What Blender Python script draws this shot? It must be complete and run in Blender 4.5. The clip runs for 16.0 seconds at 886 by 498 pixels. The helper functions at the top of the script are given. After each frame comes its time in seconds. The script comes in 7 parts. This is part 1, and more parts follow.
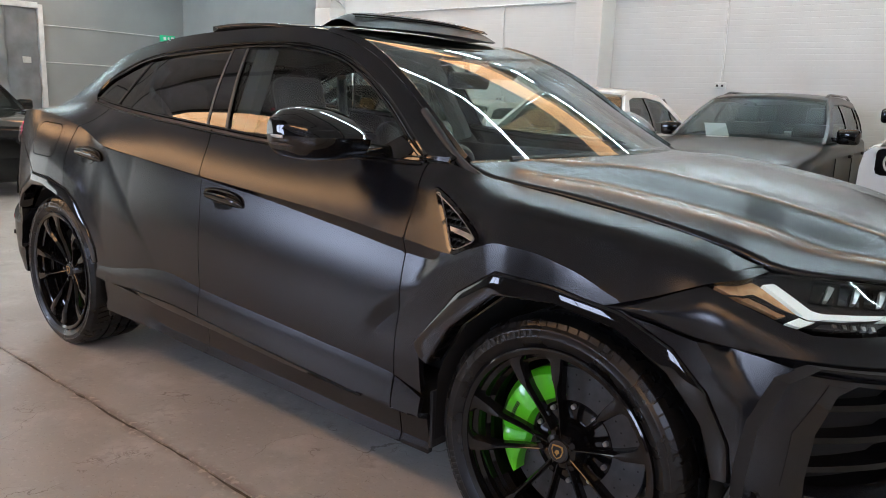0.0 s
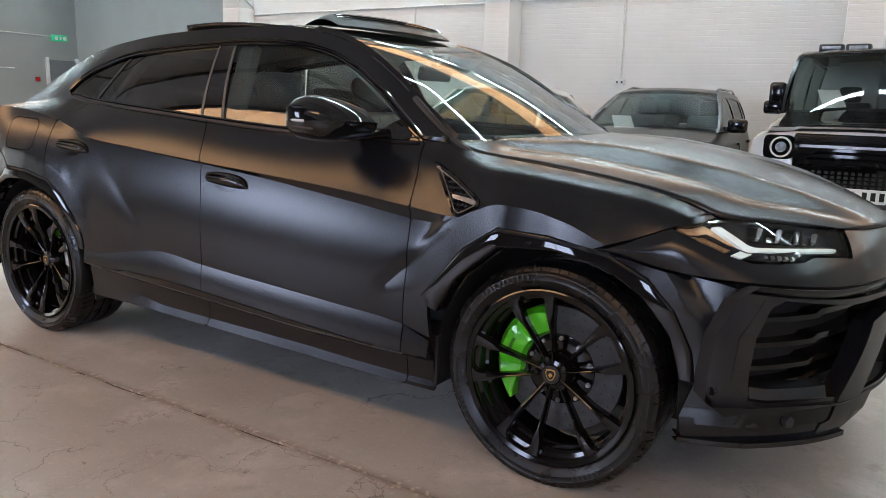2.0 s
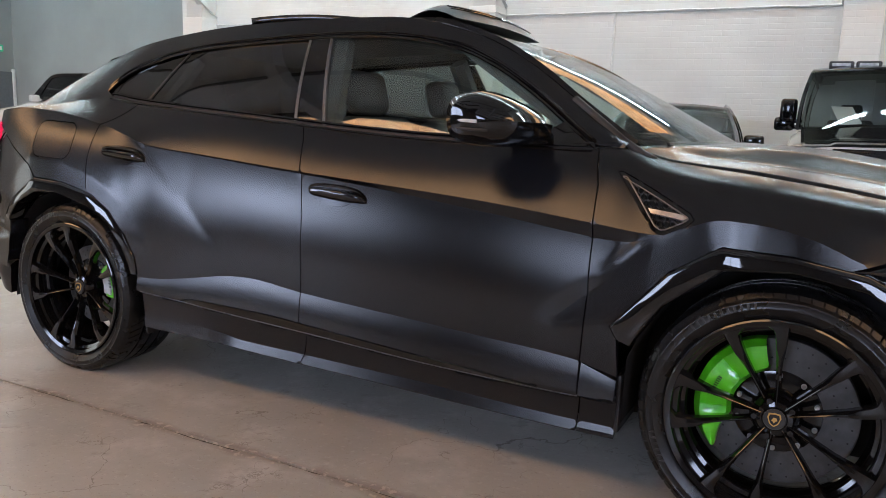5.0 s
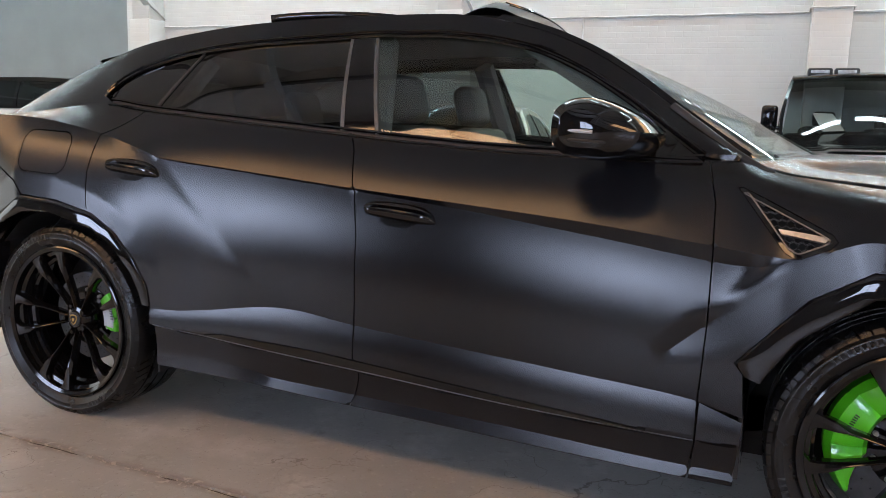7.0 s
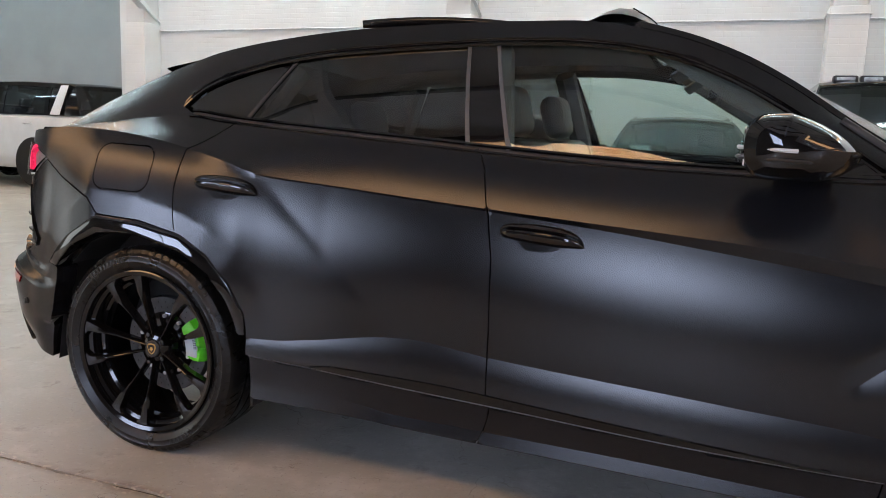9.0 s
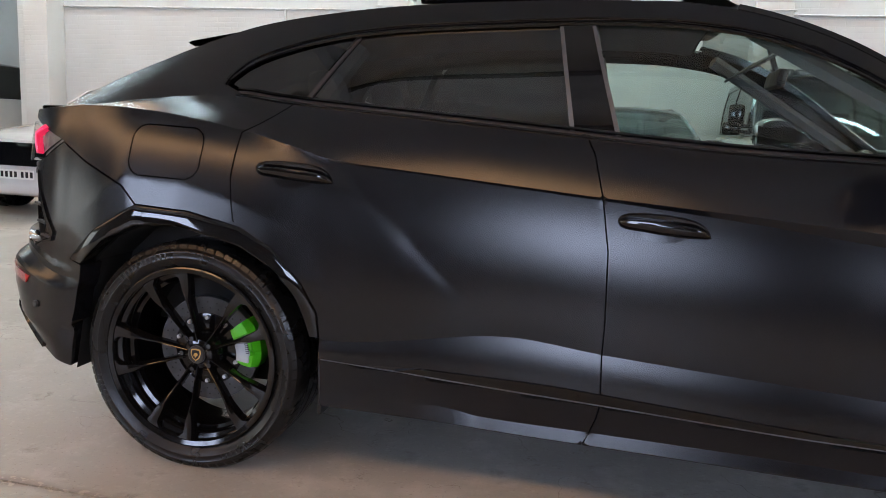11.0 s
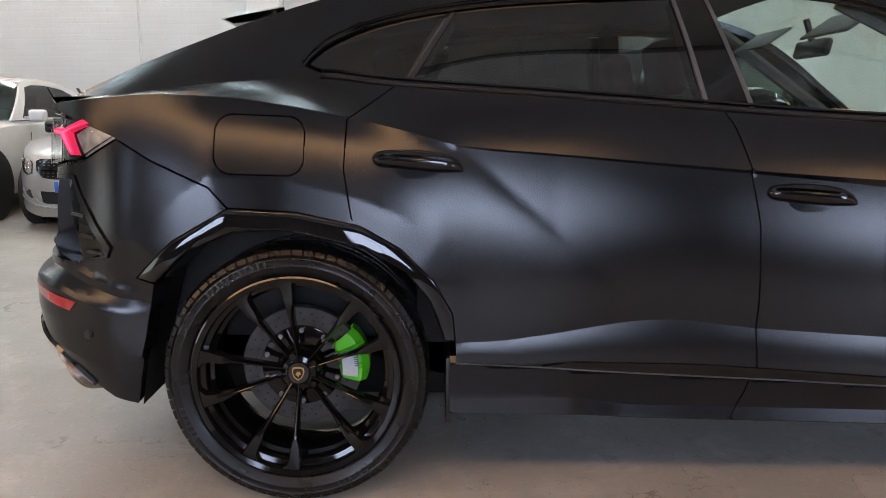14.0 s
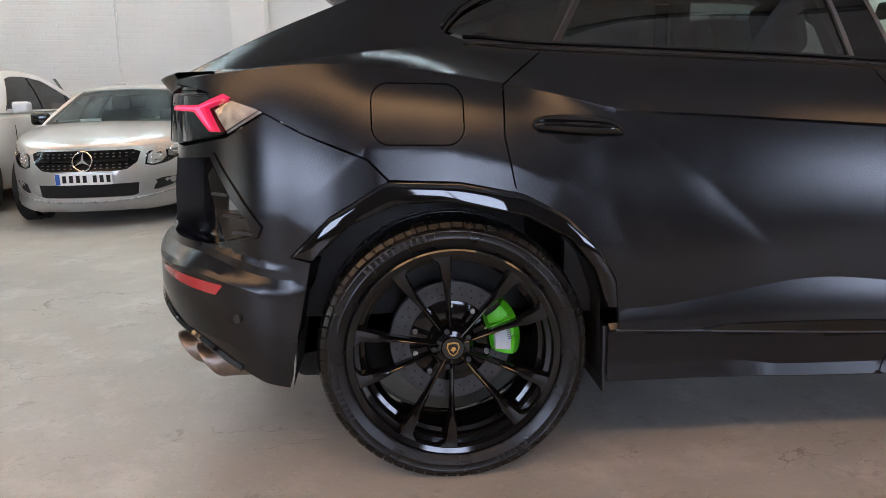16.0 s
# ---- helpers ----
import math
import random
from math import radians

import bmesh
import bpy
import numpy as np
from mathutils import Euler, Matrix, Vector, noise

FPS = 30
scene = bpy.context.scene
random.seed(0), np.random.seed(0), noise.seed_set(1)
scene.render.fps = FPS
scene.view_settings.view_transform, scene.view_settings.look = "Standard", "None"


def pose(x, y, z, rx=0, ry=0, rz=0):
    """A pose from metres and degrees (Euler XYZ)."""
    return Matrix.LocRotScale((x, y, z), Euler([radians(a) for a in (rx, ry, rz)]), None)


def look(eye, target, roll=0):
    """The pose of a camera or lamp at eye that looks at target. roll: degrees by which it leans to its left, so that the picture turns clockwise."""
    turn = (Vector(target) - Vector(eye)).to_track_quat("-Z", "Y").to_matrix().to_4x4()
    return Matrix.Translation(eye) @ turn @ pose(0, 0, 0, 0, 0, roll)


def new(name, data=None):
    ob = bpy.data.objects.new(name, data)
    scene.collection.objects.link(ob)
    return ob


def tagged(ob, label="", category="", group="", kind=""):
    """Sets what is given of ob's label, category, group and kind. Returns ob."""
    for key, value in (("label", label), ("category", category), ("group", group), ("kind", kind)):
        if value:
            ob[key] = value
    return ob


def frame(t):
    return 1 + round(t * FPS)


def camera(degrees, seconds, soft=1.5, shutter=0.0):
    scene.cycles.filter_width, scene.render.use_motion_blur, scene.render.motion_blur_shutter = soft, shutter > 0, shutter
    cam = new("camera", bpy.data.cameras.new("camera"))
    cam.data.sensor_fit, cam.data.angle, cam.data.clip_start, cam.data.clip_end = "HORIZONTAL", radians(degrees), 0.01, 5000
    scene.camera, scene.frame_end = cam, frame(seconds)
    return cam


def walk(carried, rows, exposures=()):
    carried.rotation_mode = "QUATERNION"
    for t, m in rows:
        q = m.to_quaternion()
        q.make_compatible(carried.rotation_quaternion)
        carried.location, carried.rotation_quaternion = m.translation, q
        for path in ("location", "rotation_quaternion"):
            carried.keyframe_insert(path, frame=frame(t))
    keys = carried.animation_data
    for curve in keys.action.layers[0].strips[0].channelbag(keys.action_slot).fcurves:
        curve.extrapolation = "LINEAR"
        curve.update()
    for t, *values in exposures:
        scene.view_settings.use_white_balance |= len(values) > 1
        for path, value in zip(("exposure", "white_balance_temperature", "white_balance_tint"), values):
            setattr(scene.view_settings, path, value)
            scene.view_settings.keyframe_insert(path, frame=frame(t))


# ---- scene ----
cam = camera(60.1, 16.0, soft=0.8)
PATH = [
    (0, (4.026, -2.662, 1.352), (2.763, -1.162, 0.96), 2.0),
    (0.5, (4.041, -2.782, 1.339), (2.876, -1.206, 0.939), 2.2),
    (1, (4.113, -2.923, 1.331), (3.007, -1.305, 0.935), 2.0),
    (1.5, (4.121, -3.07, 1.323), (3.049, -1.427, 0.934), 1.8),
    (2, (4.014, -3.218, 1.299), (2.962, -1.56, 0.916), 1.5),
    (2.5, (3.872, -3.325, 1.285), (2.853, -1.644, 0.915), 1.7),
    (3, (3.741, -3.358, 1.251), (2.771, -1.646, 0.895), 2.0),
    (3.5, (3.58, -3.342, 1.229), (2.634, -1.614, 0.883), 2.0),
    (4, (3.387, -3.298, 1.226), (2.455, -1.563, 0.878), 2.0),
    (4.5, (3.244, -3.279, 1.213), (2.318, -1.539, 0.875), 2.0),
    (7, (2.551, -3.165, 1.207), (1.793, -1.341, 0.898), 2.0),
    (7.5, (2.451, -3.175, 1.23), (1.701, -1.346, 0.921), 1.8),
    (8, (2.323, -3.157, 1.248), (1.564, -1.332, 0.94), 1.6),
    (8.5, (2.159, -3.157, 1.243), (1.407, -1.329, 0.933), 1.5),
    (9, (2.0, -3.166, 1.224), (1.303, -1.315, 0.928), 2.0),
    (9.5, (1.862, -3.164, 1.185), (1.202, -1.298, 0.893), 1.9),
    (12, (1.012, -3.208, 1.184), (0.757, -1.253, 0.85), 2.5),
    (12.5, (0.881, -3.196, 1.179), (0.696, -1.234, 0.835), 1.6),
    (13, (0.735, -3.148, 1.153), (0.654, -1.177, 0.824), 0.7),
    (13.5, (0.587, -3.126, 1.157), (0.571, -1.157, 0.809), 0.4),
    (14, (0.409, -3.126, 1.163), (0.428, -1.157, 0.809), 0.5),
    (14.5, (0.248, -3.128, 1.173), (0.281, -1.164, 0.8), 0.4),
    (15, (0.104, -3.143, 1.168), (0.172, -1.182, 0.781), 0.2),
    (15.5, (-0.022, -3.12, 1.141), (0.08, -1.161, 0.748), -0.7),
    (16, (-0.175, -3.063, 1.114), (-0.036, -1.107, 0.721), -1.2),
]
walk(cam, [(t, look(eye, target, roll)) for t, eye, target, roll in PATH])

# ---- light ----
world = bpy.data.worlds.new("sky")
scene.world = world
world.use_nodes = True
bg = world.node_tree.nodes["Background"]
bg.inputs["Color"].default_value = (0.7, 0.8, 1.0, 1)
bg.inputs["Strength"].default_value = 0.02


# ---- building tools ----
from mathutils.geometry import delaunay_2d_cdt


def smooth_curve(pts):
    """A monotone cubic through (x, value) pairs, as a function of an array."""
    xs = np.array([p[0] for p in pts], float)
    ys = np.array([p[1] for p in pts], float)
    h = np.diff(xs)
    d = np.diff(ys) / h
    m = np.zeros(len(xs))
    m[0], m[-1] = d[0], d[-1]
    for i in range(1, len(xs) - 1):
        if d[i - 1] * d[i] > 0:
            w1, w2 = 2 * h[i] + h[i - 1], h[i] + 2 * h[i - 1]
            m[i] = (w1 + w2) / (w1 / d[i - 1] + w2 / d[i])

    def f(x):
        x = np.clip(np.asarray(x, float), xs[0], xs[-1])
        i = np.clip(np.searchsorted(xs, x) - 1, 0, len(h) - 1)
        t = (x - xs[i]) / h[i]
        return (ys[i] * (1 + 2 * t) * (1 - t) ** 2 + h[i] * m[i] * t * (1 - t) ** 2
                + ys[i + 1] * t * t * (3 - 2 * t) + h[i] * m[i + 1] * t * t * (t - 1))
    return f


def curve3(pts):
    """A smooth path through 3D points, by a parameter from 0 to 1."""
    p = np.array(pts, float)
    u = np.r_[0, np.cumsum(np.linalg.norm(np.diff(p, axis=0), axis=1))]
    u /= u[-1]
    fs = [smooth_curve(list(zip(u, p[:, k]))) for k in range(3)]
    return lambda t: np.stack([f(t) for f in fs], -1)


def inside(poly, pts):
    poly = np.asarray(poly, float)
    x, y = pts[:, 0], pts[:, 1]
    res = np.zeros(len(pts), bool)
    for (x0, y0), (x1, y1) in zip(poly, np.roll(poly, -1, 0)):
        cross = (y0 > y) != (y1 > y)
        if y1 != y0:
            res ^= cross & (x < (x1 - x0) * (y - y0) / (y1 - y0) + x0)
    return res


def far_from(line, pts):
    """Distance of points to a polyline."""
    line = np.asarray(line, float)
    best = np.full(len(pts), 1e9)
    for a, b in zip(line[:-1], line[1:]):
        ab = b - a
        t = np.clip(((pts - a) @ ab) / max(ab @ ab, 1e-12), 0, 1)
        best = np.minimum(best, np.linalg.norm(pts - a - t[:, None] * ab, axis=1))
    return best


def dense(line, step):
    out = []
    line = [np.array(p, float) for p in line]
    for a, b in zip(line[:-1], line[1:]):
        n = max(1, int(math.ceil(np.linalg.norm(b - a) / step)))
        out += [a + (b - a) * k / n for k in range(n)]
    return out + [line[-1]]


def shrunk(poly, by):
    p = np.array(poly, float)
    p = p[np.linalg.norm(p - np.roll(p, 1, 0), axis=1) > 1e-4]
    area = sum(a[0] * b[1] - b[0] * a[1] for a, b in zip(p, np.roll(p, -1, 0)))
    if area < 0:
        p = p[::-1]
    e = np.roll(p, -1, 0) - p
    e /= np.linalg.norm(e, axis=1)[:, None]
    n = np.stack([-e[:, 1], e[:, 0]], -1)
    m = n + np.roll(n, 1, 0)
    m /= np.maximum((m * m).sum(1), 0.5)[:, None] / 2
    return p + m * by


def mesh_of(name, verts, faces, angle=30, smooth=True):
    me = bpy.data.meshes.new(name)
    me.from_pydata([tuple(v) for v in verts], [], [tuple(int(i) for i in f) for f in faces])
    me.update()
    if smooth:
        me.shade_smooth()
        me.set_sharp_from_angle(angle=radians(angle))
    return me


def add(name, me, material, parent=None, label=""):
    if hasattr(me, "faces"):
        bm, me = me, bpy.data.meshes.new(name)
        bmesh.ops.recalc_face_normals(bm, faces=bm.faces)
        bm.to_mesh(me)
        bm.free()
        me.shade_smooth()
        me.set_sharp_from_angle(angle=radians(35))
    if material and not me.materials:
        me.materials.append(material)
    ob = new(name, me)
    ob.parent = parent
    return tagged(ob, label)


def panel(name, poly, surf, material, parent, holes=(), creases=(), step=0.025, gap=0.002, depth=0.02, inner=None, label="", angle=25):
    """A sheet over the region poly of surf's plane, cut round its holes, with folded edges."""
    rings = [[tuple(p) for p in shrunk(poly, gap)]] + [[tuple(p) for p in shrunk(h, -gap)] for h in holes]
    pts, edges = [], []
    for ring in rings:
        d = dense(ring + [ring[0]], step)[:-1]
        k = len(pts)
        pts += d
        edges += [(k + i, k + (i + 1) % len(d)) for i in range(len(d))]
    border = np.array(pts)
    lo, hi = border.min(0), border.max(0)
    gx, gy = np.meshgrid(np.arange(lo[0], hi[0], step), np.arange(lo[1], hi[1], step))
    grid = np.stack([gx.ravel(), gy.ravel()], -1)

    def within(q):
        ok = inside(rings[0], q)
        for r in rings[1:]:
            ok &= ~inside(r, q)
        return ok
    ok = within(grid)
    for ring in rings:
        ok &= far_from(ring + [ring[0]], grid) > step * 0.45
    lines = []
    for line in creases:
        q = np.array(dense(line, step))
        good = within(q)
        for ring in rings:
            good &= far_from(ring + [ring[0]], q) > step * 0.3
        lines.append((q, good))
        if good.any():
            ok &= far_from(q, grid) > step * 0.45
    pts += list(grid[ok])
    for q, good in lines:
        k = None
        for p, g in zip(q, good):
            if g:
                pts.append(p)
                if k is not None:
                    edges.append((k, len(pts) - 1))
                k = len(pts) - 1
            else:
                k = None
    v2, _, tris, _, _, _ = delaunay_2d_cdt([Vector((p[0], p[1])) for p in pts], edges, [], 0, 1e-6)
    v2 = np.array([tuple(v) for v in v2])
    tris = np.array([tuple(f) for f in tris])
    tris = tris[within(v2[tris].mean(1))]
    p3 = surf(v2[:, 0], v2[:, 1])
    nrm = np.cross(p3[tris[:, 1]] - p3[tris[:, 0]], p3[tris[:, 2]] - p3[tris[:, 0]])
    want = np.array(inner) if inner is not None else np.array((1.4, 0, 0.7))
    out = p3[tris].mean(1) - want
    if (nrm * out).sum() < 0:
        tris, nrm = tris[:, ::-1], -nrm
    vn = np.zeros_like(p3)
    for k in range(3):
        np.add.at(vn, tris[:, k], nrm)
    vn /= np.maximum(np.linalg.norm(vn, axis=1), 1e-12)[:, None]
    faces = [tuple(t) for t in tris]
    count = {}
    for t in faces:
        for a, b in ((t[0], t[1]), (t[1], t[2]), (t[2], t[0])):
            count[(a, b)] = 1
    rim = [(a, b) for a, b in count if (b, a) not in count]
    used = sorted({a for e in rim for a in e})
    back = {a: len(p3) + i for i, a in enumerate(used)}
    if depth:
        p3 = np.r_[p3, p3[used] - vn[used] * depth]
        faces += [(b, a, back[a], back[b]) for a, b in rim]
    return add(name, mesh_of(name, p3, faces, angle), material, parent, label)


def grid_mesh(name, p, material, parent, label="", angle=30, closed=False, thick=0.0, inner=(1.4, 0, 0.7)):
    """A sheet from a rows x columns x 3 array."""
    p = np.asarray(p, float)
    r, c = p.shape[:2]
    v = p.reshape(-1, 3)
    faces = []
    for i in range(r - 1):
        for j in range(c if closed else c - 1):
            k = (j + 1) % c
            faces.append((i * c + j, i * c + k, (i + 1) * c + k, (i + 1) * c + j))
    f = np.array(faces)
    n = np.cross(v[f[:, 2]] - v[f[:, 0]], v[f[:, 3]] - v[f[:, 1]])
    if inner is not None and (n * (v[f].mean(1) - np.array(inner))).sum() < 0:
        faces = [q[::-1] for q in faces]
    ob = add(name, mesh_of(name, v, faces, angle), material, parent, label)
    if thick:
        mod = ob.modifiers.new("thickness", "SOLIDIFY")
        mod.thickness, mod.offset = thick, -1
    return ob


def lathe(profile, n=64, axis="y"):
    """Verts and faces of a profile of (radius, along) turned round an axis."""
    v, f = [], []
    m = len(profile)
    for i in range(n):
        a = 2 * math.pi * i / n
        for r, y in profile:
            v.append((r * math.cos(a), y, r * math.sin(a)) if axis == "y" else (r * math.cos(a), r * math.sin(a), y))
    for i in range(n):
        for j in range(m - 1):
            k = (i + 1) % n
            f.append((i * m + j, i * m + j + 1, k * m + j + 1, k * m + j))
    return v, f


def box(bm, lo, hi, bevel=0.0, turn=None, seg=2):
    """A box between two corners, with rounded edges, in a bmesh."""
    lo, hi = Vector(lo), Vector(hi)
    m = Matrix.Translation((lo + hi) / 2) @ Matrix.Diagonal((*(hi - lo), 1))
    if turn is not None:
        m = turn @ m
    made = bmesh.ops.create_cube(bm, size=1, matrix=m)["verts"]
    if bevel:
        edges = list({e for v in made for e in v.link_edges})
        bmesh.ops.bevel(bm, geom=edges, offset=bevel, segments=seg, affect="EDGES", profile=0.5)
    return bm


def tube(name, pts, radius, material, parent=None, label="", res=6, fill=True):
    """A round bar along points, as a mesh."""
    p = np.array(pts, float)
    n = len(p)
    tang = np.gradient(p, axis=0)
    tang /= np.maximum(np.linalg.norm(tang, axis=1), 1e-9)[:, None]
    rad = radius if hasattr(radius, "__len__") else [radius] * n
    v, f = [], []
    up = np.array((0.0, 0, 1)) if abs(tang[0][2]) < 0.9 else np.array((1.0, 0, 0))
    for i in range(n):
        s = np.cross(tang[i], up)
        s /= max(np.linalg.norm(s), 1e-9)
        u = np.cross(s, tang[i])
        for k in range(res):
            a = 2 * math.pi * k / res
            v.append(p[i] + rad[i] * (math.cos(a) * s + math.sin(a) * u))
    for i in range(n - 1):
        for k in range(res):
            j = (k + 1) % res
            f.append((i * res + k, i * res + j, (i + 1) * res + j, (i + 1) * res + k))
    if fill:
        f.append(tuple(range(res))[::-1])
        f.append(tuple((n - 1) * res + k for k in range(res)))
    return add(name, mesh_of(name, v, f, 40), material, parent, label)


def prism(name, outline, depth, place, material, parent=None, label="", bevel=0.0):
    """A flat outline of (x, y) with a thickness, put at the pose place (its plane is x, y)."""
    bm = bmesh.new()
    vs = [bm.verts.new((x, y, 0)) for x, y in outline]
    face = bm.faces.new(vs)
    got = bmesh.ops.extrude_face_region(bm, geom=[face])["geom"]
    bmesh.ops.translate(bm, verts=[g for g in got if isinstance(g, bmesh.types.BMVert)], vec=(0, 0, depth))
    bmesh.ops.recalc_face_normals(bm, faces=bm.faces)
    if bevel:
        bmesh.ops.bevel(bm, geom=bm.edges[:], offset=bevel, segments=2, affect="EDGES", profile=0.5)
    bmesh.ops.transform(bm, matrix=place, verts=bm.verts)
    return add(name, bm, material, parent, label)

# ---- materials ----
def material(name, color, rough=0.5, metal=0.0, spec=0.5, vary=0.0, scale=20.0, bump=0.0, bump_scale=200.0, coat=0.0, coat_rough=0.03,
             rough_vary=0.0, second=None, second_at=0.5, per_object=0.0):
    m = bpy.data.materials.new(name)
    m.use_nodes = True
    nt = m.node_tree
    b = nt.nodes["Principled BSDF"]
    b.inputs["Base Color"].default_value = (*color, 1)
    b.inputs["Roughness"].default_value = rough
    b.inputs["Metallic"].default_value = metal
    b.inputs["Specular IOR Level"].default_value = spec
    b.inputs["Coat Weight"].default_value = coat
    b.inputs["Coat Roughness"].default_value = coat_rough
    geo = nt.nodes.new("ShaderNodeTexCoord")

    def noise_at(s, detail=5):
        n = nt.nodes.new("ShaderNodeTexNoise")
        n.inputs["Scale"].default_value, n.inputs["Detail"].default_value = s, detail
        nt.links.new(geo.outputs["Object"], n.inputs["Vector"])
        return n.outputs["Fac"]
    if vary or second:
        ramp = nt.nodes.new("ShaderNodeValToRGB")
        e = ramp.color_ramp.elements
        lo = tuple(c * (1 - vary) for c in color)
        hi = second or tuple(min(1, c * (1 + vary)) for c in color)
        e[0].position, e[1].position = second_at - 0.2, second_at + 0.2
        e[0].color, e[1].color = (*lo, 1), (*hi, 1)
        nt.links.new(noise_at(scale), ramp.inputs["Fac"])
        nt.links.new(ramp.outputs["Color"], b.inputs["Base Color"])
    if rough_vary:
        mr = nt.nodes.new("ShaderNodeMapRange")
        mr.inputs["To Min"].default_value, mr.inputs["To Max"].default_value = rough - rough_vary, rough + rough_vary
        nt.links.new(noise_at(scale * 0.7), mr.inputs["Value"])
        nt.links.new(mr.outputs["Result"], b.inputs["Roughness"])
    if bump:
        bp = nt.nodes.new("ShaderNodeBump")
        bp.inputs["Strength"].default_value, bp.inputs["Distance"].default_value = bump, 0.002
        nt.links.new(noise_at(bump_scale, 3), bp.inputs["Height"])
        nt.links.new(bp.outputs["Normal"], b.inputs["Normal"])
    return m


def glow(name, color, strength):
    m = bpy.data.materials.new(name)
    m.use_nodes = True
    b = m.node_tree.nodes["Principled BSDF"]
    b.inputs["Base Color"].default_value = (*color, 1)
    b.inputs["Emission Color"].default_value = (*color, 1)
    b.inputs["Emission Strength"].default_value = strength
    return m


def glass(name, tint, rough=0.0, front=0.075, edge=0.80):
    """Thin tinted glazing: the pane lets light straight through and mirrors by Fresnel."""
    m = bpy.data.materials.new(name)
    m.use_nodes = True
    nt = m.node_tree
    nt.nodes.clear()
    out = nt.nodes.new("ShaderNodeOutputMaterial")
    mix = nt.nodes.new("ShaderNodeMixShader")
    clear = nt.nodes.new("ShaderNodeBsdfTransparent")
    clear.inputs["Color"].default_value = (*tint, 1)
    gloss = nt.nodes.new("ShaderNodeBsdfGlossy")
    gloss.inputs["Roughness"].default_value = rough
    lw = nt.nodes.new("ShaderNodeLayerWeight")
    lw.inputs["Blend"].default_value = 0.5
    pw, ma = nt.nodes.new("ShaderNodeMath"), nt.nodes.new("ShaderNodeMath")
    pw.operation, pw.inputs[1].default_value = "POWER", 5.0
    ma.operation, ma.inputs[1].default_value, ma.inputs[2].default_value = "MULTIPLY_ADD", edge, front
    nt.links.new(lw.outputs["Facing"], pw.inputs[0])
    nt.links.new(pw.outputs[0], ma.inputs[0])
    nt.links.new(ma.outputs[0], mix.inputs[0])
    nt.links.new(clear.outputs[0], mix.inputs[1])
    nt.links.new(gloss.outputs[0], mix.inputs[2])
    nt.links.new(mix.outputs[0], out.inputs["Surface"])
    return m


def satin(name, color, rough, ior):
    """Matte lacquer: a dark base under a broad, soft gloss."""
    m = bpy.data.materials.new(name)
    m.use_nodes = True
    nt = m.node_tree
    nt.nodes.clear()
    out, mix, base, gloss, fr, tc, nz, mr = (nt.nodes.new("ShaderNode" + n) for n in
        ("OutputMaterial", "MixShader", "BsdfDiffuse", "BsdfGlossy", "Fresnel", "TexCoord", "TexNoise", "MapRange"))
    base.inputs["Color"].default_value = (*color, 1)
    gloss.distribution = "BECKMANN"
    fr.inputs["IOR"].default_value = ior
    nz.inputs["Scale"].default_value, nz.inputs["Detail"].default_value = 4.0, 6
    mr.inputs["To Min"].default_value, mr.inputs["To Max"].default_value = rough - 0.010, rough + 0.010
    nt.links.new(tc.outputs["Object"], nz.inputs["Vector"])
    nt.links.new(nz.outputs["Fac"], mr.inputs["Value"])
    nt.links.new(mr.outputs["Result"], gloss.inputs["Roughness"])
    nt.links.new(fr.outputs[0], mix.inputs[0])
    nt.links.new(base.outputs[0], mix.inputs[1])
    nt.links.new(gloss.outputs[0], mix.inputs[2])
    nt.links.new(mix.outputs[0], out.inputs["Surface"])
    return m


PAINT = satin("matte_black_paint", (0.0062, 0.0066, 0.0082), 0.262, 1.53)
GLOSS = material("gloss_black", (0.004, 0.004, 0.0045), 0.035, spec=0.5, rough_vary=0.015, scale=6)
PLASTIC = material("black_plastic", (0.012, 0.012, 0.013), 0.45, vary=0.2, bump=0.05, bump_scale=600)
# black parts, and shade painted into the handle cups and bumper recess
BLACK_AND_SHADE = material("black_and_shade", (0.003, 0.003, 0.0035), 0.12, spec=0.3)
DARK = material("dark_lining", (0.006, 0.006, 0.006), 0.8, vary=0.3)
RUBBER = material("tyre_rubber", (0.006, 0.006, 0.0063), 0.29, spec=0.34, vary=0.35, scale=14, bump=0.14, bump_scale=160, rough_vary=0.20)
RIM = material("rim_black", (0.004, 0.004, 0.0045), 0.075, spec=0.42, rough_vary=0.03, scale=8)
GLINT_GREY = material("sill_glint_grey", (0.09, 0.09, 0.095), 0.28, spec=0.8)
DISC = material("brake_disc_grey", (0.062, 0.062, 0.062), 0.4, metal=0.5, vary=0.2, scale=30, bump=0.1, bump_scale=90)
GREEN = material("caliper_green", (0.085, 0.50, 0.012), 0.3, coat=0.7, vary=0.08, scale=10)
PLATE_GREY = material("pale_grey_lacquer", (0.42, 0.44, 0.45), 0.35, vary=0.1)
STEEL = material("steel", (0.45, 0.45, 0.45), 0.3, metal=1.0, vary=0.1)
CHROME = material("chrome", (0.75, 0.75, 0.76), 0.08, metal=1.0)
GOLD = material("gold_badge", (0.55, 0.33, 0.10), 0.3, metal=0.9)
EXHAUST = material("exhaust_steel", (0.30, 0.25, 0.215), 0.42, metal=1.0, vary=0.15, scale=25)
LEATHER = material("dark_leather", (0.022, 0.023, 0.024), 0.5, vary=0.2, bump=0.1, bump_scale=250)
TRIM_GREY = material("grey_cloth", (0.10, 0.105, 0.105), 0.9, vary=0.15, bump=0.1, bump_scale=400)
FRONT_GLASS = glass("front_window_glass", (0.72, 0.84, 0.80))
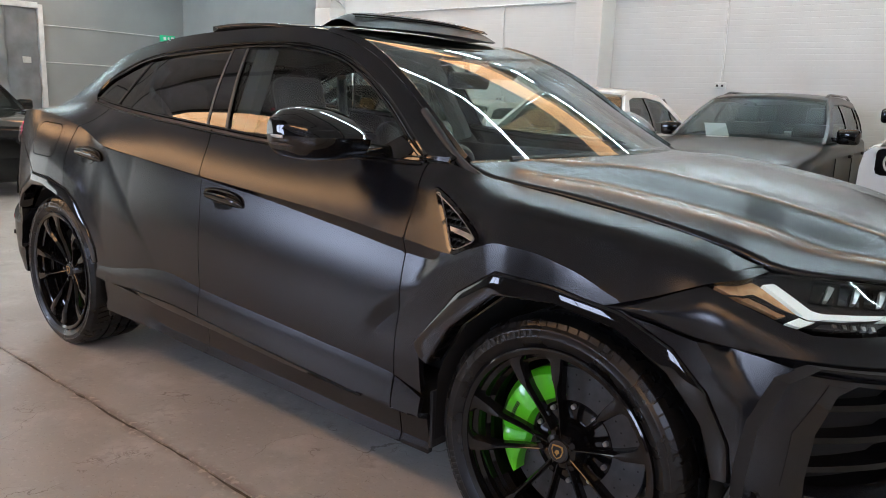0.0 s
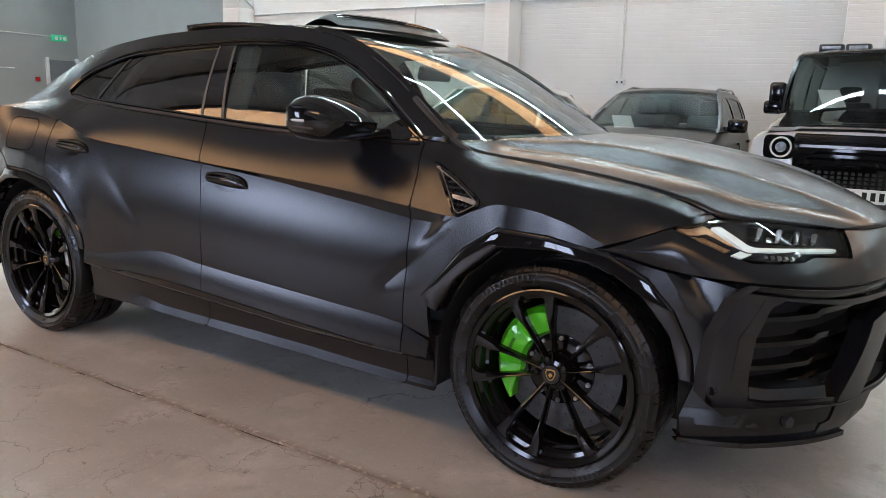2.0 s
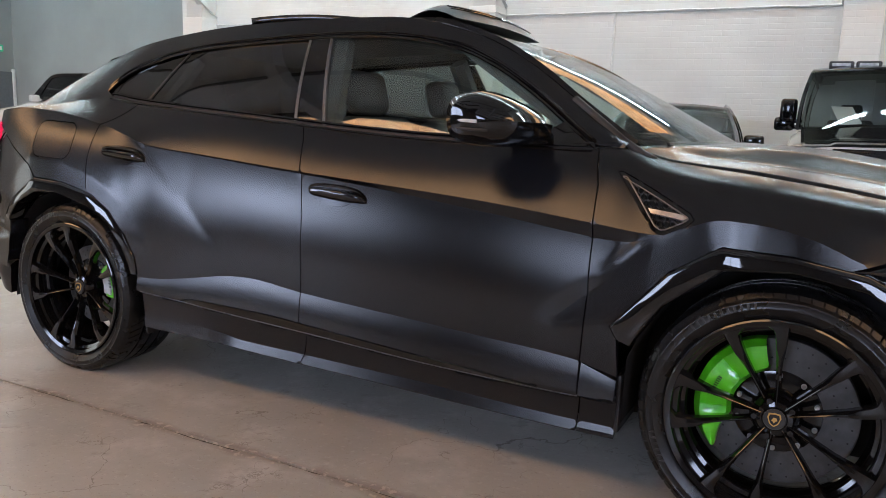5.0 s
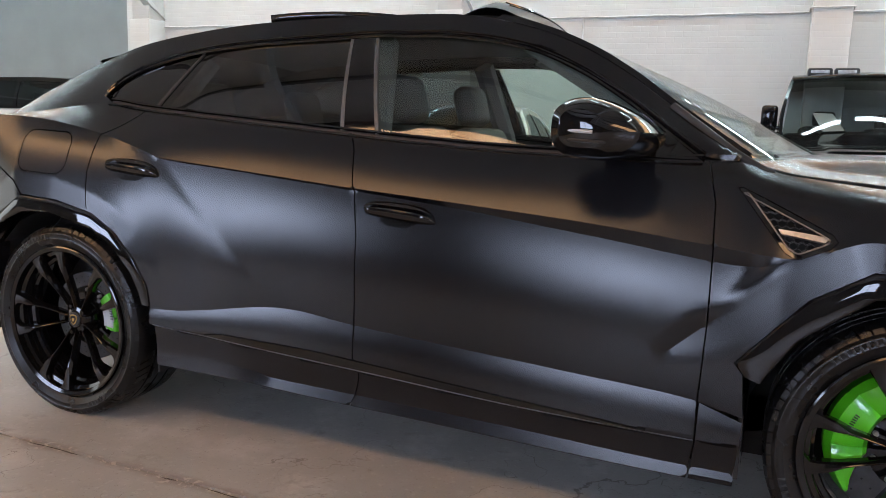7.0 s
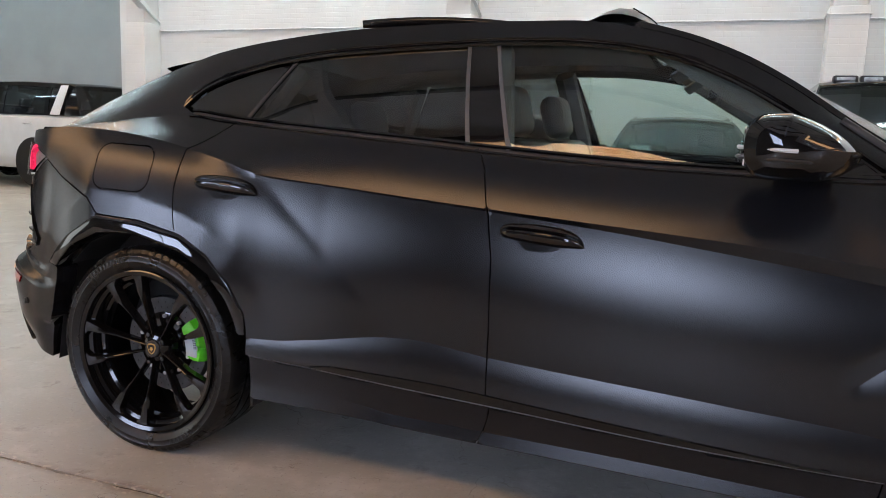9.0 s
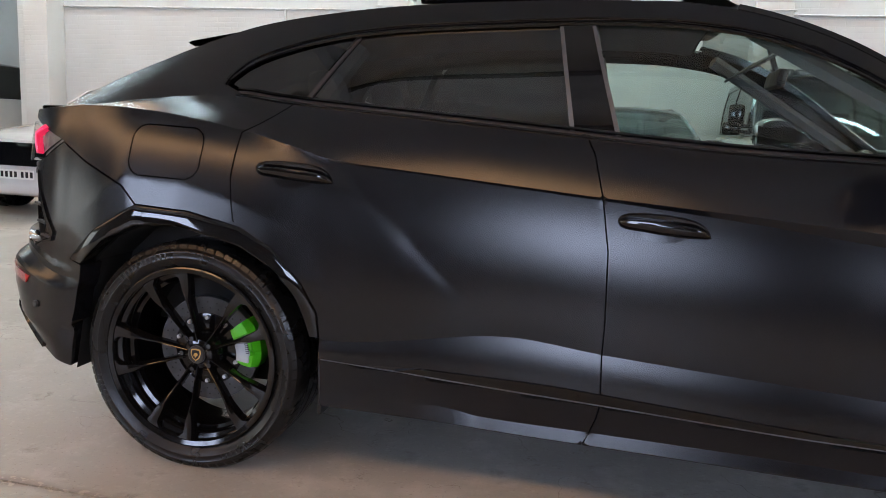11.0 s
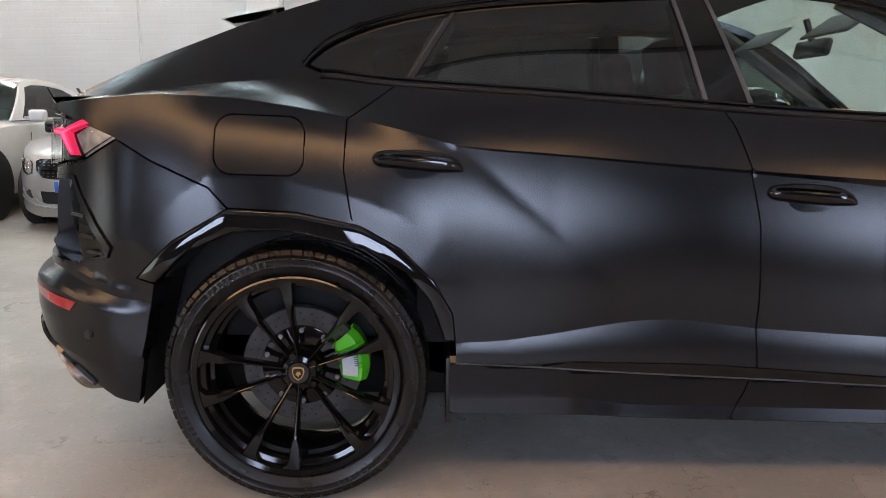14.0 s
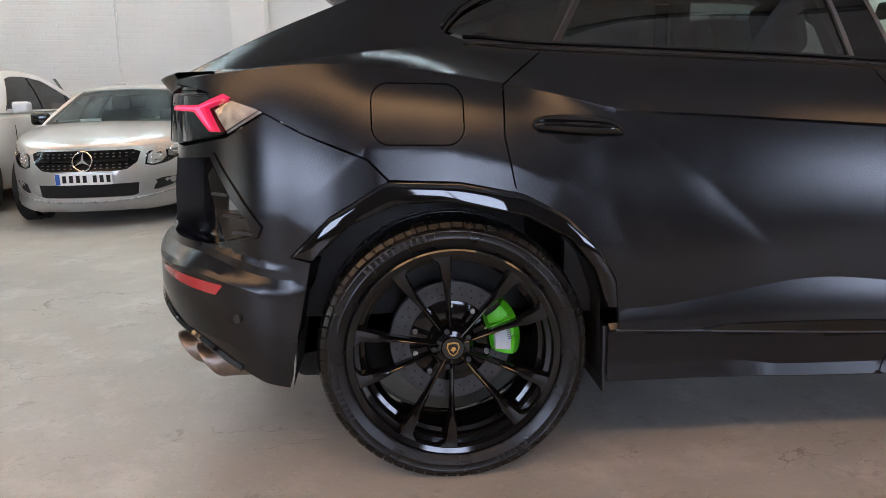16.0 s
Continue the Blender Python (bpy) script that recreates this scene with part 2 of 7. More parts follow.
SCREEN_GLASS = glass("windscreen_glass", (0.78, 0.88, 0.84))
PRIVACY = glass("privacy_glass", (0.13, 0.145, 0.145), front=0.095)
LENS = glass("lamp_lens", (0.92, 0.93, 0.93), 0.03, 0.045, 0.6)
RED = material("red_lens", (0.33, 0.008, 0.016), 0.08, coat=1.0)
RED_LED = glow("red_led", (0.70, 0.012, 0.085), 0.62)
RED_CORE = glow("red_led_core", (1.0, 0.10, 0.24), 1.15)
WHITE_LED = glow("white_led", (0.76, 0.88, 0.85), 0.2)
AMBER = material("amber_lens", (0.80, 0.48, 0.25), 0.2, metal=0.5, coat=0.6, vary=0.35, scale=60, bump=0.4, bump_scale=120)
VENT_TRIM = material("satin_grey_trim", (0.16, 0.16, 0.165), 0.3, metal=0.8)
SILVER = material("lamp_reflector", (0.36, 0.36, 0.36), 0.28, metal=0.9, vary=0.4, scale=30)
SEAL = material("grey_rubber_seal", (0.055, 0.057, 0.06), 0.45, vary=0.15)
WHITE_PLASTIC = material("white_plastic", (0.75, 0.75, 0.73), 0.5)
PAPER = material("paper", (0.8, 0.8, 0.8), 0.8)

# ---- the hall ----
def bricks(m, strength):
    """Courses of bricks under thick paint, as fine relief."""
    nt = m.node_tree
    tc, mp, bt, bp = (nt.nodes.new("ShaderNode" + n) for n in ("TexCoord", "Mapping", "TexBrick", "Bump"))
    mp.inputs["Rotation"].default_value = (radians(90), 0, 0)
    bt.inputs["Scale"].default_value, bt.inputs["Brick Width"].default_value, bt.inputs["Row Height"].default_value = 1.0, 0.225, 0.075
    bt.inputs["Mortar Size"].default_value, bt.inputs["Mortar Smooth"].default_value = 0.007, 0.6
    bt.inputs["Color1"].default_value, bt.inputs["Color2"].default_value, bt.inputs["Mortar"].default_value = (1, 1, 1, 1), (0.75, 0.75, 0.75, 1), (0, 0, 0, 1)
    bp.inputs["Strength"].default_value, bp.inputs["Distance"].default_value = strength, 0.006
    b = nt.nodes["Principled BSDF"]
    old = b.inputs["Normal"].links[0].from_socket
    nt.links.new(tc.outputs["Object"], mp.inputs["Vector"])
    nt.links.new(mp.outputs["Vector"], bt.inputs["Vector"])
    nt.links.new(bt.outputs["Color"], bp.inputs["Height"])
    nt.links.new(old, bp.inputs["Normal"])
    nt.links.new(bp.outputs["Normal"], b.inputs["Normal"])
    return m


WALL = bricks(material("white_painted_brick", (0.57, 0.58, 0.57), 0.7, vary=0.05, scale=1.3, bump=0.5, bump_scale=22), 0.2)
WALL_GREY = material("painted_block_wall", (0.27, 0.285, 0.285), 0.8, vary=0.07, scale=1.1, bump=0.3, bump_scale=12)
BEAM = material("painted_steel", (0.60, 0.62, 0.62), 0.5, vary=0.1, scale=6)
ROOF = material("roof_sheet", (0.64, 0.65, 0.64), 0.7, vary=0.15, scale=2)
PURLIN = material("purlin_steel", (0.12, 0.12, 0.12), 0.6, vary=0.3, scale=2)


def worn_concrete():
    """Painted concrete: broad patches, stains, speckle and dirt along the joint."""
    m = material("concrete_floor", (0.40, 0.385, 0.35), 0.42, rough_vary=0.12, scale=3.0, bump=0.3, bump_scale=55)
    nt = m.node_tree
    b = nt.nodes["Principled BSDF"]
    tc = nt.nodes.new("ShaderNodeTexCoord")

    def layer(color, scale, detail, lo, hi, fac, below):
        nz, rp, mx = (nt.nodes.new("ShaderNode" + n) for n in ("TexNoise", "MapRange", "Mix"))
        nz.inputs["Scale"].default_value, nz.inputs["Detail"].default_value, nz.inputs["Roughness"].default_value = scale, detail, 0.62
        rp.inputs["From Min"].default_value, rp.inputs["From Max"].default_value, rp.inputs["To Max"].default_value = lo, hi, fac
        mx.data_type = "RGBA"
        mx.inputs["B"].default_value = (*color, 1)
        if below is None:
            mx.inputs["A"].default_value = (0.40, 0.385, 0.35, 1)
        else:
            nt.links.new(below, mx.inputs["A"])
        nt.links.new(tc.outputs["Object"], nz.inputs["Vector"])
        nt.links.new(nz.outputs["Fac"], rp.inputs["Value"])
        nt.links.new(rp.outputs["Result"], mx.inputs["Factor"])
        return mx.outputs["Result"]
    col = layer((0.27, 0.255, 0.225), 0.9, 8, 0.42, 0.66, 0.55, None)
    col = layer((0.54, 0.525, 0.49), 2.7, 9, 0.52, 0.66, 0.55, col)
    col = layer((0.19, 0.165, 0.14), 5.5, 9, 0.60, 0.70, 0.5, col)
    col = layer((0.55, 0.53, 0.50), 38.0, 3, 0.58, 0.68, 0.28, col)
    col = layer((0.17, 0.15, 0.13), 75.0, 2, 0.63, 0.70, 0.4, col)
    # hair cracks and the rims of worn paint
    for scale, wide, lo, stretch, tone in ((1.7, 0.006, 0.50, 0.9, (0.15, 0.125, 0.105)), (5.5, 0.014, 0.56, 0.35, (0.20, 0.175, 0.15))):
        wb, vm, vo, cr, msk, mm, ml, cx = (nt.nodes.new("ShaderNode" + n) for n in ("TexNoise", "VectorMath", "TexVoronoi", "MapRange", "TexNoise", "MapRange", "Math", "Mix"))
        wb.inputs["Scale"].default_value, wb.inputs["Detail"].default_value = scale * 1.6, 7
        vm.operation, vm.inputs[1].default_value = "MULTIPLY_ADD", (stretch, stretch, 0)
        vo.feature, vo.inputs["Scale"].default_value = "DISTANCE_TO_EDGE", scale
        cr.inputs["From Min"].default_value, cr.inputs["From Max"].default_value = wide, wide * 0.3
        msk.inputs["Scale"].default_value, msk.inputs["Detail"].default_value = scale * 0.8, 4
        mm.inputs["From Min"].default_value, mm.inputs["From Max"].default_value, mm.inputs["To Max"].default_value = lo, lo + 0.08, 0.75
        ml.operation = "MULTIPLY"
        cx.data_type = "RGBA"
        cx.inputs["B"].default_value = (*tone, 1)
        nt.links.new(tc.outputs["Object"], wb.inputs["Vector"])
        nt.links.new(wb.outputs["Color"], vm.inputs[0])
        nt.links.new(tc.outputs["Object"], vm.inputs[2])
        nt.links.new(vm.outputs[0], vo.inputs["Vector"])
        nt.links.new(vo.outputs["Distance"], cr.inputs["Value"])
        nt.links.new(tc.outputs["Object"], msk.inputs["Vector"])
        nt.links.new(msk.outputs["Fac"], mm.inputs["Value"])
        nt.links.new(cr.outputs["Result"], ml.inputs[0])
        nt.links.new(mm.outputs["Result"], ml.inputs[1])
        nt.links.new(ml.outputs[0], cx.inputs["Factor"])
        nt.links.new(col, cx.inputs["A"])
        col = cx.outputs["Result"]
    # dirt along the joint
    sx, ab, ad, mr, mx, nz = (nt.nodes.new("ShaderNode" + n) for n in ("SeparateXYZ", "Math", "Math", "MapRange", "Mix", "TexNoise"))
    ad.operation, ad.inputs[1].default_value = "ADD", -JOINT
    ab.operation, ab.inputs[1].default_value, ab.inputs[2].default_value = "MULTIPLY_ADD", 0.11, -0.02
    nz.inputs["Scale"].default_value, nz.inputs["Detail"].default_value = 6.0, 8
    sq = nt.nodes.new("ShaderNodeMath")
    sq.operation = "ABSOLUTE"
    lt = nt.nodes.new("ShaderNodeMath")
    lt.operation = "SUBTRACT"
    nt.links.new(tc.outputs["Object"], sx.inputs[0])
    nt.links.new(sx.outputs["Y"], ad.inputs[0])
    nt.links.new(ad.outputs[0], sq.inputs[0])
    nt.links.new(tc.outputs["Object"], nz.inputs["Vector"])
    nt.links.new(nz.outputs["Fac"], ab.inputs[0])
    nt.links.new(ab.outputs[0], lt.inputs[0])
    nt.links.new(sq.outputs[0], lt.inputs[1])
    mr.inputs["From Min"].default_value, mr.inputs["From Max"].default_value, mr.inputs["To Max"].default_value = -0.012, 0.03, 0.7
    nt.links.new(lt.outputs[0], mr.inputs["Value"])
    mx.data_type = "RGBA"
    mx.inputs["B"].default_value = (0.22, 0.18, 0.145, 1)
    nt.links.new(mr.outputs["Result"], mx.inputs["Factor"])
    nt.links.new(col, mx.inputs["A"])
    # pale crumbs at its chipped edge
    cn, cm, ce, cp, ch = (nt.nodes.new("ShaderNode" + n) for n in ("TexNoise", "MapRange", "MapRange", "Math", "Mix"))
    cn.inputs["Scale"].default_value, cn.inputs["Detail"].default_value = 34.0, 8
    cm.inputs["From Min"].default_value, cm.inputs["From Max"].default_value, cm.inputs["To Max"].default_value = 0.54, 0.61, 0.8
    ce.inputs["From Min"].default_value, ce.inputs["From Max"].default_value = 0.0, 0.012
    cp.operation = "MULTIPLY"
    ch.data_type = "RGBA"
    ch.inputs["B"].default_value = (0.50, 0.44, 0.36, 1)
    nt.links.new(tc.outputs["Object"], cn.inputs["Vector"])
    nt.links.new(cn.outputs["Fac"], cm.inputs["Value"])
    nt.links.new(lt.outputs[0], ce.inputs["Value"])
    nt.links.new(cm.outputs["Result"], cp.inputs[0])
    nt.links.new(ce.outputs["Result"], cp.inputs[1])
    nt.links.new(cp.outputs[0], ch.inputs["Factor"])
    nt.links.new(mx.outputs["Result"], ch.inputs["A"])
    nt.links.new(ch.outputs["Result"], b.inputs["Base Color"])
    return m


JOINT = -1.245
FLOOR = worn_concrete()
GROOVE = material("joint_dirt", (0.10, 0.085, 0.07), 0.95, vary=0.4, scale=30, bump=0.6, bump_scale=90)

X0, X1, Y0, Y1, H = -16.5, 12.0, -10.0, 7.9, 5.0


def slab(name, lo, hi, mat, kind="structure", label="", category="", bevel=0.0):
    ob = add(name, box(bmesh.new(), lo, hi, bevel), mat)
    return tagged(ob, label, category, kind=kind)


def jagged(y, side):
    xs = np.arange(X0, X1 + 0.01, 0.02)
    return [(x, y + side * (0.005 + 0.010 * max(0, noise.noise((x * 11, side * 7, 0))) + 0.022 * max(0, noise.noise((x * 2.3, 3 + side, 5)) - 0.12))) for x in xs]


# the floor: one sheet with a recessed, chipped joint along it
bm = bmesh.new()
for edge, far in ((jagged(JOINT, -1), Y0), (jagged(JOINT, 1), 9.8)):
    near = [bm.verts.new((x, y, 0)) for x, y in edge]
    low = [bm.verts.new((x, y, -0.012)) for x, y in edge]
    out = [bm.verts.new((x, far, 0)) for x, _ in edge]
    for i in range(len(edge) - 1):
        bm.faces.new((near[i], near[i + 1], out[i + 1], out[i]))
        bm.faces.new((low[i], low[i + 1], near[i + 1], near[i]))
floor = add("floor", bm, FLOOR)
tagged(floor, "worn grey-beige painted concrete floor with a chipped joint", "floor", kind="structure")
slab("floor_joint", (X0, JOINT - 0.06, -0.06), (X1, JOINT + 0.06, -0.009), GROOVE, label="dirt-filled expansion joint in the concrete floor", category="floor joint")

YR = 9.8
slab("wall_north", (-8.2, Y1, -0.1), (X1 + 0.2, Y1 + 0.25, H + 0.3), WALL, label="white-painted brick wall of the showroom hall", category="wall")
slab("wall_north_return", (-8.45, Y1 + 0.002, -0.1), (-8.2, YR, H + 0.3), WALL, label="white-painted brick return wall of the hall", category="wall")
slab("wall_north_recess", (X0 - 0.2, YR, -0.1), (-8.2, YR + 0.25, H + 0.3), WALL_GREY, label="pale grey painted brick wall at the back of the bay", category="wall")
# west wall opening for an assumed, unseen roller door that adds light
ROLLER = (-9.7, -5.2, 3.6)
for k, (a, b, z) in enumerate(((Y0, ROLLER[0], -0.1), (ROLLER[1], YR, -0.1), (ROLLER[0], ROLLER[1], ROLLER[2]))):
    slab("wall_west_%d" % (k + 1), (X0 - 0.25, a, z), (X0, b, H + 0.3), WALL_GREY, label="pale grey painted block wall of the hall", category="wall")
slab("wall_east", (X1, Y0, -0.1), (X1 + 0.25, Y1, H + 0.3), WALL, label="white-painted block wall of the hall", category="wall")
for k, x in enumerate((-8.0, -2.14, 2.9, 7.9)):
    slab("pilaster_%d" % (k + 1), (x, 7.5, 0), (x + 0.44, 7.898, 2.93), WALL, label="white-painted brick pilaster of the wall", category="pilaster", bevel=0.008)
    slab("pilaster_head_%d" % (k + 1), (x + 0.03, 7.54, 2.934), (x + 0.41, 7.898, H), WALL, label="white-painted pilaster head under the roof frame", category="pilaster", bevel=0.008)

# ---- the matte black sport utility car: x runs to its nose, its rear axle stands over x = 0 ----
PLAN_X = smooth_curve([(-1.65, -0.94), (-1.4, -0.925), (-1.1, -0.865), (-0.9, -0.80), (-0.7, -0.675), (-0.5, -0.498), (-0.3, -0.3), (0, 0), (1.5, 1.5), (3.0, 3.0), (3.2, 3.2), (3.4, 3.393), (3.6, 3.573), (3.8, 3.715), (4.0, 3.825), (4.2, 3.9), (4.45, 3.95), (4.65, 3.96)])
PLAN_W = smooth_curve([(-1.65, 0), (-1.4, 0.235), (-1.1, 0.525), (-0.9, 0.715), (-0.7, 0.87), (-0.5, 0.958), (-0.3, 0.99), (0, 0.995), (1.5, 1.0), (3.0, 0.99), (3.2, 0.972), (3.4, 0.935), (3.6, 0.865), (3.8, 0.75), (4.0, 0.605), (4.2, 0.425), (4.45, 0.195), (4.65, 0)])
_s = np.linspace(-1.67, 4.65, 1265)
_x, _w = PLAN_X(_s), PLAN_W(_s)
W_AT = lambda x: np.interp(x, _x, _w)

Z3 = smooth_curve([(-0.3, 0.45), (0.45, 0.445), (0.6, 0.439), (0.88, 0.422), (1.345, 0.401), (2.06, 0.371), (2.5, 0.369), (3.3, 0.369)])
Z4 = smooth_curve([(-0.3, 0.456), (0.45, 0.449), (0.6, 0.444), (0.777, 0.452), (1.147, 0.449), (1.345, 0.438), (1.7, 0.414), (2.1, 0.388), (2.36, 0.374), (3.3, 0.374)])
Z5 = smooth_curve([(-0.3, 0.5), (0.45, 0.505), (0.587, 0.511), (0.706, 0.527), (1.04, 0.575), (1.08, 0.576), (1.338, 0.553), (2.05, 0.508), (2.43, 0.481), (2.55, 0.45), (3.3, 0.44)])
Z6 = smooth_curve([(-1.67, 1.165), (-0.9, 1.17), (-0.6, 1.19), (-0.376, 1.205), (-0.195, 1.197), (-0.016, 1.176), (0.143, 1.147), (0.337, 1.103), (0.47, 1.07), (0.795, 1.044), (1.3, 1.006), (1.75, 0.977), (2.1, 0.952), (2.44, 0.917), (2.63, 0.90), (2.72, 0.93), (2.82, 0.963), (2.92, 0.958), (3.05, 0.93), (3.2, 0.87), (3.4, 0.83), (4.65, 0.74)])
O6 = smooth_curve([(-1.67, -0.05), (-0.9, -0.05), (-0.5, -0.075), (-0.2, -0.094), (0.15, -0.092), (0.45, -0.058), (0.8, -0.044), (1.3, -0.038), (2.44, -0.030), (2.62, -0.022), (2.8, -0.002), (4.65, 0.0)])
D6 = smooth_curve([(-0.3, 0.004), (0.5, 0.006), (1.3, 0.010), (1.7, 0.020), (2.1, 0.038), (2.45, 0.045), (2.55, 0.036), (2.63, 0.006), (3.2, 0.006)])
Z7 = smooth_curve([(-0.82, 1.176), (-0.6, 1.203), (-0.5, 1.216), (-0.3, 1.238), (-0.1, 1.255), (0.0, 1.262), (0.069, 1.266), (0.23, 1.249), (0.728, 1.215), (1.014, 1.196), (1.264, 1.178), (1.52, 1.162), (1.768, 1.150), (2.0, 1.145), (2.34, 1.139), (2.475, 1.148), (2.575, 1.119), (2.86, 1.087), (3.02, 1.067), (3.22, 1.036), (3.37, 1.0), (3.476, 0.957)])
W7 = smooth_curve([(-0.82, 0.63), (-0.5, 0.685), (-0.3, 0.718), (-0.1, 0.744), (0.0, 0.756), (0.263, 0.793), (0.6, 0.838), (1.0, 0.857), (2.25, 0.850), (2.38, 0.82), (2.475, 0.792), (2.575, 0.772), (3.22, 0.765), (3.37, 0.755), (3.476, 0.728)])
Z9 = smooth_curve([(-0.82, 1.18), (-0.664, 1.255), (-0.557, 1.304), (-0.346, 1.386), (-0.14, 1.46), (0.059, 1.517), (0.3, 1.556), (0.6, 1.586), (0.9, 1.601), (1.25, 1.609), (1.45, 1.608), (1.62, 1.592), (1.8, 1.552), (1.97, 1.488), (2.125, 1.403), (2.273, 1.302), (2.37, 1.239), (2.5, 1.156)])
W9 = smooth_curve([(-0.82, 0.57), (-0.549, 0.555), (-0.14, 0.558), (0.3, 0.575), (0.9, 0.60), (1.45, 0.60), (1.8, 0.61), (2.125, 0.665), (2.37, 0.722), (2.5, 0.762)])
ZC = smooth_curve([(-0.98, 1.155), (-0.8, 1.235), (-0.549, 1.345), (-0.343, 1.425), (-0.14, 1.495), (0.059, 1.548), (0.3, 1.588), (0.6, 1.613), (0.9, 1.625), (1.25, 1.631), (1.45, 1.627), (1.64, 1.61)])

ARCH_R_IN = [(-0.472, 0.285), (-0.428, 0.5), (-0.38, 0.68), (-0.285, 0.77), (-0.156, 0.826), (-0.013, 0.832), (0.203, 0.784), (0.325, 0.716), (0.391, 0.634), (0.434, 0.517), (0.44, 0.28)]
ARCH_R_OUT = [(-0.40, 0.68), (-0.447, 0.685), (-0.332, 0.797), (-0.171, 0.891), (0.019, 0.882), (0.2, 0.846), (0.31, 0.785), (0.406, 0.69), (0.459, 0.592), (0.466, 0.515)]
ARCH_F_IN = [(2.56, 0.28), (2.565, 0.5), (2.59, 0.56), (2.671, 0.689), (2.837, 0.823), (3.019, 0.836), (3.194, 0.800), (3.316, 0.722), (3.403, 0.604), (3.44, 0.475), (3.45, 0.29)]
ARCH_F_OUT = [(2.545, 0.575), (2.52, 0.608), (2.6, 0.70), (2.687, 0.80), (2.826, 0.888), (3.01, 0.881), (3.195, 0.848), (3.325, 0.781), (3.412, 0.688), (3.473, 0.563), (3.488, 0.47)]
FLARE_R = [(-0.52, 0.5), (-0.46, 0.80), (-0.226, 0.981), (-0.013, 0.968), (0.178, 0.922), (0.307, 0.869), (0.421, 0.79), (0.522, 0.666), (0.57, 0.53), (0.56, 0.42)]
FLARE_F = [(2.31, 0.48), (2.341, 0.611), (2.457, 0.715), (2.516, 0.765), (2.62, 0.852), (2.70, 0.91), (2.775, 0.960), (2.915, 0.957), (3.05, 0.922), (3.186, 0.878), (3.30, 0.845), (3.376, 0.806), (3.424, 0.74), (3.496, 0.638), (3.52, 0.536), (3.50, 0.40)]
DIAG = [(0.481, 1.066), (0.595, 0.961), (0.72, 0.863), (0.823, 0.766), (0.915, 0.685), (1.0, 0.585)]
SCALLOP = [(2.30, 0.585), (2.461, 0.755), (2.549, 0.861), (2.633, 0.896)]
LEDGE_TOP = smooth_curve([(-0.3, 0.325), (0.75, 0.325), (0.9, 0.312), (0.98, 0.298), (1.3, 0.292), (1.8, 0.283), (2.43, 0.264), (3.3, 0.262)])
LEDGE_LOW = smooth_curve([(-0.3, 0.275), (0.75, 0.272), (0.9, 0.268), (1.0, 0.263), (1.5, 0.252), (2.43, 0.232), (3.3, 0.230)])


def ease(t):
    t = np.clip(t, 0, 1)
    return t * t * (3 - 2 * t)


